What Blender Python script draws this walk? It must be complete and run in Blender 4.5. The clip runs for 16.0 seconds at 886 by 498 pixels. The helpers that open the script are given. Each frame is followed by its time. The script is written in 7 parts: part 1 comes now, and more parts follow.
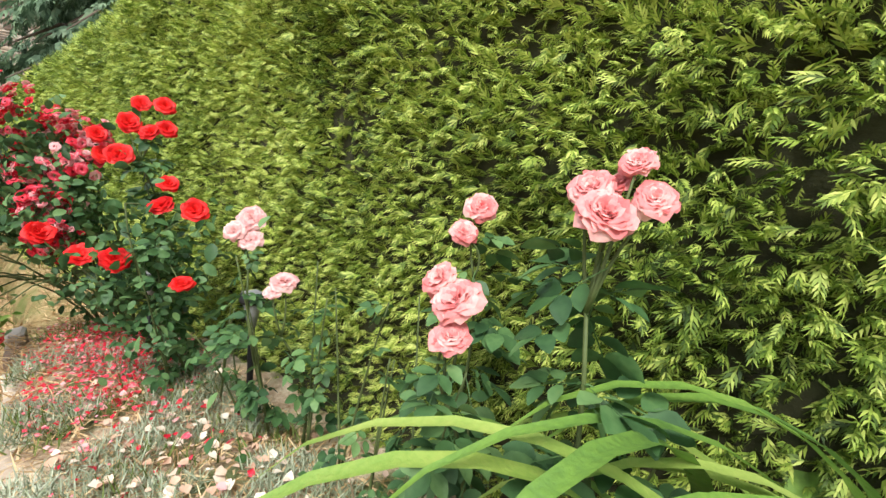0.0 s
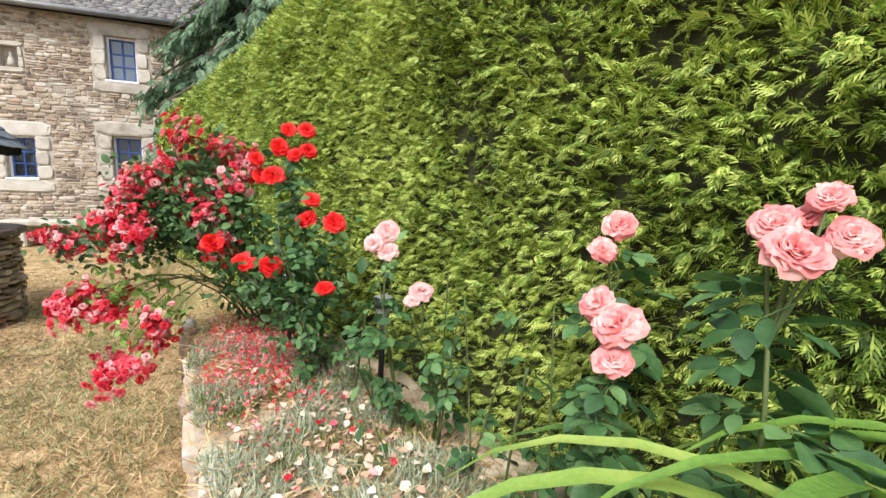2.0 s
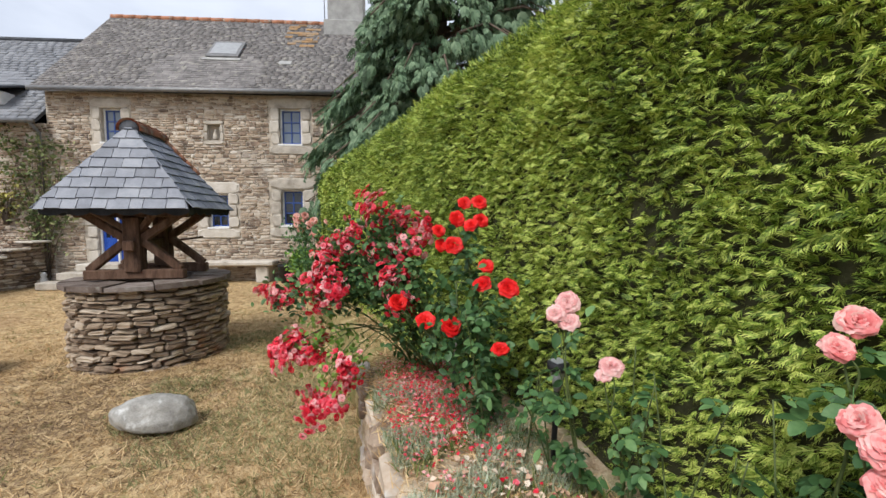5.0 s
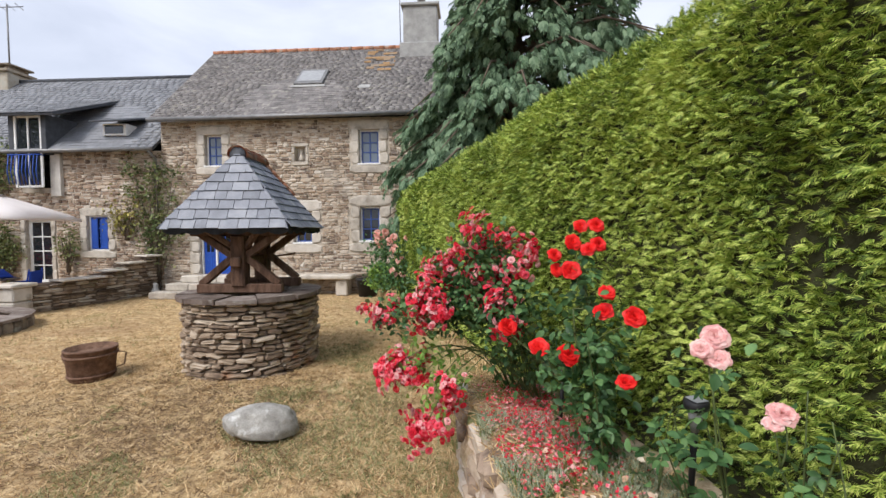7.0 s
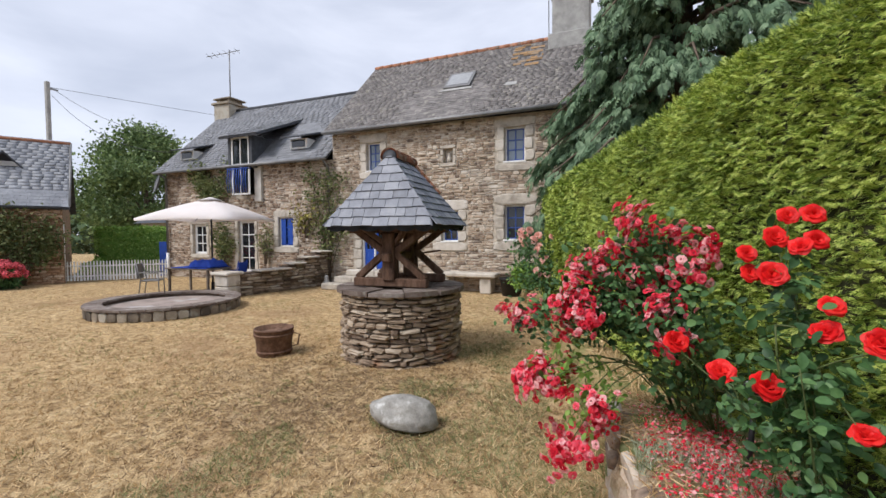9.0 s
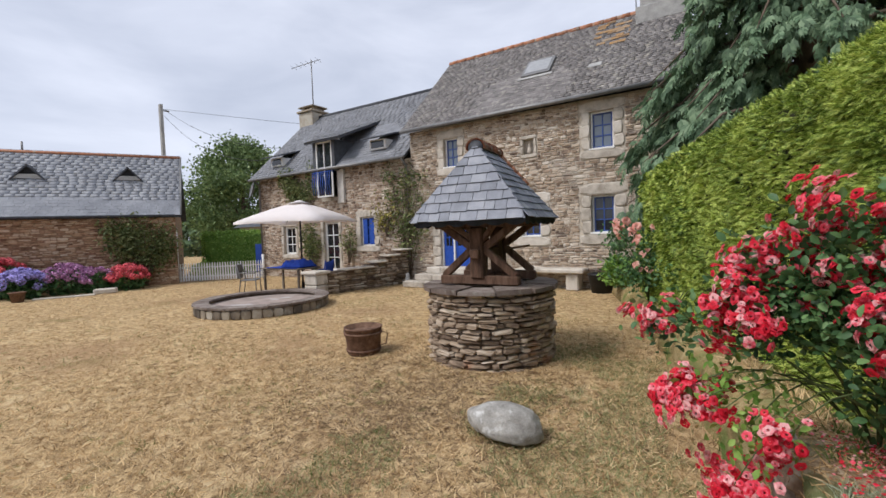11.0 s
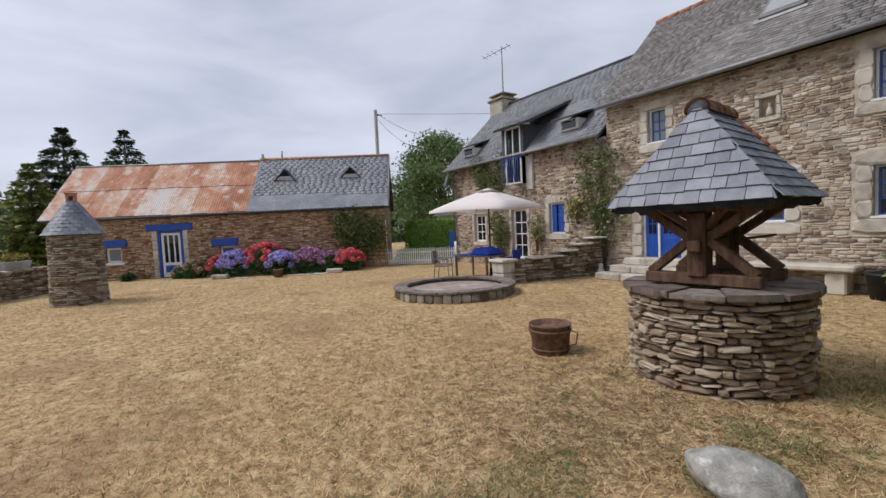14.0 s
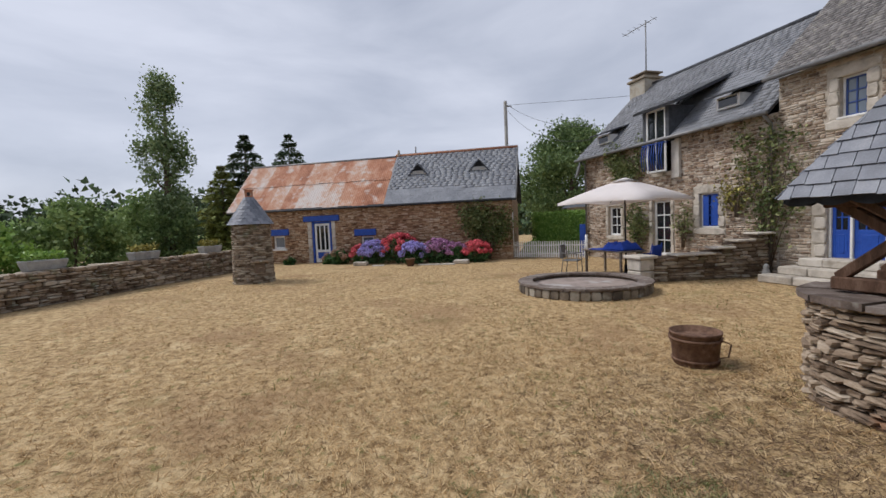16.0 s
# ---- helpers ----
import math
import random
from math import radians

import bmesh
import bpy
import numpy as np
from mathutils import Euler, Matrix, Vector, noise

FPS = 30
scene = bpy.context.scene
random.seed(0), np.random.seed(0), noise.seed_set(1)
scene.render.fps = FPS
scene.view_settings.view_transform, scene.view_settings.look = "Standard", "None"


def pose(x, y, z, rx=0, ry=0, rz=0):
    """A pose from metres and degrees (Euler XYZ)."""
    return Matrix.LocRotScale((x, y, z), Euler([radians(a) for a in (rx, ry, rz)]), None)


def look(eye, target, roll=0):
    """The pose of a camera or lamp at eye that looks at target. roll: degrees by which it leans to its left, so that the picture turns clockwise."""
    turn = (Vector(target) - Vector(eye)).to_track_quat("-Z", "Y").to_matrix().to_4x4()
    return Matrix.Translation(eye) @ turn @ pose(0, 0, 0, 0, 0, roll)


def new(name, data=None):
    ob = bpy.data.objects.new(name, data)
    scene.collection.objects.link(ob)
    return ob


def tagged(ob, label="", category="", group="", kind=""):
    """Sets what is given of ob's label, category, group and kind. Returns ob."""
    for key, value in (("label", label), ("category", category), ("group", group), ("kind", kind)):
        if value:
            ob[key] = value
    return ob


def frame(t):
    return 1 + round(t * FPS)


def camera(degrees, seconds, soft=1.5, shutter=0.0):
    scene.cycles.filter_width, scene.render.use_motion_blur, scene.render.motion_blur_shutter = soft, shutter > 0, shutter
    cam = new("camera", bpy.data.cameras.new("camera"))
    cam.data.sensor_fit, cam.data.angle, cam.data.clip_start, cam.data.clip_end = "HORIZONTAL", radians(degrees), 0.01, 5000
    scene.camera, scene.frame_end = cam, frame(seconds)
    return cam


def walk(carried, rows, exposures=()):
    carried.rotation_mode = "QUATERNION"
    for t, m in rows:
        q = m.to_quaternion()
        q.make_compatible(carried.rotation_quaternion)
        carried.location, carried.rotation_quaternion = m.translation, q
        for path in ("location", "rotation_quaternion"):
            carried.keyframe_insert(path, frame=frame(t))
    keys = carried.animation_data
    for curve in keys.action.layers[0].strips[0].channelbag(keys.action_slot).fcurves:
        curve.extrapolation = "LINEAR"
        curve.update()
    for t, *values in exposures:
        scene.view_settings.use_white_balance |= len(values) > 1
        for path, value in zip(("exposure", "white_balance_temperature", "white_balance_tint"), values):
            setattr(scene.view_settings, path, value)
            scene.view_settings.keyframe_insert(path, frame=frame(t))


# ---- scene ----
cam = camera(91.3, 16.0)
PATH = [
    (0, (3.571, 1.042, 1.441), (4.625, 2.725, 1.197), 3.5),
    (0.5, (3.552, 1.039, 1.455), (4.513, 2.774, 1.197), 3.3),
    (1, (3.532, 1.045, 1.46), (4.394, 2.829, 1.187), 2.8),
    (1.5, (3.507, 1.058, 1.469), (4.262, 2.889, 1.191), 2.1),
    (2, (3.436, 1.046, 1.493), (4.131, 2.9, 1.209), 1.8),
    (2.5, (3.374, 1.03, 1.533), (3.996, 2.907, 1.233), 0.8),
    (3, (3.332, 1.019, 1.561), (3.848, 2.93, 1.277), 0.5),
    (3.5, (3.292, 1.017, 1.584), (3.703, 2.957, 1.329), 0.3),
    (4, (3.269, 1.011, 1.608), (3.585, 2.972, 1.378), -0.3),
    (4.2, (3.258, 1.004, 1.616), (3.541, 2.972, 1.402), -0.4),
    (6.5, (2.99, 0.979, 1.692), (2.972, 2.977, 1.615), 0.1),
    (7, (2.953, 1.017, 1.697), (2.832, 3.012, 1.614), -0.4),
    (7.5, (2.963, 1.099, 1.675), (2.672, 3.076, 1.604), -0.3),
    (8, (2.966, 1.19, 1.672), (2.495, 3.132, 1.602), -0.3),
    (8.5, (2.955, 1.208, 1.67), (2.327, 3.105, 1.596), -0.3),
    (8.7, (2.952, 1.209, 1.669), (2.26, 3.084, 1.593), -0.3),
    (10.8, (2.672, 1.367, 1.637), (1.657, 3.088, 1.549), -1.9),
    (11, (2.644, 1.396, 1.645), (1.576, 3.085, 1.558), -2.1),
    (11.5, (2.643, 1.484, 1.639), (1.442, 3.081, 1.552), -2.0),
    (12, (2.643, 1.574, 1.649), (1.313, 3.064, 1.546), -2.0),
    (12.5, (2.528, 1.646, 1.607), (1.155, 3.096, 1.49), -1.6),
    (13, (2.42, 1.716, 1.641), (0.971, 3.089, 1.525), -2.1),
    (13.5, (2.37, 1.764, 1.642), (0.81, 3.011, 1.53), -2.7),
    (14, (2.33, 1.76, 1.656), (0.655, 2.848, 1.545), -2.7),
    (14.5, (2.266, 1.779, 1.644), (0.499, 2.708, 1.53), -2.0),
    (15, (2.286, 1.848, 1.643), (0.469, 2.676, 1.534), -2.2),
    (15.5, (2.242, 1.82, 1.631), (0.38, 2.541, 1.515), -1.5),
    (16, (2.277, 1.831, 1.668), (0.36, 2.389, 1.546), -2.4),
]
EXPOSURES = [(0, 1.16, 6350, 10), (2.5, 1.1, 6300, 10), (3.3, 0.86, 6300, 10), (4.2, 0.56, 6250, 10), (6.5, 0.62, 6250, 12), (9, 0.46, 6200, 13), (12, 0.3, 6200, 13), (16, 0.03, 6200, 13)]
walk(cam, [(t, look(e, a, r)) for t, e, a, r in PATH], EXPOSURES)
# World: bright overcast sky with soft sun
world = bpy.data.worlds.new("overcast_sky")
scene.world = world
world.use_nodes = True
wn, wl = world.node_tree.nodes, world.node_tree.links
wn.clear()
w_out = wn.new("ShaderNodeOutputWorld")
w_mix = wn.new("ShaderNodeMixShader")
w_sky = wn.new("ShaderNodeTexSky")
w_sky.sky_type, w_sky.sun_disc = "NISHITA", False
w_sky.sun_elevation, w_sky.sun_rotation = radians(52), radians(215)
w_bg = wn.new("ShaderNodeBackground")
w_bg.inputs[1].default_value = 0.1
w_cloud = wn.new("ShaderNodeBackground")
w_map = wn.new("ShaderNodeMapping")
w_map.inputs["Scale"].default_value = (1.0, 1.0, 3.2)
w_gen = wn.new("ShaderNodeTexCoord")
w_noise = wn.new("ShaderNodeTexNoise")
w_noise.inputs["Scale"].default_value, w_noise.inputs["Detail"].default_value = 2.1, 7
w_noise.inputs["Roughness"].default_value, w_noise.inputs["Distortion"].default_value = 0.52, 0.35
w_ramp = wn.new("ShaderNodeValToRGB")
w_ramp.color_ramp.elements[0].position, w_ramp.color_ramp.elements[0].color = 0.3, (0.50, 0.54, 0.62, 1)
w_ramp.color_ramp.elements[1].position, w_ramp.color_ramp.elements[1].color = 0.68, (0.80, 0.83, 0.90, 1)
wl.new(w_gen.outputs["Generated"], w_map.inputs["Vector"])
wl.new(w_map.outputs[0], w_noise.inputs["Vector"])
wl.new(w_noise.outputs[0], w_ramp.inputs[0])
wl.new(w_ramp.outputs[0], w_cloud.inputs[0])
w_cloud.inputs[1].default_value = 0.88
w_mix.inputs[0].default_value = 0.9
wl.new(w_sky.outputs[0], w_bg.inputs[0])
wl.new(w_bg.outputs[0], w_mix.inputs[1])
wl.new(w_cloud.outputs[0], w_mix.inputs[2])
wl.new(w_mix.outputs[0], w_out.inputs[0])
sun = new("sun", bpy.data.lights.new("sun", "SUN"))
sun.data.energy, sun.data.angle, sun.data.color = 2.35, radians(24), (1.0, 0.95, 0.87)
sun.matrix_world = look((-14, -20, 30), (0, 0, 0))


# ---- materials ----
def ramp_stops(node, stops):
    els = node.color_ramp.elements
    while len(els) < len(stops):
        els.new(0.5)
    for e, (p, c) in zip(els, stops):
        e.position, e.color = p, (*c, 1)


def surface(name, stops, scale=6.0, detail=6.0, rough=0.85, bump=0.3, fine=60.0, metal=0.0, vary=0.0, stretch=(1, 1, 1),
            spots=None, translucent=0.0, spec=0.3, dist=0.02):
    """A procedural surface: colour over noise, a finer grain, optional per-piece variation and spots of another colour."""
    m = bpy.data.materials.new(name)
    m.use_nodes = True
    n, l = m.node_tree.nodes, m.node_tree.links
    p = n["Principled BSDF"]
    tc, mp = n.new("ShaderNodeTexCoord"), n.new("ShaderNodeMapping")
    geo = n.new("ShaderNodeNewGeometry")
    mp.inputs["Scale"].default_value = stretch
    l.new(geo.outputs["Position"], mp.inputs["Vector"])
    a = n.new("ShaderNodeTexNoise")
    a.inputs["Scale"].default_value, a.inputs["Detail"].default_value, a.inputs["Roughness"].default_value = scale, detail, 0.6
    b = n.new("ShaderNodeTexNoise")
    b.inputs["Scale"].default_value, b.inputs["Detail"].default_value = fine, 4
    l.new(mp.outputs[0], a.inputs["Vector"])
    l.new(mp.outputs[0], b.inputs["Vector"])
    mx = n.new("ShaderNodeMath")
    mx.operation = "MULTIPLY_ADD"
    mx.inputs[1].default_value = 0.35
    l.new(b.outputs[0], mx.inputs[0])
    sub = n.new("ShaderNodeMath")
    sub.operation = "SUBTRACT"
    sub.inputs[1].default_value = 0.175
    l.new(a.outputs[0], sub.inputs[0])
    l.new(sub.outputs[0], mx.inputs[2])
    value = mx.outputs[0]
    if vary:
        oi = n.new("ShaderNodeObjectInfo")
        add = n.new("ShaderNodeMath")
        l.new(oi.outputs["Random"], add.inputs[0])
        l.new(geo.outputs["Random Per Island"], add.inputs[1])
        fr = n.new("ShaderNodeMath")
        fr.operation = "FRACT"
        l.new(add.outputs[0], fr.inputs[0])
        sc = n.new("ShaderNodeMath")
        sc.operation = "MULTIPLY_ADD"
        sc.inputs[1].default_value, sc.inputs[2].default_value = vary, -vary / 2
        l.new(fr.outputs[0], sc.inputs[0])
        ad2 = n.new("ShaderNodeMath")
        l.new(sc.outputs[0], ad2.inputs[0])
        l.new(value, ad2.inputs[1])
        value = ad2.outputs[0]
    r = n.new("ShaderNodeValToRGB")
    ramp_stops(r, stops)
    l.new(value, r.inputs[0])
    col = r.outputs[0]
    for c, sscale, lo, hi in ([] if not spots else spots if isinstance(spots, list) else [spots]):
        sn = n.new("ShaderNodeTexNoise")
        sn.inputs["Scale"].default_value, sn.inputs["Detail"].default_value = sscale, 5
        l.new(geo.outputs["Position"], sn.inputs["Vector"])
        mr = n.new("ShaderNodeMapRange")
        mr.inputs[1].default_value, mr.inputs[2].default_value = lo, hi
        l.new(sn.outputs[0], mr.inputs[0])
        mc = n.new("ShaderNodeMix")
        mc.data_type = "RGBA"
        mc.inputs["B"].default_value = (*c, 1)
        l.new(mr.outputs[0], mc.inputs["Factor"])
        l.new(col, mc.inputs["A"])
        col = mc.outputs["Result"]
    l.new(col, p.inputs["Base Color"])
    p.inputs["Roughness"].default_value, p.inputs["Metallic"].default_value = rough, metal
    p.inputs["Specular IOR Level"].default_value = spec
    if bump:
        bp = n.new("ShaderNodeBump")
        bp.inputs["Strength"].default_value, bp.inputs["Distance"].default_value = bump, dist
        l.new(mx.outputs[0], bp.inputs["Height"])
        l.new(bp.outputs[0], p.inputs["Normal"])
    if translucent:
        t = n.new("ShaderNodeBsdfTranslucent")
        l.new(col, t.inputs[0])
        ms = n.new("ShaderNodeMixShader")
        ms.inputs[0].default_value = translucent
        l.new(p.outputs[0], ms.inputs[1])
        l.new(t.outputs[0], ms.inputs[2])
        l.new(ms.outputs[0], n["Material Output"].inputs[0])
    return m


def three(c, k=0.55, j=1.5):
    """Dark, middle and light stops round a colour."""
    return [(0.25, tuple(v * k for v in c)), (0.5, c), (0.78, tuple(min(1, v * j) for v in c))]


M_lawn = surface("dry_lawn", [(0.28, (0.13, 0.076, 0.036)), (0.42, (0.345, 0.238, 0.122)), (0.55, (0.51, 0.37, 0.197)), (0.75, (0.66, 0.505, 0.305))],
                 scale=8, detail=10, fine=75, bump=1.0, rough=0.95, spots=[((0.36, 0.235, 0.13), 0.45, 0.52, 0.72), ((0.26, 0.22, 0.09), 0.9, 0.6, 0.8), ((0.62, 0.48, 0.28), 2.3, 0.56, 0.74), ((0.2, 0.135, 0.07), 11, 0.57, 0.7), ((0.22, 0.2, 0.08), 7, 0.6, 0.72)], spec=0.1, dist=0.04)
M_straw = surface("straw_blades", [(0.15, (0.24, 0.145, 0.068)), (0.45, (0.53, 0.36, 0.175)), (0.8, (0.76, 0.58, 0.34))], scale=1.1, vary=0.8, spots=[((0.33, 0.21, 0.12), 0.45, 0.54, 0.74)], bump=0, rough=0.9, spec=0.1, translucent=0.2)
M_grass = surface("green_blades", [(0.2, (0.06, 0.1, 0.02)), (0.8, (0.2, 0.26, 0.07))], scale=3, vary=0.6, bump=0, rough=0.8, spec=0.15, translucent=0.25)
M_field = surface("far_field", three((0.2, 0.24, 0.08)), scale=0.05, fine=1, bump=0, rough=0.95)
M_soil = surface("bed_soil", [(0.25, (0.18, 0.12, 0.07)), (0.42, (0.42, 0.31, 0.2)), (0.6, (0.6, 0.49, 0.35)), (0.8, (0.7, 0.62, 0.49))], scale=9, detail=9, fine=90,
                 bump=1.0, rough=0.95, spots=((0.16, 0.19, 0.08), 3.2, 0.5, 0.66), spec=0.1, dist=0.03)
M_bank = surface("dry_bank", [(0.25, (0.11, 0.085, 0.035)), (0.5, (0.29, 0.22, 0.1)), (0.75, (0.46, 0.37, 0.2))], scale=5, detail=9, fine=70, bump=1.0, rough=0.95,
                 spots=((0.13, 0.17, 0.05), 2.6, 0.5, 0.68), spec=0.1, dist=0.04)
SCHIST = [(0.12, (0.13, 0.098, 0.078)), (0.3, (0.28, 0.21, 0.155)), (0.48, (0.42, 0.33, 0.245)), (0.66, (0.51, 0.425, 0.335)), (0.85, (0.61, 0.56, 0.49))]
M_schist = surface("schist_rubble", SCHIST, scale=4, fine=38, bump=0.6, vary=0.6, rough=0.9, spots=[((0.5, 0.47, 0.42), 1.1, 0.58, 0.78), ((0.5, 0.48, 0.44), 6.0, 0.6, 0.72)])
M_wingstone = surface("brown_schist_rubble", [(0.12, (0.12, 0.082, 0.06)), (0.3, (0.27, 0.19, 0.135)), (0.48, (0.39, 0.29, 0.21)), (0.66, (0.48, 0.385, 0.295)), (0.85, (0.6, 0.53, 0.45))], scale=4, fine=38, bump=0.6, vary=0.65, rough=0.9,
                      spots=((0.5, 0.48, 0.44), 6.0, 0.62, 0.74))
M_wellstone = surface("well_schist", [(0.12, (0.12, 0.085, 0.06)), (0.33, (0.25, 0.185, 0.13)), (0.53, (0.37, 0.29, 0.21)), (0.85, (0.5, 0.425, 0.335))],
                      scale=7, fine=60, bump=0.7, vary=0.6, rough=0.9, spots=((0.30, 0.15, 0.08), 2.4, 0.6, 0.72), stretch=(1, 1, 3))
M_redstone = surface("brown_rubble", [(0.12, (0.14, 0.075, 0.045)), (0.35, (0.32, 0.19, 0.115)), (0.55, (0.43, 0.285, 0.175)), (0.85, (0.55, 0.44, 0.32))],
                     scale=3, fine=30, bump=0.5, vary=0.7, rough=0.92)
M_greystone = surface("grey_rubble", [(0.12, (0.09, 0.075, 0.06)), (0.4, (0.21, 0.175, 0.135)), (0.6, (0.31, 0.27, 0.21)), (0.85, (0.43, 0.4, 0.34))],
                      scale=4, fine=40, bump=0.6, vary=0.7, rough=0.92, spots=((0.36, 0.37, 0.33), 4, 0.6, 0.75))
M_brownstone = surface("mossy_brown_rubble", [(0.12, (0.1, 0.07, 0.048)), (0.35, (0.22, 0.165, 0.115)), (0.58, (0.34, 0.27, 0.2)), (0.85, (0.46, 0.41, 0.33))],
                       scale=5, fine=45, bump=0.7, vary=0.7, rough=0.93, spots=[((0.2, 0.21, 0.13), 3, 0.58, 0.75), ((0.4, 0.4, 0.36), 6, 0.62, 0.75)])
M_redjoint = surface("brown_earth_joint", three((0.25, 0.165, 0.1), 0.6, 1.4), scale=8, fine=70, bump=0.6, rough=0.95)
M_render = surface("lime_render", three((0.58, 0.55, 0.5), 0.75, 1.2), scale=4, fine=50, bump=0.4, rough=0.92)
M_mortar = surface("lime_mortar", three((0.46, 0.41, 0.34), 0.65, 1.35), scale=8, fine=70, bump=0.6, rough=0.95)
M_darkmortar = surface("dark_joint", three((0.16, 0.12, 0.09)), scale=8, fine=70, bump=0.6, rough=0.95)
M_granite = surface("dressed_granite", [(0.25, (0.33, 0.295, 0.25)), (0.5, (0.5, 0.455, 0.39)), (0.8, (0.62, 0.58, 0.52))], scale=5, fine=120, bump=0.35, vary=0.25, rough=0.85,
                    spots=((0.2, 0.17, 0.13), 3, 0.58, 0.75))
M_rimslab = surface("rim_schist", [(0.2, (0.085, 0.062, 0.05)), (0.5, (0.17, 0.135, 0.115)), (0.8, (0.28, 0.245, 0.22))], scale=7, fine=60, bump=0.7, vary=0.3, rough=0.85, spots=((0.3, 0.29, 0.26), 9, 0.6, 0.75))
M_basin = surface("dried_mud", three((0.3, 0.245, 0.215), 0.6, 1.4), scale=3, fine=40, bump=0.5, rough=0.8, spots=((0.42, 0.4, 0.38), 2, 0.55, 0.7))
M_boulder = surface("grey_boulder", [(0.25, (0.17, 0.16, 0.145)), (0.5, (0.3, 0.29, 0.265)), (0.8, (0.46, 0.45, 0.42))], scale=9, fine=90, bump=0.8, rough=0.85,
                    spots=((0.55, 0.55, 0.53), 12, 0.6, 0.72))
M_slate_old = surface("weathered_slate", [(0.2, (0.1, 0.093, 0.09)), (0.5, (0.18, 0.168, 0.163)), (0.8, (0.27, 0.255, 0.242))], scale=3, fine=40, bump=0.3, vary=0.3, rough=0.75,
                      spots=[((0.38, 0.36, 0.31), 4.5, 0.58, 0.74), ((0.42, 0.4, 0.36), 14, 0.62, 0.74)])
M_slate_rust = surface("lichen_slate", [(0.2, (0.1, 0.07, 0.05)), (0.5, (0.32, 0.19, 0.08)), (0.8, (0.22, 0.2, 0.17))], scale=5, fine=40, bump=0.3, vary=0.4, rough=0.8)
M_slate = surface("blue_slate", [(0.2, (0.1, 0.112, 0.14)), (0.5, (0.155, 0.17, 0.207)), (0.8, (0.24, 0.255, 0.29))], scale=6, fine=80, bump=0.25, vary=0.45, rough=0.55, spec=0.5)
M_slate_pale = surface("pale_slate", [(0.2, (0.17, 0.18, 0.20)), (0.5, (0.24, 0.252, 0.275)), (0.8, (0.34, 0.355, 0.38))], scale=1.5, fine=12, bump=0.2, vary=0.08, rough=0.75, spec=0.25)
M_slate_wing = surface("wing_slate", [(0.2, (0.13, 0.135, 0.147)), (0.5, (0.19, 0.198, 0.215)), (0.8, (0.26, 0.27, 0.29))], scale=2.5, fine=30, bump=0.2, vary=0.22, rough=0.6, spec=0.5)
M_slate_dark = surface("dark_slate", three((0.06, 0.065, 0.075), 0.6, 1.6), scale=6, fine=60, bump=0.2, rough=0.7)
M_terra = surface("terracotta", three((0.36, 0.16, 0.09), 0.6, 1.4), scale=9, fine=60, bump=0.3, vary=0.3, rough=0.85, spots=((0.35, 0.31, 0.25), 8, 0.55, 0.7))
M_rust = surface("rusty_sheet", [(0.25, (0.3, 0.12, 0.065)), (0.42, (0.44, 0.2, 0.115)), (0.56, (0.52, 0.31, 0.21)), (0.74, (0.6, 0.54, 0.5))], scale=1.3, fine=9, bump=0.1, rough=0.75, vary=0.3,
                 stretch=(0.8, 0.8, 0.6), spec=0.3, spots=((0.6, 0.55, 0.5), 2.2, 0.56, 0.72))
M_iron = surface("rusted_iron", [(0.25, (0.075, 0.042, 0.03)), (0.55, (0.18, 0.105, 0.07)), (0.8, (0.28, 0.19, 0.14))], scale=14, fine=120, bump=0.5, rough=0.85, metal=0.2)
M_wood = surface("weathered_beam", [(0.25, (0.05, 0.028, 0.018)), (0.5, (0.125, 0.07, 0.045)), (0.8, (0.21, 0.135, 0.095))], scale=6, fine=70, bump=0.7, rough=0.85, stretch=(3, 3, 0.6), vary=0.2)
M_greywood = surface("grey_oak", [(0.25, (0.08, 0.064, 0.05)), (0.5, (0.18, 0.15, 0.125)), (0.8, (0.29, 0.26, 0.22))], scale=7, fine=70, bump=0.7, rough=0.88, stretch=(1, 1, 4), vary=0.2)
M_white = surface("white_paint", [(0.25, (0.62, 0.62, 0.6)), (0.7, (0.8, 0.8, 0.79))], scale=6, fine=60, bump=0.1, rough=0.5)
M_blue = surface("blue_paint", [(0.25, (0.012, 0.05, 0.27)), (0.7, (0.022, 0.085, 0.42))], scale=5, fine=60, bump=0.1, rough=0.45, spec=0.4)
M_navy = surface("navy_paint", [(0.25, (0.02, 0.045, 0.17)), (0.7, (0.035, 0.08, 0.28))], scale=5, fine=60, bump=0.1, rough=0.45, spec=0.4)
M_zinc = surface("grey_zinc", three((0.2, 0.2, 0.2), 0.7, 1.3), scale=5, fine=60, bump=0.1, rough=0.5, metal=0.5)
M_lead = surface("concrete", three((0.33, 0.33, 0.32), 0.7, 1.35), scale=4, fine=50, bump=0.4, rough=0.9)
M_black = surface("black_plastic", three((0.018, 0.018, 0.02), 0.7, 1.5), scale=9, fine=90, bump=0.1, rough=0.5)
M_grey_plastic = surface("grey_plastic", three((0.3, 0.31, 0.32), 0.85, 1.2), scale=9, fine=90, bump=0.05, rough=0.45)
M_cloth = surface("cream_canvas", three((0.82, 0.77, 0.75), 0.95, 1.05), scale=3, fine=160, bump=0.15, rough=0.9, translucent=0.25)
M_bluecloth = surface("blue_cloth", three((0.02, 0.06, 0.36), 0.8, 1.25), scale=5, fine=120, bump=0.2, rough=0.85)
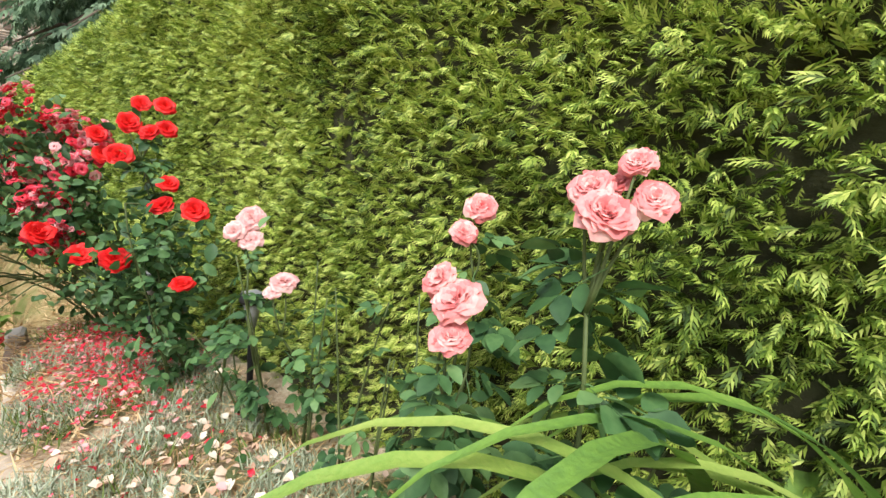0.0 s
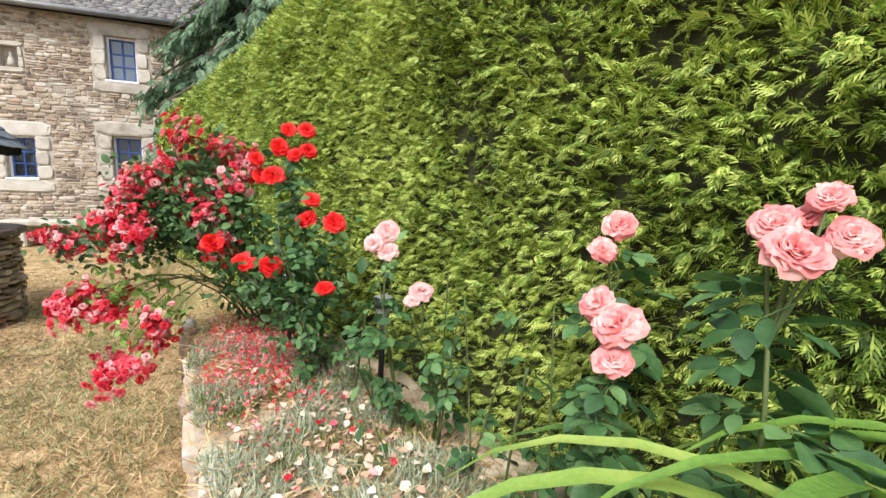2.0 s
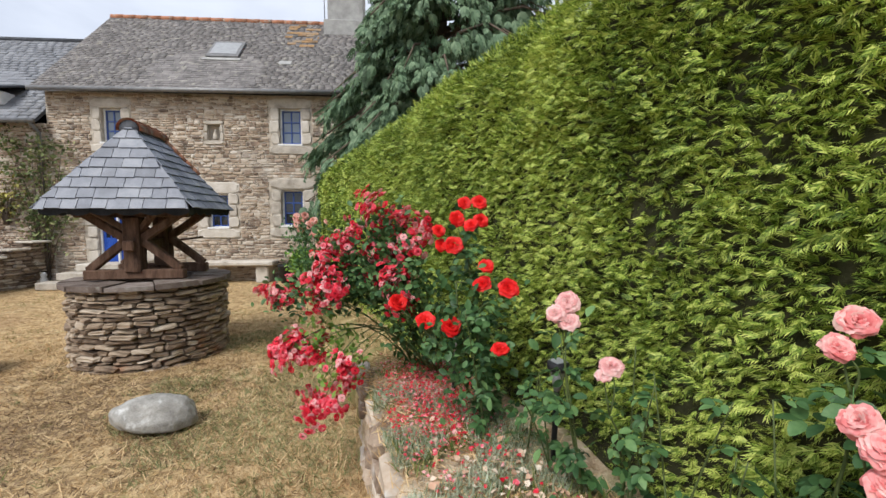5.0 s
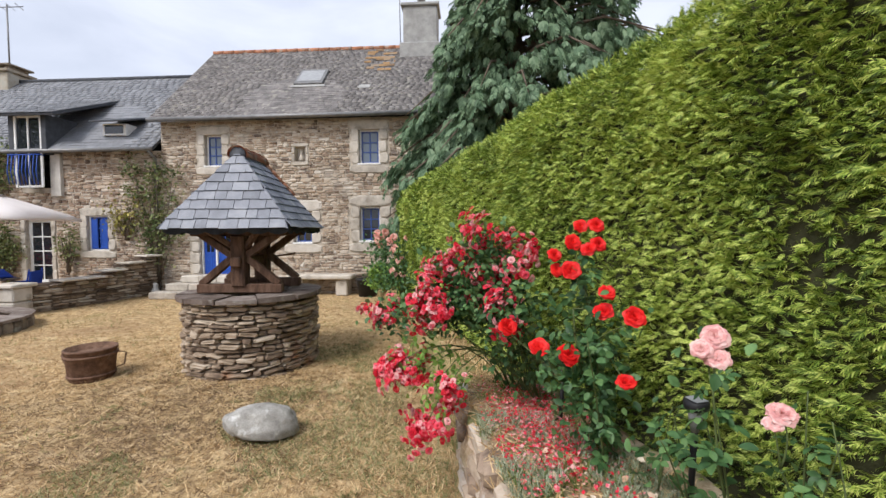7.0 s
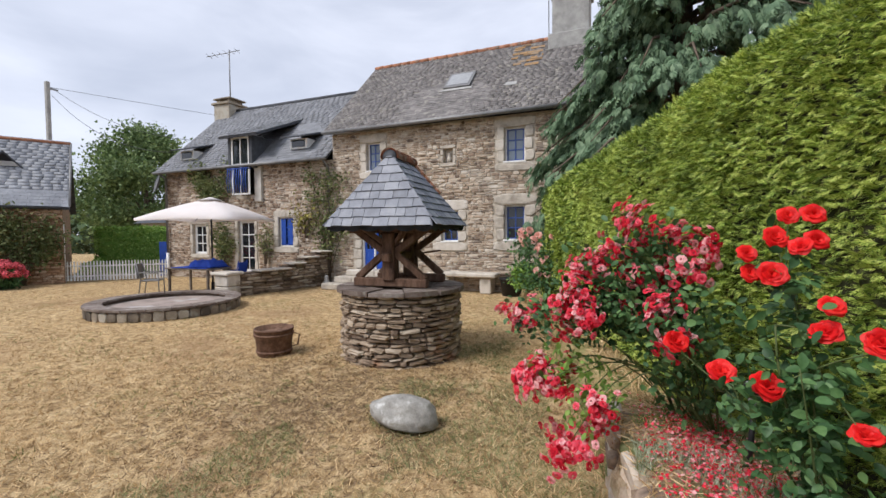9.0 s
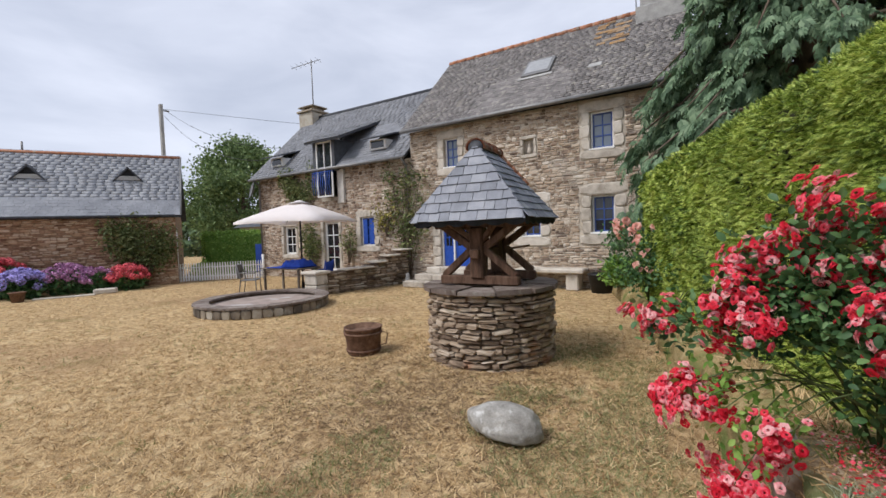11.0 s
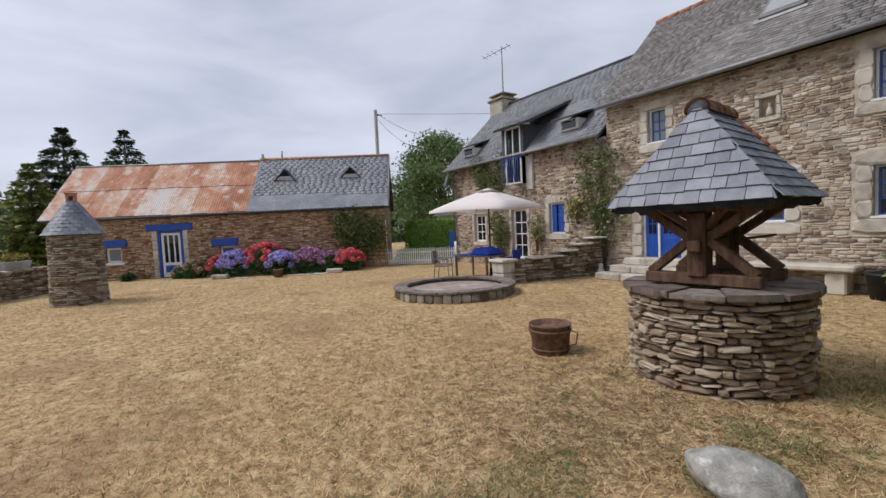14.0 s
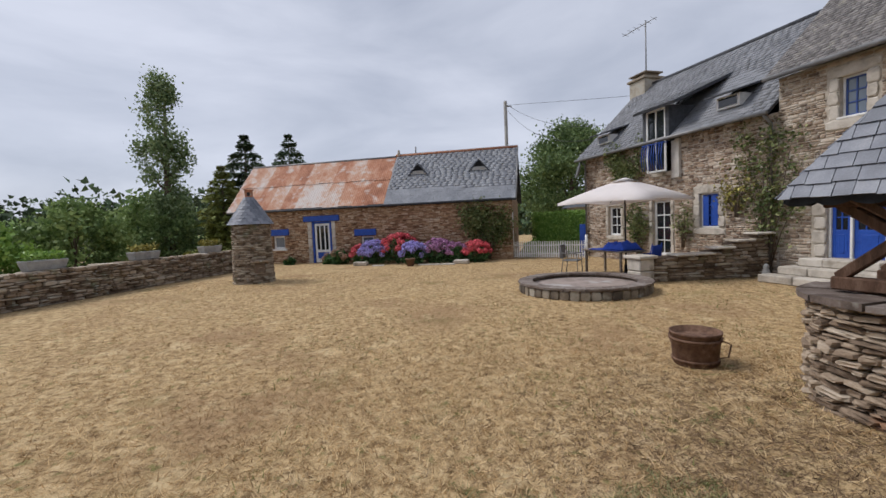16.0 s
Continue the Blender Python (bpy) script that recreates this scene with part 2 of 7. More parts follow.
M_water = surface("pond_water", three((0.06, 0.06, 0.055), 0.7, 1.4), scale=2, fine=12, bump=0.06, rough=0.08, spec=0.5)
M_hedge = surface("hedge_fronds", [(0.08, (0.045, 0.085, 0.015)), (0.33, (0.16, 0.25, 0.035)), (0.55, (0.35, 0.46, 0.075)), (0.8, (0.63, 0.7, 0.18))],
                  scale=1.7, fine=9, vary=0.7, bump=0, rough=0.55, translucent=0.32, spec=0.3)
# near-black colour stands in for the shade inside the hedge
M_core = surface("hedge_inner_shade", three((0.035, 0.036, 0.016), 0.6, 1.6), scale=9, fine=50, bump=0.8, rough=0.95)
M_cypress = surface("blue_green_fronds", [(0.15, (0.045, 0.085, 0.045)), (0.45, (0.115, 0.195, 0.105)), (0.8, (0.24, 0.34, 0.2))], scale=1.4, fine=7, vary=0.5, bump=0, rough=0.6, translucent=0.2)
M_leaf = surface("rose_leaf", [(0.2, (0.03, 0.075, 0.028)), (0.5, (0.07, 0.155, 0.052)), (0.8, (0.16, 0.28, 0.1))], scale=6, fine=60, vary=0.5, bump=0.15, rough=0.5, translucent=0.2, spec=0.3)
M_leaf2 = surface("bright_leaf", [(0.2, (0.1, 0.22, 0.03)), (0.8, (0.34, 0.5, 0.12))], scale=5, vary=0.5, bump=0.1, rough=0.5, translucent=0.25)
M_strap = surface("strap_leaf", [(0.15, (0.07, 0.16, 0.04)), (0.5, (0.2, 0.35, 0.06)), (0.85, (0.42, 0.52, 0.13))], scale=2.5, fine=60, vary=0.5, bump=0.25, rough=0.42, translucent=0.25, spec=0.45, stretch=(2, 2, 2))
M_tree = surface("broadleaf", [(0.2, (0.09, 0.15, 0.045)), (0.5, (0.19, 0.28, 0.09)), (0.8, (0.33, 0.42, 0.16))], scale=0.8, fine=5, vary=0.5, bump=0, rough=0.6, translucent=0.25)
M_poplar = surface("poplar_leaf", [(0.2, (0.09, 0.14, 0.06)), (0.5, (0.18, 0.25, 0.11)), (0.8, (0.3, 0.37, 0.19))], scale=0.8, fine=5, vary=0.5, bump=0, rough=0.6, translucent=0.25)
M_conifer = surface("conifer_needles", three((0.08, 0.12, 0.06), 0.5, 1.7), scale=0.8, fine=5, vary=0.5, bump=0, rough=0.7)
M_woods = surface("far_woods", three((0.075, 0.115, 0.055), 0.5, 1.8), scale=0.15, fine=1, vary=0.5, bump=0, rough=0.8)
M_oak = surface("oak_leaf", [(0.2, (0.06, 0.1, 0.035)), (0.5, (0.13, 0.2, 0.07)), (0.8, (0.25, 0.33, 0.13))], scale=0.8, fine=5, vary=0.5, bump=0, rough=0.6, translucent=0.2)
M_golden = surface("golden_conifer", three((0.2, 0.23, 0.06), 0.45, 1.6), scale=0.8, fine=5, vary=0.5, bump=0, rough=0.7)
M_climber = surface("climber_leaf", [(0.2, (0.07, 0.1, 0.035)), (0.5, (0.15, 0.19, 0.07)), (0.8, (0.3, 0.31, 0.13))], scale=3, fine=30, vary=0.6, bump=0, rough=0.6, translucent=0.2)
M_ochre = surface("ochre_leaves", three((0.3, 0.27, 0.07), 0.5, 1.5), scale=4, vary=0.5, bump=0, rough=0.7)
M_bark = surface("bark", three((0.13, 0.1, 0.075), 0.5, 1.5), scale=8, fine=60, bump=0.8, rough=0.95, stretch=(1, 1, 0.3))
M_stem = surface("green_stem", three((0.09, 0.12, 0.04), 0.6, 1.5), scale=9, fine=60, bump=0.2, rough=0.6)
M_drystem = surface("dry_stem", three((0.27, 0.2, 0.12), 0.6, 1.5), scale=9, fine=60, bump=0.3, rough=0.9)
M_pink = surface("pink_petal", [(0.15, (0.74, 0.17, 0.17)), (0.5, (0.86, 0.34, 0.33)), (0.85, (0.92, 0.62, 0.57))], scale=22, fine=120, vary=0.55, bump=0.1, rough=0.55, translucent=0.3)
M_pale = surface("pale_petal", [(0.2, (0.72, 0.32, 0.31)), (0.5, (0.84, 0.48, 0.46)), (0.8, (0.9, 0.7, 0.66))], scale=22, fine=120, vary=0.4, bump=0.1, rough=0.55, translucent=0.3)
M_red = surface("red_petal", [(0.2, (0.6, 0.006, 0.008)), (0.5, (0.82, 0.014, 0.014)), (0.8, (0.9, 0.04, 0.03))], scale=18, fine=100, vary=0.4, bump=0.1, rough=0.5, translucent=0.3)
M_crim = surface("crimson_petal", [(0.15, (0.5, 0.008, 0.025)), (0.38, (0.8, 0.025, 0.055)), (0.58, (0.85, 0.12, 0.18)), (0.76, (0.88, 0.5, 0.5))], scale=25, fine=100, vary=0.6, bump=0.1, rough=0.55, translucent=0.3)
M_peach = surface("peach_petal", [(0.2, (0.72, 0.26, 0.2)), (0.5, (0.84, 0.46, 0.38)), (0.8, (0.9, 0.68, 0.6))], scale=15, vary=0.4, bump=0.1, rough=0.55, translucent=0.3)
M_hyd_red = surface("red_hydrangea", three((0.62, 0.1, 0.12), 0.6, 1.5), scale=6, fine=40, vary=0.5, bump=0, rough=0.7)
M_hyd_blue = surface("violet_hydrangea", three((0.32, 0.28, 0.6), 0.5, 1.5), scale=6, fine=40, vary=0.5, bump=0, rough=0.7)
M_hyd_mauve = surface("mauve_hydrangea", three((0.42, 0.2, 0.36), 0.5, 1.5), scale=6, fine=40, vary=0.6, bump=0, rough=0.7)
M_hyd_dull = surface("dull_hydrangea", three((0.34, 0.22, 0.15), 0.5, 1.5), scale=6, fine=40, vary=0.6, bump=0, rough=0.8)
M_fallen = surface("fallen_petals", [(0.2, (0.5, 0.3, 0.2)), (0.5, (0.66, 0.48, 0.36)), (0.8, (0.76, 0.66, 0.54))], scale=8, vary=0.7, bump=0, rough=0.8)
M_thatch = surface("brown_thatch", [(0.2, (0.085, 0.052, 0.032)), (0.5, (0.175, 0.115, 0.072)), (0.8, (0.3, 0.21, 0.13))], scale=3, vary=0.7, bump=0, rough=0.95, spec=0.05)
M_redlitter = surface("dried_petals", [(0.2, (0.16, 0.06, 0.035)), (0.5, (0.3, 0.13, 0.075)), (0.8, (0.42, 0.25, 0.15))], scale=9, vary=0.7, bump=0, rough=0.9, spec=0.05)
M_dull = surface("dull_green_blades", [(0.2, (0.12, 0.13, 0.05)), (0.5, (0.24, 0.26, 0.11)), (0.8, (0.38, 0.38, 0.2))], scale=3, vary=0.7, bump=0, rough=0.85, spec=0.1, translucent=0.2)
M_moss = surface("grey_moss_tufts", [(0.2, (0.17, 0.2, 0.11)), (0.5, (0.33, 0.38, 0.25)), (0.8, (0.52, 0.56, 0.43))], scale=6, vary=0.5, bump=0, rough=0.9, translucent=0.15)


def glass_material(name, behind):
    """Glossy glass over a dark room, or with sky reflection put into its colour."""
    m = bpy.data.materials.new(name)
    m.use_nodes = True
    p = m.node_tree.nodes["Principled BSDF"]
    p.inputs["Base Color"].default_value = (*behind, 1)
    p.inputs["Roughness"].default_value, p.inputs["Specular IOR Level"].default_value = 0.03, 0.8
    return m


M_glass = glass_material("window_glass", (0.014, 0.017, 0.022))
# pale base colour imitates the sky mirrored in the panes
M_skytint = glass_material("sky_tinted_glass", (0.13, 0.16, 0.2))


# ---- builders ----
def part(name, bm, material, parent=None, label="", smooth=False):
    """Links a bmesh as one mesh object under a thing or a part."""
    me = bpy.data.meshes.new(name)
    bm.to_mesh(me)
    bm.free()
    me.materials.append(material)
    if smooth:
        me.shade_smooth()
    ob = new(name, me)
    ob.parent = parent
    if label:
        ob["label"] = label
    return ob


def mesh_np(name, verts, faces, material, parent=None, label="", kind="", smooth=False):
    """A mesh object from arrays: verts (n, 3), faces (m, k)."""
    me = bpy.data.meshes.new(name)
    verts, faces = np.asarray(verts, dtype=np.float32), np.asarray(faces, dtype=np.int32)
    k = faces.shape[1]
    me.vertices.add(len(verts))
    me.vertices.foreach_set("co", verts.ravel())
    me.loops.add(faces.size)
    me.loops.foreach_set("vertex_index", faces.ravel())
    me.polygons.add(len(faces))
    me.polygons.foreach_set("loop_start", np.arange(0, faces.size, k, dtype=np.int32))
    me.polygons.foreach_set("loop_total", np.full(len(faces), k, dtype=np.int32))
    me.update(calc_edges=True)
    me.materials.append(material)
    if smooth:
        me.shade_smooth()
    ob = new(name, me)
    ob.parent = parent
    return tagged(ob, label, "", "", kind)


def thing(name, label, category, at=(0, 0, 0), group="", kind=""):
    ob = new(name)
    ob.location = at
    return tagged(ob, label, category, group, kind)


def add_box(bm, x0, x1, y0, y1, z0, z1, bevel=0.0, m=None):
    """A box, bevelled, in bm."""
    r = bmesh.ops.create_cube(bm, size=1.0)
    vs = r["verts"]
    for v in vs:
        v.co = Vector(((x0 + x1) / 2 + v.co.x * (x1 - x0), (y0 + y1) / 2 + v.co.y * (y1 - y0), (z0 + z1) / 2 + v.co.z * (z1 - z0)))
    if bevel:
        es = list({e for v in vs for e in v.link_edges})
        r = bmesh.ops.bevel(bm, geom=es, offset=bevel, segments=1, affect="EDGES", profile=0.5)
        vs = list({v for f in r["faces"] for v in f.verts} | {v for v in vs if v.is_valid})
    if m is not None:
        bmesh.ops.transform(bm, matrix=m, verts=vs)
    return vs


def box(name, x0, x1, y0, y1, z0, z1, material, parent=None, bevel=0.01, label="", m=None):
    bm = bmesh.new()
    add_box(bm, x0, x1, y0, y1, z0, z1, bevel, m)
    return part(name, bm, material, parent, label)


def tube(bm, pts, radii, seg=8):
    """A tube along points."""
    rings = []
    for i, p in enumerate(pts):
        p = Vector(p)
        d = (Vector(pts[min(i + 1, len(pts) - 1)]) - Vector(pts[max(i - 1, 0)])).normalized()
        a = d.orthogonal().normalized() if i == 0 else (rings_a - d * rings_a.dot(d)).normalized()
        rings_a = a
        b = d.cross(a)
        r = radii[i] if isinstance(radii, (list, tuple)) else radii
        rings.append([bm.verts.new(p + (a * math.cos(t) + b * math.sin(t)) * r) for t in [2 * math.pi * k / seg for k in range(seg)]])
    for r0, r1 in zip(rings, rings[1:]):
        for k in range(seg):
            bm.faces.new((r0[k], r0[(k + 1) % seg], r1[(k + 1) % seg], r1[k]))
    bm.faces.new(rings[0][::-1])
    bm.faces.new(rings[-1])


def tube_part(name, pts, radii, material, parent=None, seg=8, label=""):
    bm = bmesh.new()
    tube(bm, pts, radii, seg)
    return part(name, bm, material, parent, label, smooth=True)


def lathe(name, profile, material, parent=None, seg=32, label="", smooth=True, at=(0, 0, 0)):
    """A turned shape from (radius, height) pairs."""
    bm = bmesh.new()
    rings = [[bm.verts.new((at[0] + r * math.cos(2 * math.pi * k / seg), at[1] + r * math.sin(2 * math.pi * k / seg), at[2] + z)) for k in range(seg)] for r, z in profile]
    for r0, r1 in zip(rings, rings[1:]):
        for k in range(seg):
            bm.faces.new((r0[k], r0[(k + 1) % seg], r1[(k + 1) % seg], r1[k]))
    bm.faces.new(rings[0][::-1])
    bm.faces.new(rings[-1])
    bm.normal_update()
    return part(name, bm, material, parent, label, smooth)


def unit_stone(name, rng, inset=0.09):
    """An uneven block, one unit each way, eight-sided, with a worn rounded front towards +y."""
    j = lambda s: rng.uniform(-s, s)
    c, e = rng.uniform(0.1, 0.2), rng.uniform(0.16, 0.3)
    out = [(-0.5 + c, -0.5), (0.5 - c, -0.5), (0.5, -0.5 + e), (0.5, 0.5 - e), (0.5 - c, 0.5), (-0.5 + c, 0.5), (-0.5, 0.5 - e), (-0.5, -0.5 + e)]
    out = [(x + j(0.03), z + j(0.07)) for x, z in out]
    vs = [(x, -0.5, z) for x, z in out] + [(x, 0.15 + j(0.1), z) for x, z in out]
    vs += [(x * (1 - inset * 1.2) + j(0.02), 0.42 + j(0.08), z * (1 - 2.6 * inset) + j(0.04)) for x, z in out] + [(j(0.1), 0.47 + j(0.1), j(0.1))]
    fs = []
    for a in (0, 8):
        fs += [(a + k, a + (k + 1) % 8, a + 8 + (k + 1) % 8, a + 8 + k) for k in range(8)]
    fs += [(16 + k, 16 + k + 1, 16 + (k + 2) % 8, 24) for k in (0, 2, 4, 6)]
    me = bpy.data.meshes.new(name)
    me.from_pydata(vs, [], fs)
    me.update()
    return me


def unit_slate(name, rng):
    j = lambda s: rng.uniform(-s, s)
    me = bpy.data.meshes.new(name)
    vs = [(-0.5 + j(0.02), y, -0.5 + j(0.03)) for y in (0, 1)] + [(0.5 + j(0.02), y, -0.5 + j(0.03)) for y in (0, 1)] + \
         [(0.5, y, 0.5) for y in (-0.9, 0.05)] + [(-0.5, y, 0.5) for y in (-0.9, 0.05)]
    me.from_pydata(vs, [], [(1, 3, 5, 7), (0, 6, 4, 2), (0, 2, 3, 1), (2, 4, 5, 3), (6, 0, 1, 7), (4, 6, 7, 5)])
    me.update()
    return me


RNG = random.Random(7)
SHAPES = {}


def pieces(name, mats, material, parent, n_parts, kind_mesh="stone", centre=None):
    """Blocks at the given poses: the nearest to centre as parts on shared meshes, the rest joined."""
    key = (kind_mesh, material.name)
    if key not in SHAPES:
        SHAPES[key] = [(unit_stone if kind_mesh == "stone" else unit_slate)(kind_mesh, RNG) for _ in range(6)]
        for me in SHAPES[key]:
            me.materials.append(material)
    shapes = SHAPES[key]
    if centre is not None:
        c = Vector(centre)
        mats = sorted(mats, key=lambda m: (m.translation - c).length)
    for i, m in enumerate(mats[:n_parts]):
        ob = new(name, shapes[i % 6])
        ob.parent = parent
        ob.matrix_basis = m
    rest = mats[n_parts:]
    if rest:
        vs, fs, n = [], [], 0
        base = [(np.array([v.co[:] for v in me.vertices]), np.array([p.vertices[:] for p in me.polygons])) for me in shapes]
        for i, m in enumerate(rest):
            v, f = base[i % 6]
            a = np.array(m)
            vs.append(v @ a[:3, :3].T + a[:3, 3])
            fs.append(f + n)
            n += len(v)
        mesh_np(name + "_field", np.concatenate(vs), np.concatenate(fs), material, parent, kind="stuff")


def frame_of(o, u, n):
    """A pose whose x runs along u, y along the outward normal n, z up the surface."""
    u, n = Vector(u).normalized(), Vector(n).normalized()
    w = u.cross(n)
    if w.z < 0:
        u, w = -u, -w
    m = Matrix.Identity(4)
    for i, c in enumerate((u, n, w)):
        m[0][i], m[1][i], m[2][i] = c
    m.translation = Vector(o)
    return m


def rubble(L, H, holes, rows, lens, proud, rng, top=None):
    """Poses of stones laid in rough courses over L x H, leaving the holes free."""
    out, z = [], 0.0
    while z < H:
        h = rng.uniform(*rows)
        x = rng.uniform(-lens[1], 0)
        while x < L:
            w = rng.uniform(*lens)
            a, b = max(0, x), min(L, x + w)
            hh = h * rng.uniform(0.8, 1.05)
            for x0, x1, z0, z1 in holes:
                if z + h * 0.5 > z0 and z + h * 0.5 < z1:
                    if a < x0 < b and a < x0:
                        b = x0 if x0 - a > 0.05 or b <= x1 else b
                    if a >= x0 and a < x1:
                        a = x1
            x += w
            mid_in = any(x0 <= (a + b) / 2 <= x1 and z0 < z + h * 0.5 < z1 for x0, x1, z0, z1 in holes)
            if b - a < 0.05 or mid_in or (top and z + h > top((a + b) / 2) + 0.02):
                continue
            halves = ((0.0, 1.0),) if h < 0.06 or rng.random() < 0.6 else ((0.0, 0.48), (0.5, 0.5))
            for h0, hk in halves:
                d = proud * rng.uniform(0.4, 1.7)
                out.append(pose((a + b) / 2, d * 0.3, z + h * h0 + hh * hk / 2 + rng.uniform(-0.008, 0.008), 0, rng.uniform(-3, 3), 0) @
                           Matrix.Diagonal(((b - a - 0.012) * rng.uniform(0.92, 1.0), d * 1.6, max(0.02, hh * hk - 0.008), 1)))
        z += h
    return out


def slab_with_holes(bm, L, H, thick, holes, m):
    """A wall slab, from y = 0 inward, with openings right through it."""
    xs = sorted({0, L, *[v for h in holes for v in h[:2] if 0 < v < L]})
    zs = sorted({0, H, *[v for h in holes for v in h[2:] if 0 < v < H]})
    for x0, x1 in zip(xs, xs[1:]):
        run = None
        cells = []
        for z0, z1 in zip(zs, zs[1:]):
            cx, cz = (x0 + x1) / 2, (z0 + z1) / 2
            if any(h[0] < cx < h[1] and h[2] < cz < h[3] for h in holes):
                run = None
            elif run:
                run[1] = z1
            else:
                run = [z0, z1]
                cells.append(run)
        for z0, z1 in cells:
            add_box(bm, x0, x1, -thick, 0, z0, z1, 0, m)


def window(name, m, w, h, nx, nz, parent, bar, edge, depth=0.12, label="", glass=None):
    """A casement in an opening w x h at m (its lower corner, y outward): outer frame, sash bars and panes."""
    bm = bmesh.new()
    e = 0.045
    for a in ((0, e, 0, h), (w - e, w, 0, h), (e, w - e, 0, e), (e, w - e, h - e, h)):
        add_box(bm, a[0], a[1], -depth - 0.05, -depth + 0.02, a[2], a[3], 0.006, m)
    f = part(name, bm, edge, parent, label)
    bm = bmesh.new()
    b = 0.035
    for a in ((e, e + b, e, h - e), (w - e - b, w - e, e, h - e), (e + b, w - e - b, e, e + b), (e + b, w - e - b, h - e - b, h - e)):
        add_box(bm, a[0], a[1], -depth - 0.03, -depth + 0.008, a[2], a[3], 0.004, m)
    part("sash", bm, bar, f)
    iw, ih = w - 2 * e - 2 * b, h - 2 * e - 2 * b
    for i in range(1, nx):
        x = e + b + iw * i / nx
        box("glazing_bar", x - 0.016, x + 0.016, -depth - 0.025, -depth + 0.004, e + b, h - e - b, bar, f, 0.003, m=m)
    for i in range(1, nz):
        z = e + b + ih * i / nz
        box("glazing_bar", e + b, w - e - b, -depth - 0.022, -depth + 0.002, z - 0.016, z + 0.016, bar, f, 0.003, m=m)
    for i in range(nx):
        for k in range(nz):
            box("pane", e + b + iw * i / nx, e + b + iw * (i + 1) / nx, -depth - 0.016, -depth - 0.012, e + b + ih * k / nz, e + b + ih * (k + 1) / nz, glass or M_glass, f, 0, m=m)
    return f


def slope_slates(o, u, up, n, W, S, sw, sh, rng, thick=0.008, shape=None, lift=0.012):
    """Poses of slates over a roof plane W along u and S up the slope; shape(v) gives the strip's ends."""
    u, up, n = Vector(u).normalized(), Vector(up).normalized(), Vector(n).normalized()
    out, r, v = [], 0, 0.0
    while v < S:
        a0, a1 = shape(v) if shape else (0, W)
        x = a0 - sw * (0.5 if r % 2 else 0)
        while x < a1 - 0.02:
            w = sw * rng.uniform(0.86, 1.14)
            a, b = max(a0, x), min(a1, x + w)
            if b - a > 0.03:
                c = Vector(o) + u * ((a + b) / 2) + up * (v + sh * 0.55) + n * (lift + rng.uniform(0, 0.004))
                m = Matrix.Identity(4)
                for i, (d, s) in enumerate(((u, b - a - 0.006), (n, thick * rng.uniform(0.8, 1.5)), (up, sh * 1.15))):
                    for k in range(3):
                        m[k][i] = d[k] * s
                m.translation = c
                out.append(m)
            x += w
        v += sh
        r += 1
    return out


def euler_mats(rx, ry, rz):
    cx, sx, cy, sy, cz, sz = np.cos(rx), np.sin(rx), np.cos(ry), np.sin(ry), np.cos(rz), np.sin(rz)
    n = len(rx)
    m = np.empty((n, 3, 3))
    m[:, 0, 0], m[:, 0, 1], m[:, 0, 2] = cz * cy, cz * sy * sx - sz * cx, cz * sy * cx + sz * sx
    m[:, 1, 0], m[:, 1, 1], m[:, 1, 2] = sz * cy, sz * sy * sx + cz * cx, sz * sy * cx - cz * sx
    m[:, 2, 0], m[:, 2, 1], m[:, 2, 2] = -sy, cy * sx, cy * cx
    return m


def scatter(tv, tf, pos, rot, size):
    """Copies of a template (verts, faces) at positions with rotation matrices and sizes, as one pair of arrays."""
    tv, tf, pos = np.asarray(tv, float), np.asarray(tf), np.asarray(pos, float)
    v = np.einsum("nij,kj->nki", rot, tv) * np.asarray(size, float)[:, None, None] + pos[:, None, :]
    f = tf[None] + (np.arange(len(pos)) * len(tv))[:, None, None]
    return v.reshape(-1, 3), f.reshape(-1, tf.shape[1])


def basis(out, up_jit, rg):
    """Rotations whose y axis runs along the given directions, with random roll up to up_jit."""
    y = out / np.linalg.norm(out, axis=1, keepdims=True)
    a = np.cross(y, np.array([0.0, 0.0, 1.0]) + rg.normal(0, 0.01, y.shape))
    a /= np.linalg.norm(a, axis=1, keepdims=True)
    b = np.cross(a, y)
    t = rg.uniform(-up_jit, up_jit, len(y))[:, None]
    x = a * np.cos(t) + b * np.sin(t)
    z = np.cross(x, y)
    return np.stack([x, y, z], axis=2)


def frond_template(pairs=4, spread=0.75, leaf=0.42, width=0.075):
    """A flat spray along +y, one unit long, with thin side leaflets."""
    v, f = [], []

    def blade(p, d, ln, w, droop):
        p, d = np.array(p), np.array(d) / np.linalg.norm(d)
        s = np.array([d[1], -d[0], 0]) * w
        i = len(v)
        v.extend([p, p + d * ln * 0.45 + s + (0, 0, 0.02), p + d * ln + (0, 0, -droop), p + d * ln * 0.45 - s + (0, 0, 0.02)])
        f.append((i, i + 1, i + 2, i + 3))

    blade((0, 0, 0), (0, 1, 0), 1.0, width * 0.7, 0.12)
    for k in range(pairs):
        y = 0.15 + 0.7 * k / pairs
        for s in (-1, 1):
            blade((0, y, 0), (s * spread, 1, 0), leaf * (1 - 0.5 * k / pairs), width * (1 - 0.4 * k / pairs), 0.07)
    return np.array(v), np.array(f)


def leaf_template(fold=0.12, width=0.3):
    v = [(0, 0, 0), (width, 0.4, fold), (0, 1, -0.05), (0, 0.45, 0), (-width, 0.4, fold), (width * 0.7, 0.75, fold * 0.6), (-width * 0.7, 0.75, fold * 0.6)]
    return np.array(v, float), np.array([(0, 1, 5, 3), (0, 3, 6, 4), (3, 5, 2, 6)])


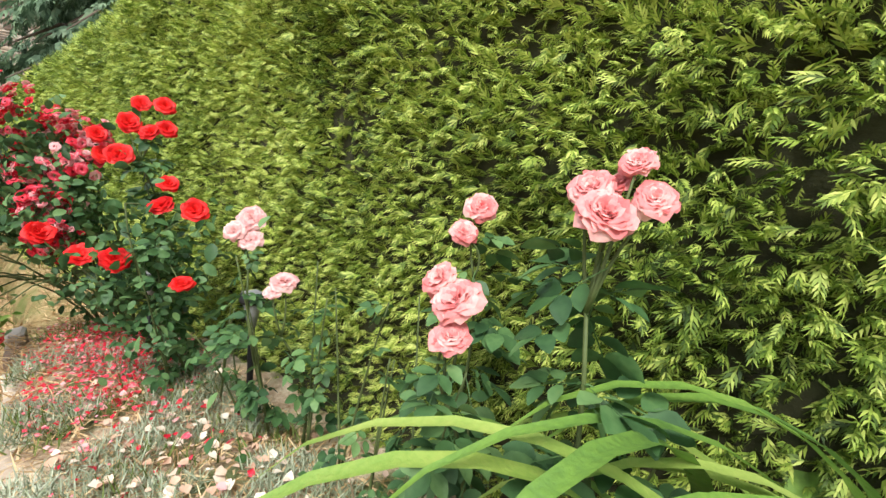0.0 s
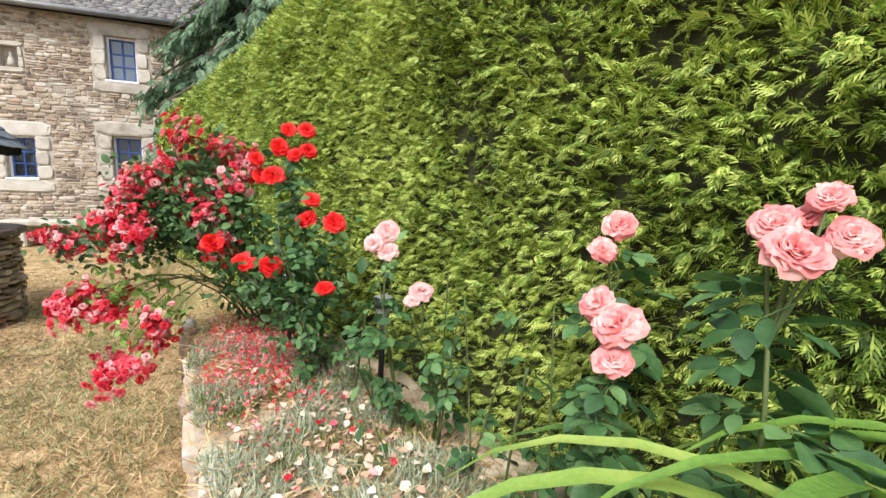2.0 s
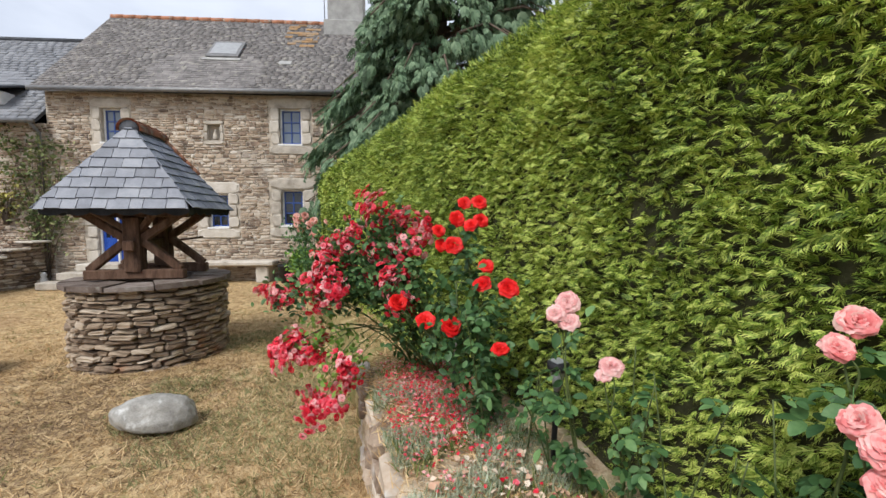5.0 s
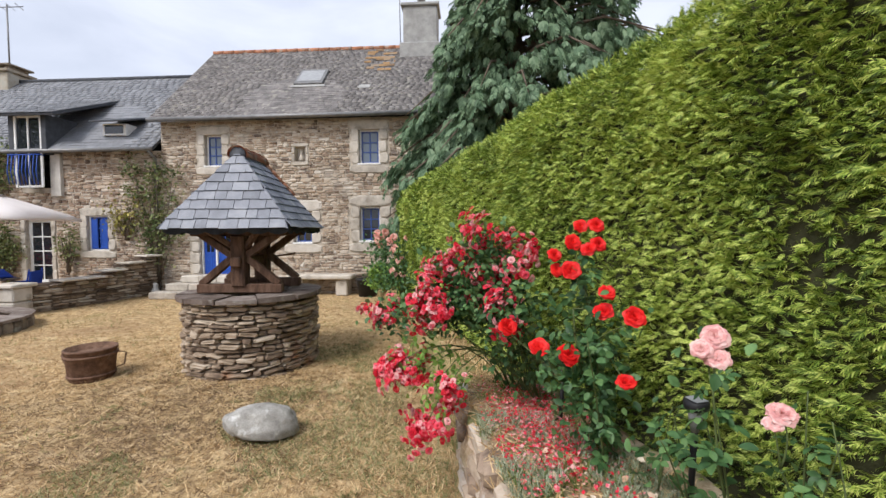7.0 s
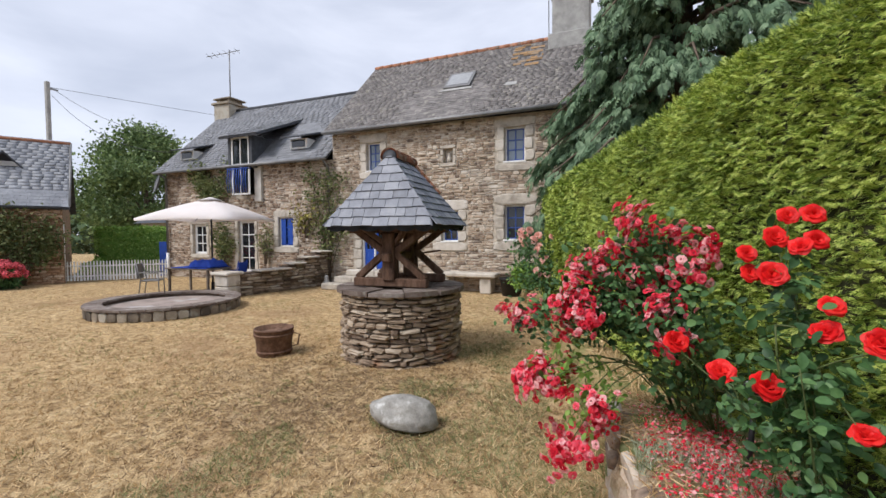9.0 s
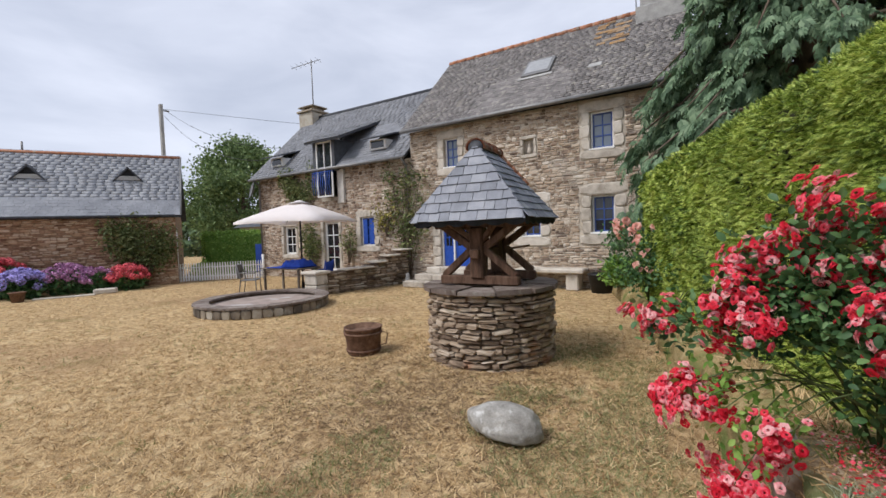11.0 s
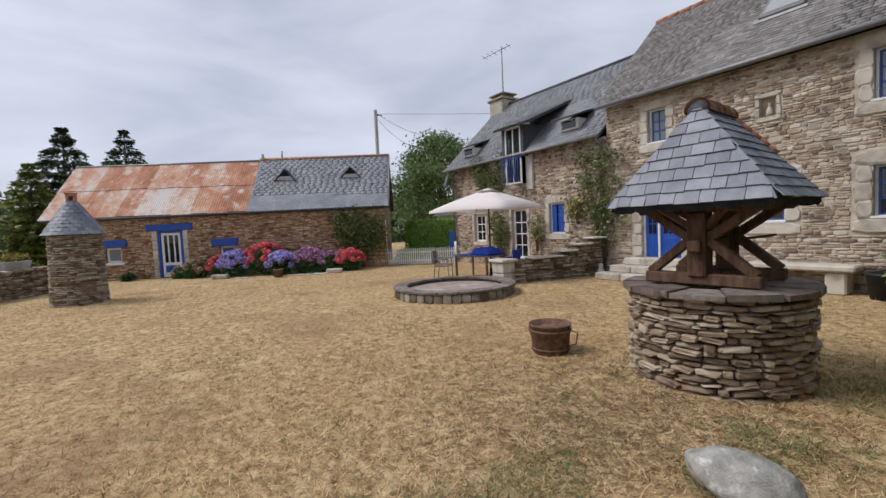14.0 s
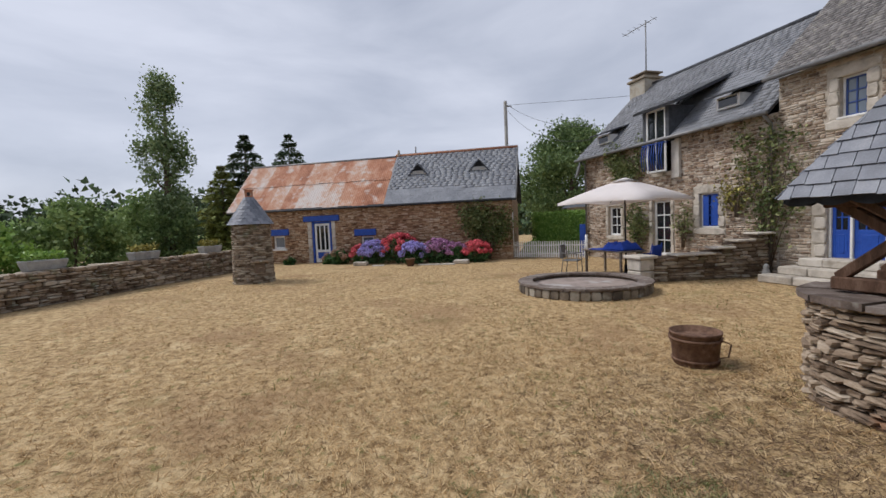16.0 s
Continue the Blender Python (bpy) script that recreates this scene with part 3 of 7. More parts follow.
FROND, LEAF = frond_template(), leaf_template()
SPRIG = frond_template(4, 0.5, 0.44, 0.045)
FROND_FAR = frond_template(2, 0.8, 0.55, 0.13)


# ---- ground, bed and hedge ----
def lawn_z(x, y):
    """Gentle swells of the lawn, with a low rise round the well."""
    swell = 0.012 * math.sin(x * 0.5 + 1.0) * math.cos(y * 0.45)
    rise = 0.09 * math.exp(-((x - 0.2) ** 2 + (y - 6.3) ** 2) / 2.4)
    fade = max(0.0, 1 - max(0.0, math.hypot(x + 5, y - 5) - 16) / 8)
    return (swell + rise) * fade


def ground_sheet():
    xs = np.unique(np.concatenate([np.linspace(-1500, -40, 12), np.linspace(-40, 14, 109), np.linspace(14, 1500, 12)]))
    ys = np.unique(np.concatenate([np.linspace(-1500, -14, 12), np.linspace(-14, 26, 81), np.linspace(26, 1500, 12)]))
    gx, gy = np.meshgrid(xs, ys)
    gz = np.array([[lawn_z(a, b) - (0.03 * max(0, -a - 30) if a > -200 else 5.1) * (1 if b < 30 else 0.3) for a, b in zip(ra, rb)] for ra, rb in zip(gx, gy)])
    n = len(xs)
    idx = np.arange(gx.size).reshape(gx.shape)
    f = np.stack([idx[:-1, :-1], idx[:-1, 1:], idx[1:, 1:], idx[1:, :-1]], axis=-1).reshape(-1, 4)
    ob = mesh_np("ground", np.stack([gx, gy, gz], axis=-1).reshape(-1, 3), f, M_lawn, smooth=True)
    return tagged(ob, "parched straw-coloured lawn with a few green patches", "lawn", "", "structure")


ground_sheet()
rg = np.random.default_rng(11)


def bed_edge(y):
    """Where the front of the raised bed meets the lawn."""
    pts = ((-4, 5.0), (0.4, 3.95), (1.0, 3.66), (2.4, 3.19), (3.2, 3.02), (3.8, 2.9), (4.3, 2.82), (7.2, 2.1), (10, 1.22), (12.4, 0.48))
    return float(np.interp(y, [p[0] for p in pts], [p[1] for p in pts]))


HA, HD = np.array([4.16, 2.1]), np.array([-0.3329, 0.943])
HN = np.array([-0.943, -0.3329])


def hedge_x(y):
    return 4.16 - 0.353 * (y - 2.1)


def bed_top(y):
    return float(np.interp(y, [-4, 3.9, 4.6, 8, 12.4], [0.62, 0.62, 0.52, 0.46, 0.4]))


def flower_bed():
    rows, cols = [], 26
    ys = np.linspace(-4, 12.4, 220)
    for y in ys:
        e, h, t = bed_edge(y), hedge_x(y) + 0.5, bed_top(y)
        if h < e + 0.7:
            h = e + 0.7
        soft = min(1.0, max(0.0, (y - 4.0) / 0.8))
        row = []
        for k in range(cols):
            s = k / (cols - 1)
            if s < 0.3:
                q = s / 0.3
                z = -0.05 + (t + 0.02) * (q if soft < 0.5 else math.sin(q * math.pi / 2)) + 0.0
                x = e + (0.02 + 0.16 * soft) * q + 0.10 * soft * q * q - 0.06 * soft * math.sin(q * 3.0)
            else:
                q = (s - 0.3) / 0.7
                x0 = e + (0.02 + 0.26 * soft)
                x, z = x0 + (h - x0) * q, t - 0.03 + 0.05 * q
            nz = noise.noise(Vector((x * 3, y * 3, 1.7))) * 0.035 + noise.noise(Vector((x * 9, y * 9, z * 9))) * 0.018
            row.append((x + noise.noise(Vector((y * 4, z * 6, 3.3))) * 0.05 * (1 if s < 0.4 else 0), y, z + nz))
        rows.append(row)
    v = np.array(rows).reshape(-1, 3)
    idx = np.arange(len(v)).reshape(len(ys), cols)
    f = np.stack([idx[:-1, :-1], idx[1:, :-1], idx[1:, 1:], idx[:-1, 1:]], axis=-1).reshape(-1, 4)[:, ::-1]
    cut = f[:, 0] // cols
    near = ys[cut] < 4.15
    bed = thing("flower_bed", "raised earth flower bed edged with stones and dry moss", "flower bed", kind="structure")
    mesh_np("soil", v, f[near], M_soil, bed, smooth=True)
    mesh_np("grassy_bank", v, f[~near], M_bank, bed, "dry grass bank along the bed", smooth=True)
    return bed


BED = flower_bed()
# edging stones along the front of the bed
edge_mats = []
for k in range(64):
    y = -1.0 + 5.1 * (k % 16) / 16 + RNG.uniform(-0.1, 0.1)
    lv = k // 16
    s = RNG.uniform(0.75, 1.25)
    d = math.degrees(math.atan2(bed_edge(y + 0.2) - bed_edge(y - 0.2), 0.4))
    edge_mats.append(pose(bed_edge(y) + 0.05 + RNG.uniform(-0.02, 0.02), y, 0.08 + lv * 0.145, RNG.uniform(-6, 6), RNG.uniform(-5, 5), 90 - d + RNG.uniform(-6, 6)) @
                     Matrix.Diagonal((0.31 * s, 0.16, 0.14 * RNG.uniform(0.8, 1.1), 1)))
pieces("edging_stone", edge_mats, M_schist, BED, 64)
# pale upright slab at the end of the stone edge
bm = bmesh.new()
add_box(bm, -0.035, 0.035, -0.07, 0.07, 0, 0.66, 0.015)
bmesh.ops.subdivide_edges(bm, edges=bm.edges[:], cuts=2, use_grid_fill=True)
for v in bm.verts:
    v.co += Vector((noise.noise(v.co * 7) * 0.03, noise.noise(v.co * 6 + Vector((3, 1, 2))) * 0.05, noise.noise(v.co * 8 + Vector((9, 1, 2))) * 0.03)) * (0.4 + v.co.z)
slab = part("edging_slab", bm, M_granite, None, smooth=False)
slab.matrix_basis = pose(2.93, 3.88, 0.0, 0, -3, 14)
tagged(slab, "pale upright split slab at the end of the bed edge", "stone slab")

# The hedge
HEDGE = thing("hedge", "tall clipped conifer hedge, yellow-green tips over dark inside", "hedge")


def hedge_h(s):
    return 2.74 - 0.037 * max(0.0, s)


# solid hull, coloured dark to show as shade between the fronds
def hedge_core():
    ss, rows = np.linspace(-6, 8.55, 90), []
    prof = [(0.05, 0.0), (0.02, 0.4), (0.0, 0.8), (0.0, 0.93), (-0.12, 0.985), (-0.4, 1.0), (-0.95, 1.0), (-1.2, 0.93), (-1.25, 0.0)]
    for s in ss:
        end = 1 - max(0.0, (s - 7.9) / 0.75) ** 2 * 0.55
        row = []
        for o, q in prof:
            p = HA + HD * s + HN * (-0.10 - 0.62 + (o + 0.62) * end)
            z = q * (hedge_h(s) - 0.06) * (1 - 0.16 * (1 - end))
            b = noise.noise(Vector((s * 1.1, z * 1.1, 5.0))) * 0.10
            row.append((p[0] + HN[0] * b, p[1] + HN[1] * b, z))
        rows.append(row)
    v = np.array(rows).reshape(-1, 3)
    n = len(prof)
    idx = np.arange(len(v)).reshape(len(ss), n)
    f = np.stack([idx[:-1, :-1], idx[:-1, 1:], idx[1:, 1:], idx[1:, :-1]], axis=-1).reshape(-1, 4)
    cap = np.array([[idx[-1, a], idx[-1, b], idx[-1, c], idx[-1, d]] for a, b, c, d in ((0, 1, 7, 8), (1, 2, 6, 7), (2, 3, 5, 6), (3, 4, 5, 5 - 1))])
    mesh_np("inner_growth", v, np.concatenate([f, cap[:3]]), M_core, HEDGE, "dark core with the hedge's inner shade put into its colour")


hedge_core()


def hedge_fronds(name, s0, s1, count, size, template, out_len=(0.8, 1.25)):
    s = rg.uniform(s0, s1, count)
    q = rg.uniform(0.1, 1.0, count)
    on_top = rg.uniform(0, 1, count) < 0.2
    h = 2.74 - 0.037 * np.maximum(0, s)
    z = q * h
    lump = np.array([noise.noise(Vector((a * 1.1, b * 1.1, 5.0))) * 0.10 + max(-0.008, noise.noise(Vector((a * 4, b * 4, 2.0))) * 0.05) for a, b in zip(s, z)])
    off = -0.07 + lump + rg.uniform(-0.05, 0.02, count)
    rim = np.clip((z - 0.9 * h) / (0.1 * h), 0, 1)
    off = off - 0.14 * rim ** 2
    off = np.where(on_top, -rg.uniform(0.1, 1.1, count), off)
    z = np.where(on_top, h - 0.05 + lump * 0.4, z)
    bend = np.clip((s - 7.9) / 0.75, 0, 1) ** 2 * 0.55
    off = off * (1 - bend) - 0.62 * bend
    z = z * (1 - 0.13 * bend)
    pos = np.stack([HA[0] + HD[0] * s + HN[0] * off, HA[1] + HD[1] * s + HN[1] * off, z], axis=1)
    side = rg.normal(0.35, 0.5, count)
    up = rg.normal(-0.05, 0.5, count) + np.where(on_top, 0.9, 0) + rim * 0.4
    outw = np.where(on_top, 0.25, rg.uniform(0.5, 1.0, count))
    d = np.stack([HN[0] * outw + HD[0] * side, HN[1] * outw + HD[1] * side, up], axis=1)
    v, f = scatter(*template, pos, basis(d, 1.2, rg), size * rg.uniform(*out_len, count))
    mesh_np(name, v, f, M_hedge, HEDGE, kind="stuff")


hedge_fronds("near_fronds", -1.8, 3.1, 62000, 0.062, SPRIG)
hedge_fronds("middle_fronds", 2.1, 5.9, 28000, 0.08, SPRIG)
hedge_fronds("far_fronds", 5.3, 8.65, 13000, 0.11, FROND_FAR)
hedge_fronds("rear_fronds", -6, -1.8, 4000, 0.13, FROND_FAR)

# Dry blades over the lawn, denser where one walks
BLADE = (np.array([(-0.05, 0, 0), (0.05, 0, 0), (0.012, 1.0, 0.06), (-0.012, 1.0, 0.06)]), np.array([(0, 1, 2, 3)]))


def blades(name, n, xr, yr, size, material, keep, tilt=(0.3, 1.0), zf=lawn_z, label="", lift=0.0):
    x, y = rg.uniform(*xr, n), rg.uniform(*yr, n)
    ok = np.array([keep(a, b) for a, b in zip(x, y)])
    x, y = x[ok], y[ok]
    n = len(x)
    z = np.array([zf(a, b) for a, b in zip(x, y)]) + lift
    a = rg.uniform(0, 6.28, n)
    t = rg.uniform(*tilt, n)
    d = np.stack([np.cos(a) * np.cos(t), np.sin(a) * np.cos(t), np.sin(t)], axis=1)
    v, f = scatter(BLADE[0], BLADE[1], np.stack([x, y, z - 0.004], axis=1), basis(d, 0.8, rg), size * rg.uniform(0.5, 1.4, n))
    return tagged(mesh_np(name, v, f, material), label, "grass", "", "stuff")


def worn(x, y):
    """How bare the trodden earth before the well is, 0 to 1."""
    return math.exp(-((x - 0.2) ** 2 / 2.2 + (y - 4.7) ** 2 / 1.5)) * (1.0 + 0.9 * noise.noise(Vector((x * 1.7, y * 1.7, 31))))


def on_lawn(x, y):
    return x < bed_edge(y) - 0.01 and math.hypot(x - 0.2, y - 6.35) > 0.78 and y < 12.3


blades("dry_grass", 230000, (-8, 3.6), (-1.5, 9), 0.055, M_straw, lambda x, y: on_lawn(x, y) and RNG.random() < math.exp(-max(0.0, math.hypot(x - 1.2, y - 3.6) - 3.6) / 1.8) * (1 - 0.9 * worn(x, y)), (0.02, 0.75), label="dry straw-coloured grass blades on the lawn")
blades("dry_grass", 90000, (-14, 3.5), (-3, 12.2), 0.07, M_straw, on_lawn, (0.05, 0.6), label="dry straw-coloured grass blades on the lawn")
blades("brown_thatch", 60000, (-5, 3.6), (1.5, 8), 0.045, M_thatch, lambda x, y: on_lawn(x, y) and noise.noise(Vector((x * 0.9, y * 0.9, 21))) + 0.5 * noise.noise(Vector((x * 5, y * 5, 2))) > 0.42 - 0.25 * math.exp(-((x - 0.3) ** 2 + (y - 4.6) ** 2) / 2.5), (0.0, 0.5), label="brown dead thatch showing in worn lawn")
blades("brown_thatch", 130000, (-2.2, 2.8), (2.6, 6.8), 0.052, M_thatch, lambda x, y: on_lawn(x, y) and RNG.random() < 0.9 * worn(x, y), (0.0, 0.45), label="brown dead thatch showing in worn lawn")
blades("green_grass", 16000, (-6, 3.6), (1.2, 12), 0.055, M_grass, lambda x, y: on_lawn(x, y) and noise.noise(Vector((x * 1.1, y * 1.1, 8))) + 0.4 * noise.noise(Vector((x * 6, y * 6, 5))) > 0.2, (0.3, 1.1), label="green tufts left in the dry lawn")
blades("green_grass", 110000, (-0.4, 3.6), (1.2, 7.5), 0.048, M_dull, lambda x, y: on_lawn(x, y) and noise.noise(Vector((x * 1.3, y * 1.3, 4))) + 0.5 * noise.noise(Vector((x * 7, y * 7, 6))) > 0.28 - 0.19 * x, (0.1, 0.9), label="dull green grass near the flower bed")



# ---- farmhouse ----
FY = 12.7
HOUSE = thing("farmhouse", "two-storey rubble stone farmhouse with slate roof and blue windows", "house", (-2, 15.6, 0))
HOUSE_INV = Matrix.Translation((2, -15.6, 0))


def settle(ob, inv):
    """Keeps a part where it was built when its thing's base lies elsewhere."""
    ob.matrix_parent_inverse = inv


def stone_house(house, inv, x0, x1, y1, eave, ridge, windows, wall_mat, n_parts, centre, left_gable=True, right_gable=True, joint=None):
    """Front wall with openings and stones, plain rear and gables."""
    L = x1 - x0
    m = frame_of((x1, FY, 0), (-1, 0, 0), (0, -1, 0))
    holes = [(x1 - b, x1 - a, c, d) for a, b, c, d, _ in windows]
    surrounds = [(x1 - b - s, x1 - a + s, c - (s if c > 0.7 else 0), d + s) for a, b, c, d, s in windows]
    bm = bmesh.new()
    slab_with_holes(bm, L, eave, 0.5, holes, m)
    add_box(bm, x0, x1, y1 - 0.5, y1, 0, eave)
    for ok, gx in ((left_gable, x0), (right_gable, x1 - 0.5)):
        if ok:
            ym = (FY + y1) / 2
            vs = [bm.verts.new((x, y, z)) for x in (gx + 0.003, gx + 0.497) for y, z in ((FY + 0.5, 0), (y1 - 0.5, 0), (y1 - 0.5, eave), (ym, ridge - 0.12), (FY + 0.5, eave))]
            bm.faces.new(vs[:5])
            bm.faces.new(vs[5:][::-1])
            for k in range(5):
                bm.faces.new((vs[k], vs[(k + 1) % 5], vs[5 + (k + 1) % 5], vs[5 + k]))
    wall = part("wall", bm, joint or M_mortar, house)
    settle(wall, inv)
    st = [m @ q for q in rubble(L, eave - 0.05, surrounds, (0.04, 0.11), (0.07, 0.29), 0.02, RNG)]
    pieces("stone", st, wall_mat, wall, n_parts, centre=centre)
    blocks = []
    for a, b, c, d, s in windows:
        if s < 0.1:
            continue
        lo, hi = c - (s if c > 0.7 else 0), d + s
        blocks.append(pose((a + b) / 2, FY - 0.012, d + s / 2) @ Matrix.Diagonal((b - a + 2 * s * 0.97, 0.06, s * 0.97, 1)))
        if c > 0.7:
            blocks.append(pose((a + b) / 2, FY - 0.016, c - s / 2) @ Matrix.Diagonal((b - a + 2 * s * 0.97, 0.075, s * 0.94, 1)))
        n = max(2, round((d - c) / 0.33))
        for k in range(n):
            for side in (-1, 1):
                w = s * (0.95 if (k + (side > 0)) % 2 else 0.8)
                cx = (a - w / 2) if side < 0 else (b + w / 2)
                blocks.append(pose(cx, FY - 0.012, c + (d - c) * (k + 0.5) / n) @ Matrix.Diagonal((w - 0.008, 0.06, (d - c) / n - 0.01, 1)))
    turn = Matrix.Rotation(math.pi, 4, "Z")
    pieces("granite_block", [q @ turn for q in blocks], M_granite, wall, 300)
    return wall


# openings: x0, x1, z0, z1, stone surround
WIN = [(-0.02, 0.54, 3.52, 4.46, 0.26), (-0.02, 0.54, 1.42, 2.38, 0.3), (-4.34, -3.86, 3.52, 4.40, 0.24), (-1.86, -1.36, 1.38, 2.28, 0.28), (-4.56, -3.5, 0.53, 2.36, 0.3),
       (-1.79, -1.5, 3.62, 4.02, 0.1)]
HWALL = stone_house(HOUSE, HOUSE_INV, -5.6, 1.9, 18.6, 4.78, 7.85, WIN, M_schist, 300, (-0.5, 12.7, 2.5))
for a, b, c, d, s in WIN[:4]:
    f = window("window", frame_of((b, FY, c), (-1, 0, 0), (0, -1, 0)), b - a, d - c, 2, 3, HOUSE, M_navy, M_white, label="navy glazed window in a white frame", glass=M_skytint if c > 3 else M_glass)
    settle(f, HOUSE_INV)
    sill = box("window_sill", a - 0.03, b + 0.03, FY - 0.05, FY + 0.1, c - 0.02, c + 0.03, M_white, HOUSE, 0.008, "white painted sill")
    settle(sill, HOUSE_INV)
# small niche with a stone figure
ni = box("niche_back", -1.79, -1.5, FY + 0.16, FY + 0.5, 3.62, 4.02, M_granite, HOUSE, 0)
settle(ni, HOUSE_INV)
ni = lathe("niche_figure", [(0.06, 0), (0.07, 0.05), (0.05, 0.16), (0.025, 0.2), (0.035, 0.25), (0.015, 0.29)], M_granite, HOUSE, 12, "worn stone statuette in the niche", at=(-1.645, FY + 0.08, 3.64))
settle(ni, HOUSE_INV)
# double front door, one leaf ajar-free, blue with small panes
fd = frame_of((-3.5, FY, 0.53), (-1, 0, 0), (0, -1, 0))
DOOR = box("door", 0.0, 0.05, -0.2, -0.06, 0, 1.83, M_white, HOUSE, 0.006, "blue double door with white frame", m=fd)
settle(DOOR, HOUSE_INV)
box("door_frame", 1.01, 1.06, -0.2, -0.06, 0, 1.83, M_white, DOOR, 0.006, m=fd)
box("door_frame", 0.05, 1.01, -0.2, -0.06, 1.77, 1.83, M_white, DOOR, 0.006, m=fd)
box("centre_post", 0.60, 0.65, -0.16, -0.05, 0, 1.77, M_white, DOOR, 0.006, m=fd)
for a, b, nx in ((0.05, 0.60, 3), (0.65, 1.01, 2)):
    bm = bmesh.new()
    for q in ((a, a + 0.07, 0, 1.77), (b - 0.07, b, 0, 1.77), (a + 0.07, b - 0.07, 0, 0.62), (a + 0.07, b - 0.07, 1.69, 1.77)):
        add_box(bm, q[0], q[1], -0.15, -0.1, q[2], q[3], 0.006, fd)
    leaf = part("door_leaf", bm, M_blue, DOOR)
    box("pane", a + 0.07, b - 0.07, -0.13, -0.122, 0.62, 1.69, M_glass, leaf, 0, m=fd)
    for k in range(1, nx):
        x = a + 0.07 + (b - a - 0.14) * k / nx
        box("glazing_bar", x - 0.012, x + 0.012, -0.14, -0.105, 0.62, 1.69, M_blue, leaf, 0.003, m=fd)
    for k in range(1, 4):
        z = 0.62 + 1.07 * k / 4
        box("glazing_bar", a + 0.07, b - 0.07, -0.138, -0.108, z - 0.012, z + 0.012, M_blue, leaf, 0.003, m=fd)
    box("panel", a + 0.12, b - 0.12, -0.11, -0.09, 0.1, 0.52, M_blue, leaf, 0.012, m=fd)


def gable_roof(house, inv, x0, x1, y0, y1, eave, ridge, material, sw, sh, n_parts, rng, centre, label):
    ym = (y0 + y1) / 2
    bm = bmesh.new()
    for ya, s in ((y0, 1), (y1, -1)):
        vs = [bm.verts.new(p) for p in ((x0, ya, eave), (x1, ya, eave), (x1, ym, ridge), (x0, ym, ridge), (x0, ya, eave - 0.07), (x1, ya, eave - 0.07), (x1, ym, ridge - 0.09), (x0, ym, ridge - 0.09))]
        for q in ((0, 1, 2, 3), (7, 6, 5, 4), (0, 4, 5, 1), (1, 5, 6, 2), (3, 7, 4, 0)):
            bm.faces.new([vs[k] for k in q])
    bmesh.ops.recalc_face_normals(bm, faces=bm.faces[:])
    roof = part("roof", bm, M_slate_dark, house, label)
    settle(roof, inv)
    up = Vector((0, ym - y0, ridge - eave))
    n = Vector((0, -(ridge - eave), ym - y0))
    st = slope_slates((x0, y0, eave), (1, 0, 0), up, n, x1 - x0, up.length, sw, sh, rng)
    pieces("slate", st, material, roof, n_parts, "slate", centre)
    return roof, up.normalized(), n.normalized()


HROOF, HUP, HNRM = gable_roof(HOUSE, HOUSE_INV, -5.75, 2.05, 12.45, 18.85, 4.82, 7.82, M_slate_old, 0.19, 0.115, 260, RNG, (-2, 13, 5.5), "weathered grey slate roof")
for k in range(18):
    rt = tube_part("ridge_tile", [(-5.75 + 0.37 * k, 15.65, 7.82), (-5.75 + 0.37 * k + 0.36, 15.65, 7.825)], [0.085, 0.09], M_terra, HROOF, 10)
# rust lichen slates by the chimney
pieces("lichen_slate", [Matrix.Translation(HNRM * 0.012) @ q for q in slope_slates(Vector((-0.35, 12.45, 4.82)) + HUP * 2.6, (1, 0, 0), HUP, HNRM, 1.0, 1.6, 0.24, 0.15, RNG) if RNG.random() < 0.25 + 0.6 * math.sin((q.translation.x + 0.35) * 3.1) * (0.4 + 0.2 * math.sin(q.translation.z * 9))], M_slate_rust, HROOF, 60, "slate")


def on_roof(x, s, lift=0.0):
    return Vector((x, 12.45, 4.82)) + HUP * s + HNRM * lift


# skylight
sky_m = frame_of(on_roof(-1.35, 1.75, 0.02), (1, 0, 0), HNRM)
SKYL = box("skylight", -0.02, 0.84, 0, 0.07, -0.02, 0.9, M_zinc, HOUSE, 0.01, "roof window in a grey metal frame", m=sky_m)
settle(SKYL, HOUSE_INV)
box("pane", 0.06, 0.76, 0.072, 0.08, 0.1, 0.8, M_grey_plastic, SKYL, 0.004, "pale grey roof window pane", m=sky_m)
box("flashing", -0.1, 0.92, 0.0, 0.025, -0.16, -0.03, M_lead, SKYL, 0.005, m=sky_m)
for x, s in ((-2.85, 1.95), (0.05, 1.55)):
    p = box("roof_patch", x - 0.17, x + 0.17, 0, 0.012, s - 0.1, s + 0.1, M_lead, HOUSE, 0.004, "pale replaced slates", m=frame_of(Vector((0, 12.45, 4.82)) + HNRM * 0.02, (1, 0, 0), HNRM))
    settle(p, HOUSE_INV)
g = tube_part("gutter", [(-5.75, 12.38, 4.76), (2.05, 12.38, 4.80)], 0.06, M_zinc, HOUSE)
settle(g, HOUSE_INV)
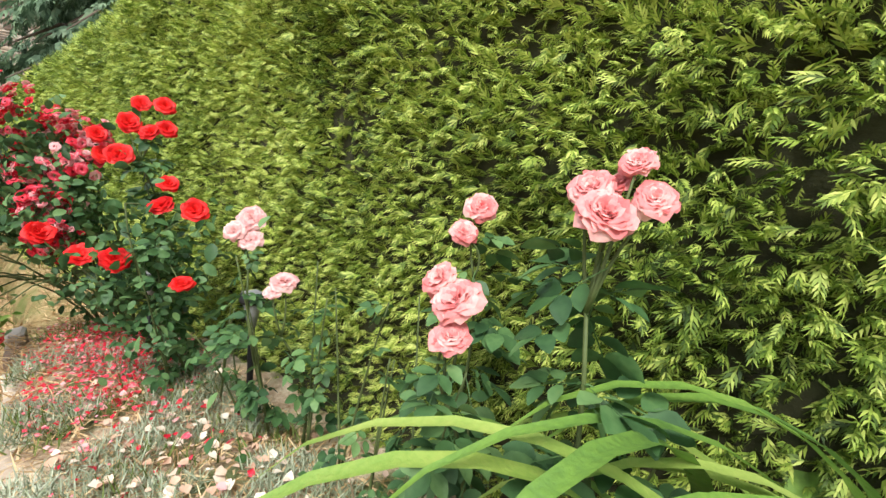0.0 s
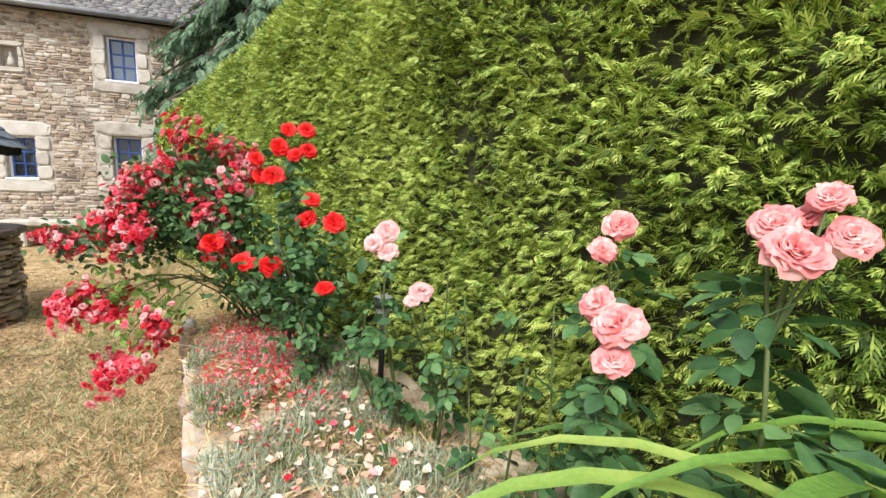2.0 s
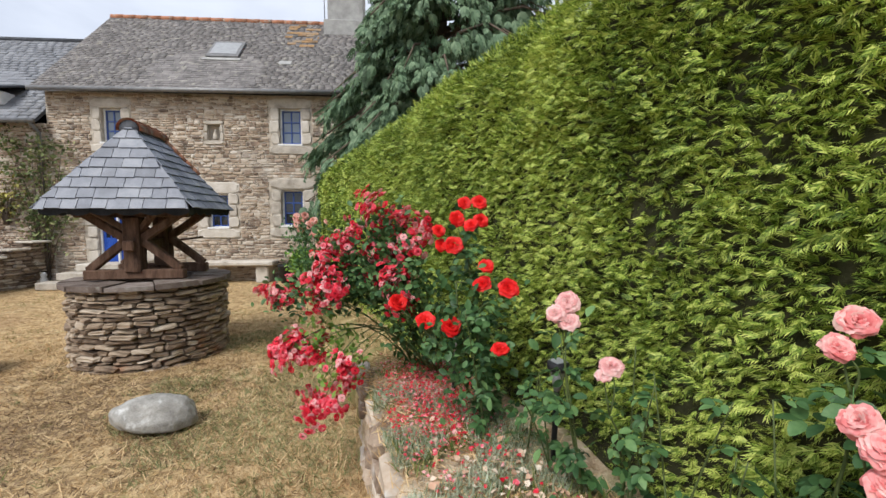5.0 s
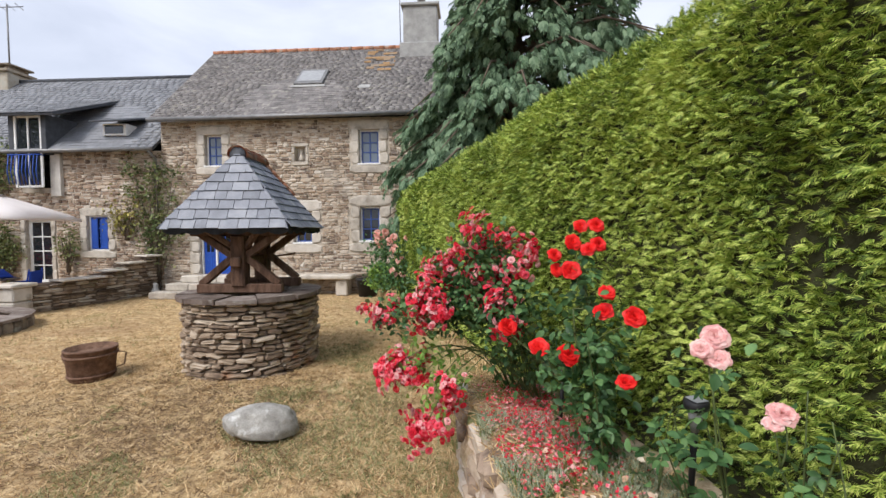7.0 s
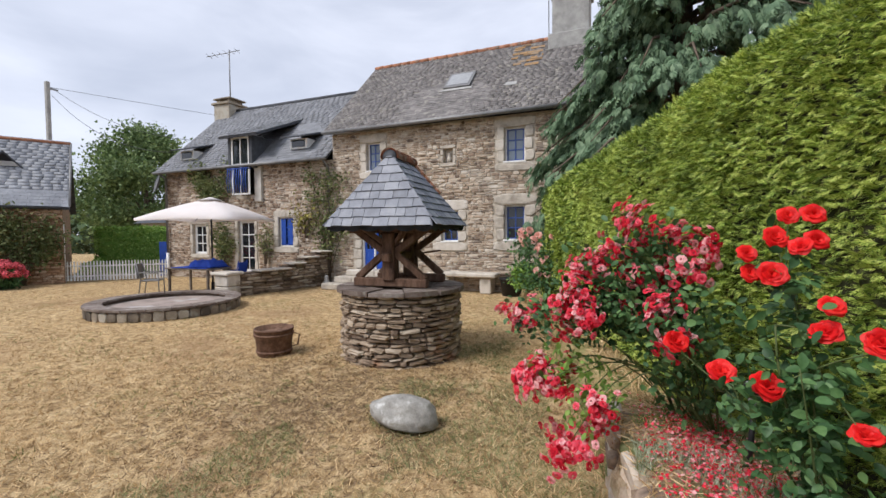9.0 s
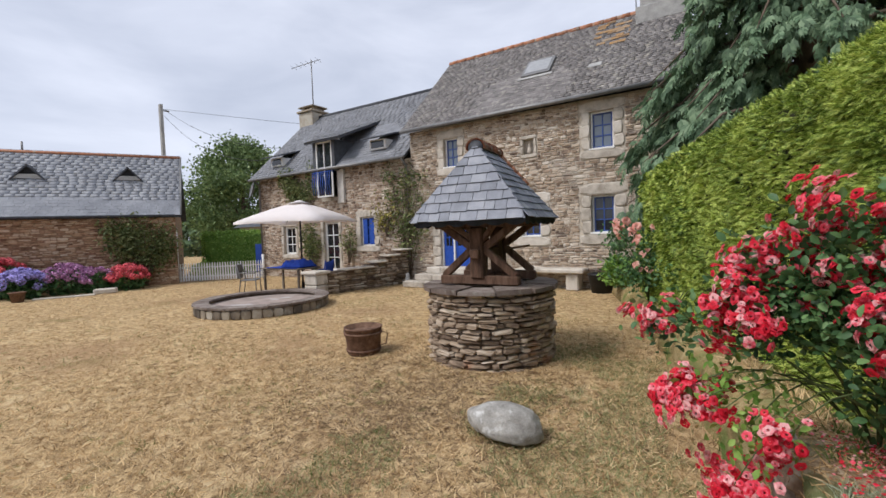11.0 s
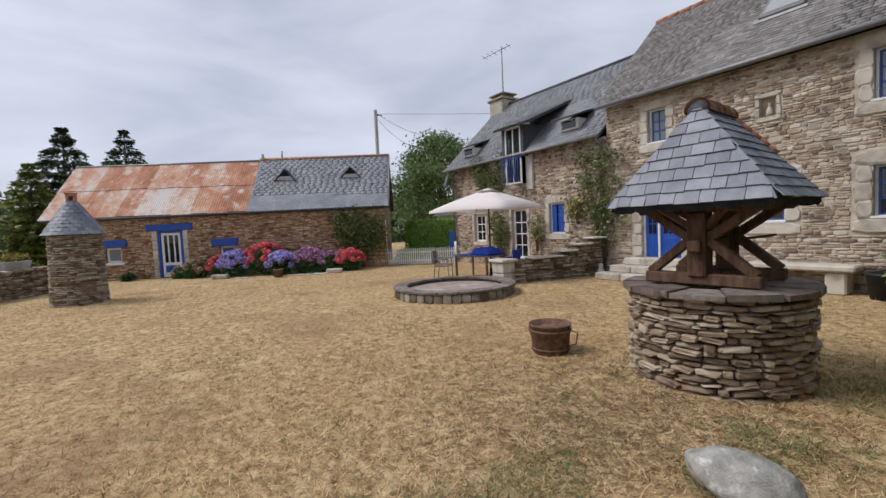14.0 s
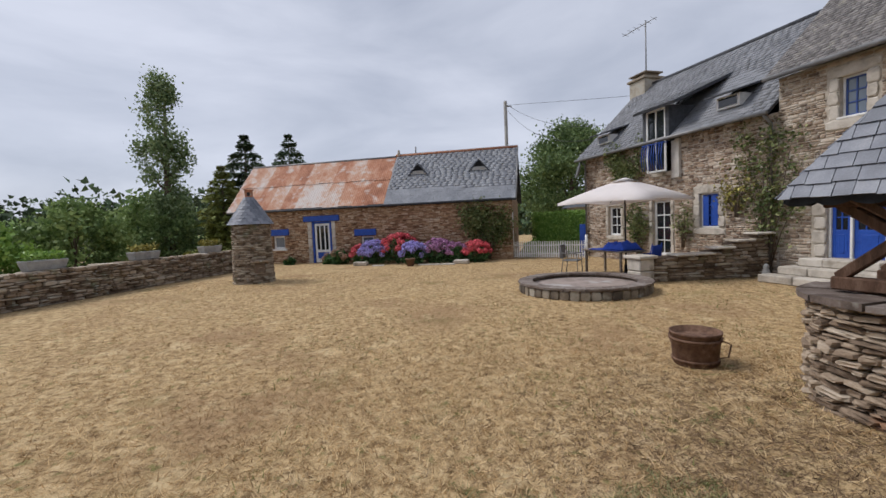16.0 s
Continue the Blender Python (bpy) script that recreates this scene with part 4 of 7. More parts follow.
# chimney at the gable
CH = box("chimney", 0.85, 1.95, 15.2, 16.1, 6.9, 8.95, M_lead, HOUSE, 0.02, "rendered grey chimney stack")
settle(CH, HOUSE_INV)
box("chimney_cap", 0.78, 2.02, 15.13, 16.17, 8.95, 9.05, M_lead, CH, 0.02)
box("chimney_base", 0.75, 2.03, 15.05, 16.25, 6.95, 7.75, M_lead, CH, 0.02)
lathe("cowl", [(0.09, 0), (0.09, 0.25), (0.13, 0.26), (0.13, 0.3), (0.02, 0.36)], M_zinc, CH, 14, at=(1.4, 15.65, 9.05))
tube_part("aerial", [(0.70, 15.6, 7.8), (0.68, 15.6, 9.6), (0.45, 15.6, 9.75)], 0.015, M_zinc, CH, 6)

# ---- lower wing ----
WING = thing("wing", "lower stone wing with blue-grey slate roof, dormer and blue shutters", "house", (-9.5, 15.6, 0))
WING_INV = Matrix.Translation((9.5, -15.6, 0))
WWIN = [(-7.86, -7.24, 1.2, 2.2, 0.22), (-9.72, -8.95, 0.3, 2.1, 0.16), (-12.0, -11.3, 0.9, 2.0, 0.16), (-9.6, -8.8, 3.0, 3.98, 0.14)]
stone_house(WING, WING_INV, -13.4, -5.61, 18.6, 3.98, 7.0, WWIN, M_wingstone, 240, (-8, 12.7, 2.2), True, False)
WROOF, WUP, WNRM = gable_roof(WING, WING_INV, -13.6, -5.62, 12.4, 18.9, 4.02, 7.05, M_slate_wing, 0.24, 0.15, 200, RNG, (-8, 13, 4.5), "blue-grey slate roof of the wing")
tube_part("ridge_tile", [(-13.6, 15.65, 7.06), (-5.62, 15.65, 7.06)], 0.08, M_slate_dark, WROOF, 10)
f = window("window", frame_of((-7.24, FY, 1.2), (-1, 0, 0), (0, -1, 0)), 0.62, 1.0, 2, 3, WING, M_blue, M_white, 0.08, "blue casement window in white frame")
settle(f, WING_INV)
for a in (-7.8, -7.5):
    box("shutter", a, a + 0.2, FY + 0.04, FY + 0.075, 1.26, 2.14, M_blue, f, 0.01)
f = window("window", frame_of((-8.95, FY, 0.3), (-1, 0, 0), (0, -1, 0)), 0.77, 1.8, 2, 4, WING, M_white, M_white, 0.1, "white glazed door")
settle(f, WING_INV)
f = window("window", frame_of((-11.3, FY, 0.9), (-1, 0, 0), (0, -1, 0)), 0.7, 1.1, 2, 3, WING, M_white, M_white, 0.1, "white window")
settle(f, WING_INV)
# tall dormer with a catslide roof and a blue balcony rail
D = box("dormer", -9.75, -9.6, 12.36, 14.2, 3.9, 4.98, M_slate_dark, WING, 0.01, "tall dormer window with sloping slate roof and blue rail")
settle(D, WING_INV)
box("dormer_cheek", -8.8, -8.65, 12.36, 14.2, 3.9, 4.98, M_slate_dark, D, 0.01)
box("dormer_jamb", -8.8, -8.5, 12.58, 12.69, 2.75, 3.95, M_render, D, 0.01, "pale rendered jamb beside the dormer window")
box("dormer_glass", -9.54, -8.86, 12.415, 12.425, 3.02, 4.9, M_glass, D, 0)
for x, w in ((-9.58, 0.035), (-9.2, 0.02), (-8.82, 0.035)):
    box("dormer_post", x - w, x + w, 12.37, 12.41, 2.98, 4.95, M_white, D, 0.006)
for z in (2.98, 4.9):
    box("dormer_bar", -9.52, -8.88, 12.375, 12.408, z, z + 0.06, M_white, D, 0.006)
box("dormer_roof", 0, 1.75, -0.03, 0.04, 0, 2.6, M_slate_dark, D, 0.01, m=frame_of((-8.2, 12.15, 4.92), (-1, 0, 0), Vector((0, -0.42, 1.0))))
dn, du = Vector((0, -0.42, 1.0)).normalized(), Vector((0, 1.0, 0.42)).normalized()
pieces("slate", slope_slates(Vector((-9.95, 12.15, 4.92)) + dn * 0.045, (1, 0, 0), du, dn, 1.75, 2.5, 0.24, 0.15, RNG), M_slate_wing, D, 0, "slate")
for k in range(9):
    x = -9.62 + 0.105 * k
    tube_part("rail_bar", [(x, 12.22, 3.05), (x, 12.17, 3.4), (x, 12.22, 3.85)], 0.012, M_blue, D, 6)
tube_part("hand_rail", [(-9.66, 12.4, 3.86), (-9.64, 12.22, 3.86), (-8.76, 12.22, 3.86), (-8.74, 12.4, 3.86)], 0.018, M_blue, D, 6)
for x in (-7.0, -12.3):
    SD = box("small_dormer", x - 0.35, x + 0.35, 12.75, 13.2, 4.45, 4.78, M_white, WING, 0.01, "low attic dormer with white window")
    settle(SD, WING_INV)
    box("pane", x - 0.27, x + 0.27, 12.735, 12.745, 4.5, 4.73, M_glass, SD, 0)
    box("lid_roof", -0.5, 0.5, 0, 0.05, -0.35, 1.1, M_slate_dark, SD, 0.01, m=frame_of((x, 12.8, 4.86), (1, 0, 0), Vector((0, -0.3, 1.0))))
WC = box("chimney", -13.75, -12.85, 15.2, 16.1, 6.3, 7.28, M_greystone, WING, 0.02, "squat stone chimney")
settle(WC, WING_INV)
box("chimney_cap", -13.83, -12.77, 15.12, 16.18, 7.28, 7.38, M_greystone, WC, 0.02)
for x in (-13.6, -13.0):
    box("chimney_post", x - 0.08, x + 0.08, 15.3, 16.0, 7.38, 7.52, M_greystone, WC, 0.01)
box("chimney_slab", -13.8, -12.8, 15.2, 16.1, 7.52, 7.58, M_greystone, WC, 0.01)
tube_part("aerial_mast", [(-13.2, 15.6, 7.3), (-13.2, 15.6, 9.75)], 0.025, M_zinc, WC, 6)
tube_part("aerial_boom", [(-14.1, 15.2, 9.45), (-12.8, 15.8, 9.75)], 0.015, M_zinc, WC, 6)
for k in range(6):
    q = k / 5
    x, y, z = -14.0 + 1.1 * q, 15.25 + 0.5 * q, 9.48 + 0.25 * q
    tube_part("aerial_rod", [(x - 0.1, y + 0.25, z), (x + 0.1, y - 0.25, z)], 0.008, M_zinc, WC, 5)
g = tube_part("gutter", [(-13.6, 12.33, 3.96), (-5.62, 12.33, 3.98)], 0.055, M_zinc, WING)
settle(g, WING_INV)
for x in (-5.72, -13.3):
    g = tube_part("downpipe", [(x, 12.33, 3.95), (x, 12.6, 3.75), (x, 12.6, 0.05)], 0.04, M_zinc, WING)
    settle(g, WING_INV)
dish = lathe("satellite_dish", [(0.02, 0.0), (0.2, 0.03), (0.33, 0.1), (0.34, 0.105), (0.2, 0.045), (0.01, 0.02)], M_zinc, WING, 24, "grey satellite dish")
dish.matrix_basis = pose(-13.3, 12.35, 3.55, 75, 0, -25)
settle(dish, WING_INV)

# ---- steps, terrace wall, bench ----
STEPS = thing("steps", "worn granite steps up to the front door", "steps", (-4.2, 12.2, 0))
for k, (w, d) in enumerate(((2.3, 1.15), (1.9, 0.8), (1.5, 0.45))):
    for i in range(3):
        a = -4.1 - w / 2 + w * i / 3
        s = box("step_block", a + 0.004, a + w / 3 - 0.004, FY - d, FY - (d - 0.38 if k < 2 else 0.03), 0.0 + 0.176 * k, 0.176 * (k + 1), M_granite, STEPS, 0.02)
        s.matrix_parent_inverse = Matrix.Translation((4.2, -12.2, 0))
TW = thing("terrace_wall", "dry-stone schist retaining wall with a granite end pillar", "wall")
A, B = Vector((-6.35, 9.6, 0)), Vector((-5.75, 12.55, 0))
tu = (B - A).normalized()
tn = Vector((tu.y, -tu.x, 0))
tm = frame_of(A, tu, tn)
TL = (B - A).length


def terrace_top(x):
    q = x / TL if (tm.to_3x3() @ Vector((1, 0, 0))).dot(tu) > 0 else -x / TL
    return 0.62 + 0.5 * max(0.0, (q - 0.45) / 0.55)


if (tm.to_3x3() @ Vector((1, 0, 0))).dot(tu) < 0:
    tm = frame_of(B, tu, tn)

    def terrace_top(x):
        return 0.62 + 0.5 * max(0.0, ((TL - x) / TL - 0.45) / 0.55)
bm = bmesh.new()
for k in range(10):
    a, b = TL * k / 10, TL * (k + 1) / 10
    add_box(bm, a, b, -0.4, 0, 0, terrace_top((a + b) / 2) - 0.02, 0, tm)
core = part("wall_core", bm, M_darkmortar, TW)
pieces("stone", [tm @ q for q in rubble(TL, 1.15, [], (0.05, 0.11), (0.15, 0.45), 0.05, RNG, terrace_top)], M_brownstone, core, 160)
for z in (0, 0.3):
    box("pillar_block", -6.75, -6.28, 9.2, 9.62, z, z + 0.29, M_granite, TW, 0.025)
box("pillar_cap", -6.82, -6.22, 9.14, 9.68, 0.59, 0.67, M_granite, TW, 0.02)
for k in range(5):
    q = 0.25 + 0.17 * k
    p = A + tu * TL * q
    box("coping_stone", -0.24, 0.24, -0.42, 0.05, 0, 0.05, M_granite, TW, 0.015, m=pose(p.x, p.y, 0, 0, 0, math.degrees(math.atan2(tu.y, tu.x))) @ Matrix.Translation((0, 0.2, 0.62 + 0.5 * max(0, (q - 0.45) / 0.55))))
BENCH = thing("stone_bench", "long granite slab bench on two rough blocks", "bench", (-0.9, 12.45, 0))
binv = Matrix.Translation((0.9, -12.45, 0))
for x in (-1.62, -0.42):
    settle(box("bench_leg", x - 0.16, x + 0.16, 12.2, 12.66, 0, 0.44, M_granite, BENCH, 0.03), binv)
settle(box("bench_slab", -1.9, -0.12, 12.12, 12.67, 0.44, 0.56, M_granite, BENCH, 0.03), binv)
tub = lathe("tub", [(0.24, 0), (0.30, 0.42), (0.32, 0.43), (0.32, 0.47), (0.28, 0.47), (0.26, 0.4)], M_black, None, 24, at=(0.3, 12.2, 0))
tagged(tub, "black plastic garden tub standing by the bench", "tub")

# ---- the well ----
WX, WY, WR = 0.2, 6.35, 0.78
WZ = lawn_z(WX, WY) - 0.03
WELL = thing("well", "round dry-stone well with oak posts and a hipped slate roof", "well", (WX, WY, WZ))
WCORE = lathe("well_wall", [(WR - 0.075, 0), (WR - 0.075, 0.86), (WR - 0.3, 0.86), (WR - 0.3, 0.3)], M_darkmortar, WELL, 40, smooth=False)
wst, z = [], 0.0
while z < 0.86:
    h = RNG.uniform(0.028, 0.07)
    a = RNG.uniform(0, 1)
    end = a + 2 * math.pi
    while a < end - 0.08:
        da = min(RNG.uniform(0.1, 0.4), end - a)
        w = 2 * WR * math.sin(da / 2)
        c = a + da / 2
        r = WR * math.cos(da / 2) - 0.05 + RNG.uniform(-0.03, 0.025)
        wst.append(pose(r * math.cos(c), r * math.sin(c), z + h / 2 + RNG.uniform(-0.006, 0.006), 0, RNG.uniform(-7, 7), math.degrees(c) - 90) @ Matrix.Diagonal((w * RNG.uniform(0.86, 1.0), 0.15, h * RNG.uniform(0.7, 0.98), 1)))
        a += da
    z += h
front = [q for q in wst if q.translation.y < 0.35]
back = [q for q in wst if q.translation.y >= 0.35]
pieces("stone", front + back, M_wellstone, WCORE, 300)
# rim of thick slate flags
for k in range(12):
    a0, a1 = 2 * math.pi * k / 12 + 0.012, 2 * math.pi * (k + 1) / 12 - 0.012
    bm = bmesh.new()
    pts = [(r * math.cos(a), r * math.sin(a)) for r, a in [(WR - 0.32, a0), (WR - 0.32, a1)]] + [((WR + 0.06 + RNG.uniform(-0.01, 0.025)) * math.cos(a), (WR + 0.06) * math.sin(a)) for a in (a1, (a0 + a1) / 2, a0)]
    zt = 0.912 + RNG.uniform(-0.012, 0.012)
    lo, hi = [bm.verts.new((x, y, 0.862)) for x, y in pts], [bm.verts.new((x, y, zt)) for x, y in pts]
    bm.faces.new(lo)
    bm.faces.new(hi[::-1])
    for i in range(5):
        bm.faces.new((lo[i], hi[i], hi[(i + 1) % 5], lo[(i + 1) % 5]))
    bmesh.ops.recalc_face_normals(bm, faces=bm.faces[:])
    part("rim_flag", bm, M_rimslab, WELL, "worn brown slate rim flag")
WRZ = 5.0
wrot = pose(0, 0, 0, 0, 0, WRZ)


def beam(name, a, b, w, material=M_wood, parent=WELL):
    a, b = wrot @ Vector(a), wrot @ Vector(b)
    d = b - a
    m = Matrix.Translation(a) @ d.to_track_quat("Z", "X").to_matrix().to_4x4()
    return box(name, -w / 2, w / 2, -w / 2, w / 2, 0, d.length, material, parent, w * 0.12, m=m)


EZ = 1.73  # eaves above the well's base
for y in (-0.34, 0.34):
    beam("sill_beam", (-0.5, y, 0.985), (0.5, y, 0.98), 0.11)
    beam("post", (0, y, 1.0), (0, y, 1.62), 0.17)
    beam("cross_beam", (-0.56, y, 1.66), (0.56, y, 1.66), 0.11)
    for s in (-1, 1):
        beam("foot_brace", (s * 0.46, y, 1.03), (s * 0.05, y, 1.38), 0.085)
        beam("head_brace", (s * 0.04, y, 1.34), (s * 0.46, y, 1.64), 0.085)
for s in (-1, 1):
    beam("wall_plate", (s * 0.52, -0.55, 1.74), (s * 0.52, 0.55, 1.74), 0.1)
    beam("knee_brace", (s * 0.02, -0.3, 1.42), (s * 0.3, -0.52, 1.68), 0.06)
beam("windlass", (0, -0.5, 1.30), (0, 0.55, 1.30), 0.11)
tube_part("crank", [wrot @ Vector(p) for p in ((0, 0.5, 1.3), (0, 0.62, 1.3), (0.3, 0.62, 1.34), (0.3, 0.78, 1.34))], 0.014, M_iron, WELL, 8)
# hipped roof with a short ridge
HS, RZ, RY = 0.69, 2.60, 0.30
bm = bmesh.new()
c = [bm.verts.new(wrot @ Vector(p)) for p in ((-HS, -HS, EZ), (HS, -HS, EZ), (HS, HS, EZ), (-HS, HS, EZ), (0, -RY, RZ), (0, RY, RZ))]
for q in ((0, 1, 4), (1, 2, 5, 4), (2, 3, 5), (3, 0, 4, 5)):
    bm.faces.new([c[k] for k in q])
bmesh.ops.solidify(bm, geom=bm.faces[:], thickness=0.03)
WROOFD = part("roof", bm, M_slate_dark, WELL, "blue slate hipped roof")


def well_slates(o, u, apex0, apex1):
    """Uneven slates cut to the hips over one face, from its lower corner o along u, narrowing to the ridge between the apexes."""
    o, a0, a1 = wrot @ Vector(o), wrot @ Vector(apex0), wrot @ Vector(apex1)
    u = wrot.to_3x3() @ Vector(u)
    W = 2 * HS
    foot = a0 - o
    up = foot - u * foot.dot(u)
    S = up.length
    n = u.cross(up).normalized()
    if n.z < 0:
        n = -n
    l0, l1 = foot.dot(u), (a1 - o).dot(u)

    uh = up.normalized()

    def ends(v):
        q = min(1.0, max(0.0, v / S))
        return l0 * q - 0.012, W + (l1 - W) * q + 0.012
    base, made, v, row = o + n * 0.008, [], -0.05, 0
    while v < S - 0.03:
        h = 0.118 * RNG.uniform(0.94, 1.06)
        v1 = min(S, v + h * 1.14)
        (a0, b0), (a1, b1) = ends(v), ends(v1)
        x = a0 - RNG.uniform(0.02, 0.12)
        while x < b0 - 0.02:
            w = RNG.uniform(0.12, 0.22)
            lo = (max(a0, x + 0.003), min(b0, x + w - 0.003))
            hi = (max(a1, x + 0.003), min(b1, x + w - 0.003))
            x += w
            if lo[1] - lo[0] < 0.02:
                continue
            if hi[1] < hi[0]:
                hi = ((a1, a1 + 0.004) if lo[0] < (a0 + b0) / 2 else (b1 - 0.004, b1))
            dv = RNG.uniform(-0.006, 0.006)
            lift = 0.018 + RNG.uniform(0, 0.006)
            cs = [base + u * lo[0] + uh * (v + dv) + n * lift, base + u * lo[1] + uh * (v + dv + RNG.uniform(-0.003, 0.003)) + n * lift, base + u * hi[1] + uh * v1 + n * 0.006, base + u * hi[0] + uh * v1 + n * 0.006]
            me = bpy.data.meshes.new("slate")
            me.from_pydata([tuple(c) for c in cs] + [tuple(c - n * 0.012) for c in cs], [], [(0, 1, 2, 3), (7, 6, 5, 4), (0, 4, 5, 1), (1, 5, 6, 2), (2, 6, 7, 3), (3, 7, 4, 0)])
            me.update()
            me.materials.append(M_slate)
            ob = new("slate", me)
            ob.parent = WROOFD
        v += h


well_slates((-HS, -HS, EZ), (1, 0, 0), (0, -RY, RZ), (0, -RY, RZ))
well_slates((HS, -HS, EZ), (0, 1, 0), (0, -RY, RZ), (0, RY, RZ))
well_slates((HS, HS, EZ), (-1, 0, 0), (0, RY, RZ), (0, RY, RZ))
well_slates((-HS, HS, EZ), (0, -1, 0), (0, RY, RZ), (0, -RY, RZ))
# scalloped boards under the eaves
for k in range(4):
    mk = wrot @ pose(0, 0, 0, 0, 0, 90 * k)
    bm = bmesh.new()
    N = 36
    top = [bm.verts.new((-HS + 2 * HS * i / N, -HS + 0.012, EZ + 0.0)) for i in range(N + 1)]
    low = [bm.verts.new((-HS + 2 * HS * i / N, -HS + 0.012, EZ - 0.075 - 0.03 * abs(math.sin(math.pi * 6 * i / N)))) for i in range(N + 1)]
    for i in range(N):
        bm.faces.new((top[i], low[i], low[i + 1], top[i + 1]))
    bmesh.ops.solidify(bm, geom=bm.faces[:], thickness=0.018)
    bmesh.ops.transform(bm, matrix=mk, verts=bm.verts[:])
    part("scalloped_board", bm, M_slate_dark, WELL, "dark scalloped eaves board")
for k in range(4):
    y = -RY - 0.06 + 0.18 * k
    bm = bmesh.new()
    arc = [math.radians(a) for a in range(-10, 191, 20)]
    r0 = [[bm.verts.new(wrot @ Vector((r * math.cos(a), yy, RZ - 0.04 + r * math.sin(a)))) for a in arc] for yy, r in ((y, 0.115), (y + 0.2, 0.105))]
    for i in range(len(arc) - 1):
        bm.faces.new((r0[0][i], r0[0][i + 1], r0[1][i + 1], r0[1][i]))
    bmesh.ops.solidify(bm, geom=bm.faces[:], thickness=0.022)
    part("ridge_tile", bm, M_terra, WROOFD, "round terracotta ridge tile")
lathe("ridge_plug", [(0.095, -0.01), (0.095, 0.01)], M_slate_dark, WROOFD, 20).matrix_basis = wrot @ pose(0, -RY - 0.03, RZ - 0.04, 90, 0, 0)
for k in range(5, 11):
    q = k / 11
    p = wrot @ Vector((HS * (1 - q), RY + (HS - RY) * (1 - q), EZ + (RZ - EZ) * q + 0.02))
    p2 = wrot @ Vector((HS * (1 - q - 0.1), RY + (HS - RY) * (1 - q - 0.1), EZ + (RZ - EZ) * (q + 0.1) + 0.03))
    tube_part("hip_tile", [p, p2], [0.04, 0.036], M_terra, WROOFD, 8)

# ---- loose things on the lawn ----
bm = bmesh.new()
bmesh.ops.create_icosphere(bm, subdivisions=5, radius=1.0)
for v in bm.verts:
    n0 = noise.noise(v.co * 1.3) * 0.15 + noise.noise(v.co * 3) * 0.05 + noise.noise(v.co * 12) * 0.008
    v.co = Vector((v.co.x * 0.31, v.co.y * 0.2, max(-0.06, v.co.z * (0.16 + 0.02 * v.co.x)))) * (1 + n0)
boulder = part("boulder", bm, M_boulder, smooth=True)
boulder.matrix_basis = pose(1.235, 4.45, 0.105 + lawn_z(1.235, 4.45), 0, 4, 8)
tagged(boulder, "smooth grey granite boulder lying on the dry lawn", "boulder")
BKT = thing("bucket", "rusty riveted iron bucket standing on the lawn", "bucket", (-1.41, 5.71, lawn_z(-1.41, 5.71)))
lathe("body", [(0.165, 0), (0.175, 0.02), (0.2, 0.32), (0.207, 0.325), (0.207, 0.345), (0.19, 0.345), (0.165, 0.04), (0.02, 0.04)], M_iron, BKT, 36)
for z in (0.06, 0.27):
    lathe("hoop", [(0.175 + z * 0.09, z - 0.014), (0.183 + z * 0.09, z - 0.012), (0.183 + z * 0.09, z + 0.012), (0.175 + z * 0.09, z + 0.014)], M_iron, BKT, 36)
tube_part("handle", [(0.21 * math.cos(a) , -0.21 * math.sin(a) * 0.75, 0.31 - 0.13 * math.sin(a)) for a in [math.pi * k / 14 for k in range(15)]], 0.008, M_iron, BKT, 6)
tube_part("lug", [(0.2, 0, 0.28), (0.27, 0.01, 0.25), (0.25, 0.01, 0.12), (0.19, 0, 0.1)], 0.007, M_iron, BKT, 6)
BKT.rotation_euler, BKT.scale = (0, 0, radians(25)), (1.24, 1.24, 1.06)

# ---- pond ----
PX, PY, PR = -6.2, 7.58, 1.4
POND = thing("pond", "round raised stone pond, dried out, with dark rim flags", "pond", (PX, PY, 0))
lathe("kerb", [(PR, 0), (PR, 0.24), (PR - 0.2, 0.24), (PR - 0.2, 0.1)], M_darkmortar, POND, 56, smooth=False)
lathe("basin_floor", [(PR - 0.19, 0.1), (PR - 0.19, 0.17), (0.01, 0.17)], M_basin, POND, 40, "brown dried-out basin floor", smooth=False)
pieces("kerb_block", [pose(PR * math.cos(a), PR * math.sin(a), 0.115, 0, 0, math.degrees(a) - 90) @ Matrix.Diagonal((2 * PR * math.sin(math.pi / 44) - 0.012, 0.07, 0.225, 1)) for a in [2 * math.pi * k / 44 for k in range(44)]],
       M_greystone, POND, 44)
for k in range(22):
    a0, a1 = 2 * math.pi * k / 22 + 0.006, 2 * math.pi * (k + 1) / 22 - 0.006
    bm = bmesh.new()
    pts = [((PR - 0.26) * math.cos(a0), (PR - 0.26) * math.sin(a0)), ((PR - 0.26) * math.cos(a1), (PR - 0.26) * math.sin(a1)), ((PR + 0.06) * math.cos(a1), (PR + 0.06) * math.sin(a1)), ((PR + 0.06) * math.cos(a0), (PR + 0.06) * math.sin(a0))]
    lo, hi = [bm.verts.new((x, y, 0.244)) for x, y in pts], [bm.verts.new((x, y, 0.295 + RNG.uniform(-0.004, 0.004))) for x, y in pts]
    bm.faces.new(lo[::-1])
    bm.faces.new(hi)
    for i in range(4):
        bm.faces.new((lo[i], lo[(i + 1) % 4], hi[(i + 1) % 4], hi[i]))
    part("rim_flag", bm, M_rimslab, POND)

POND.scale = (1, 1, 0.86)

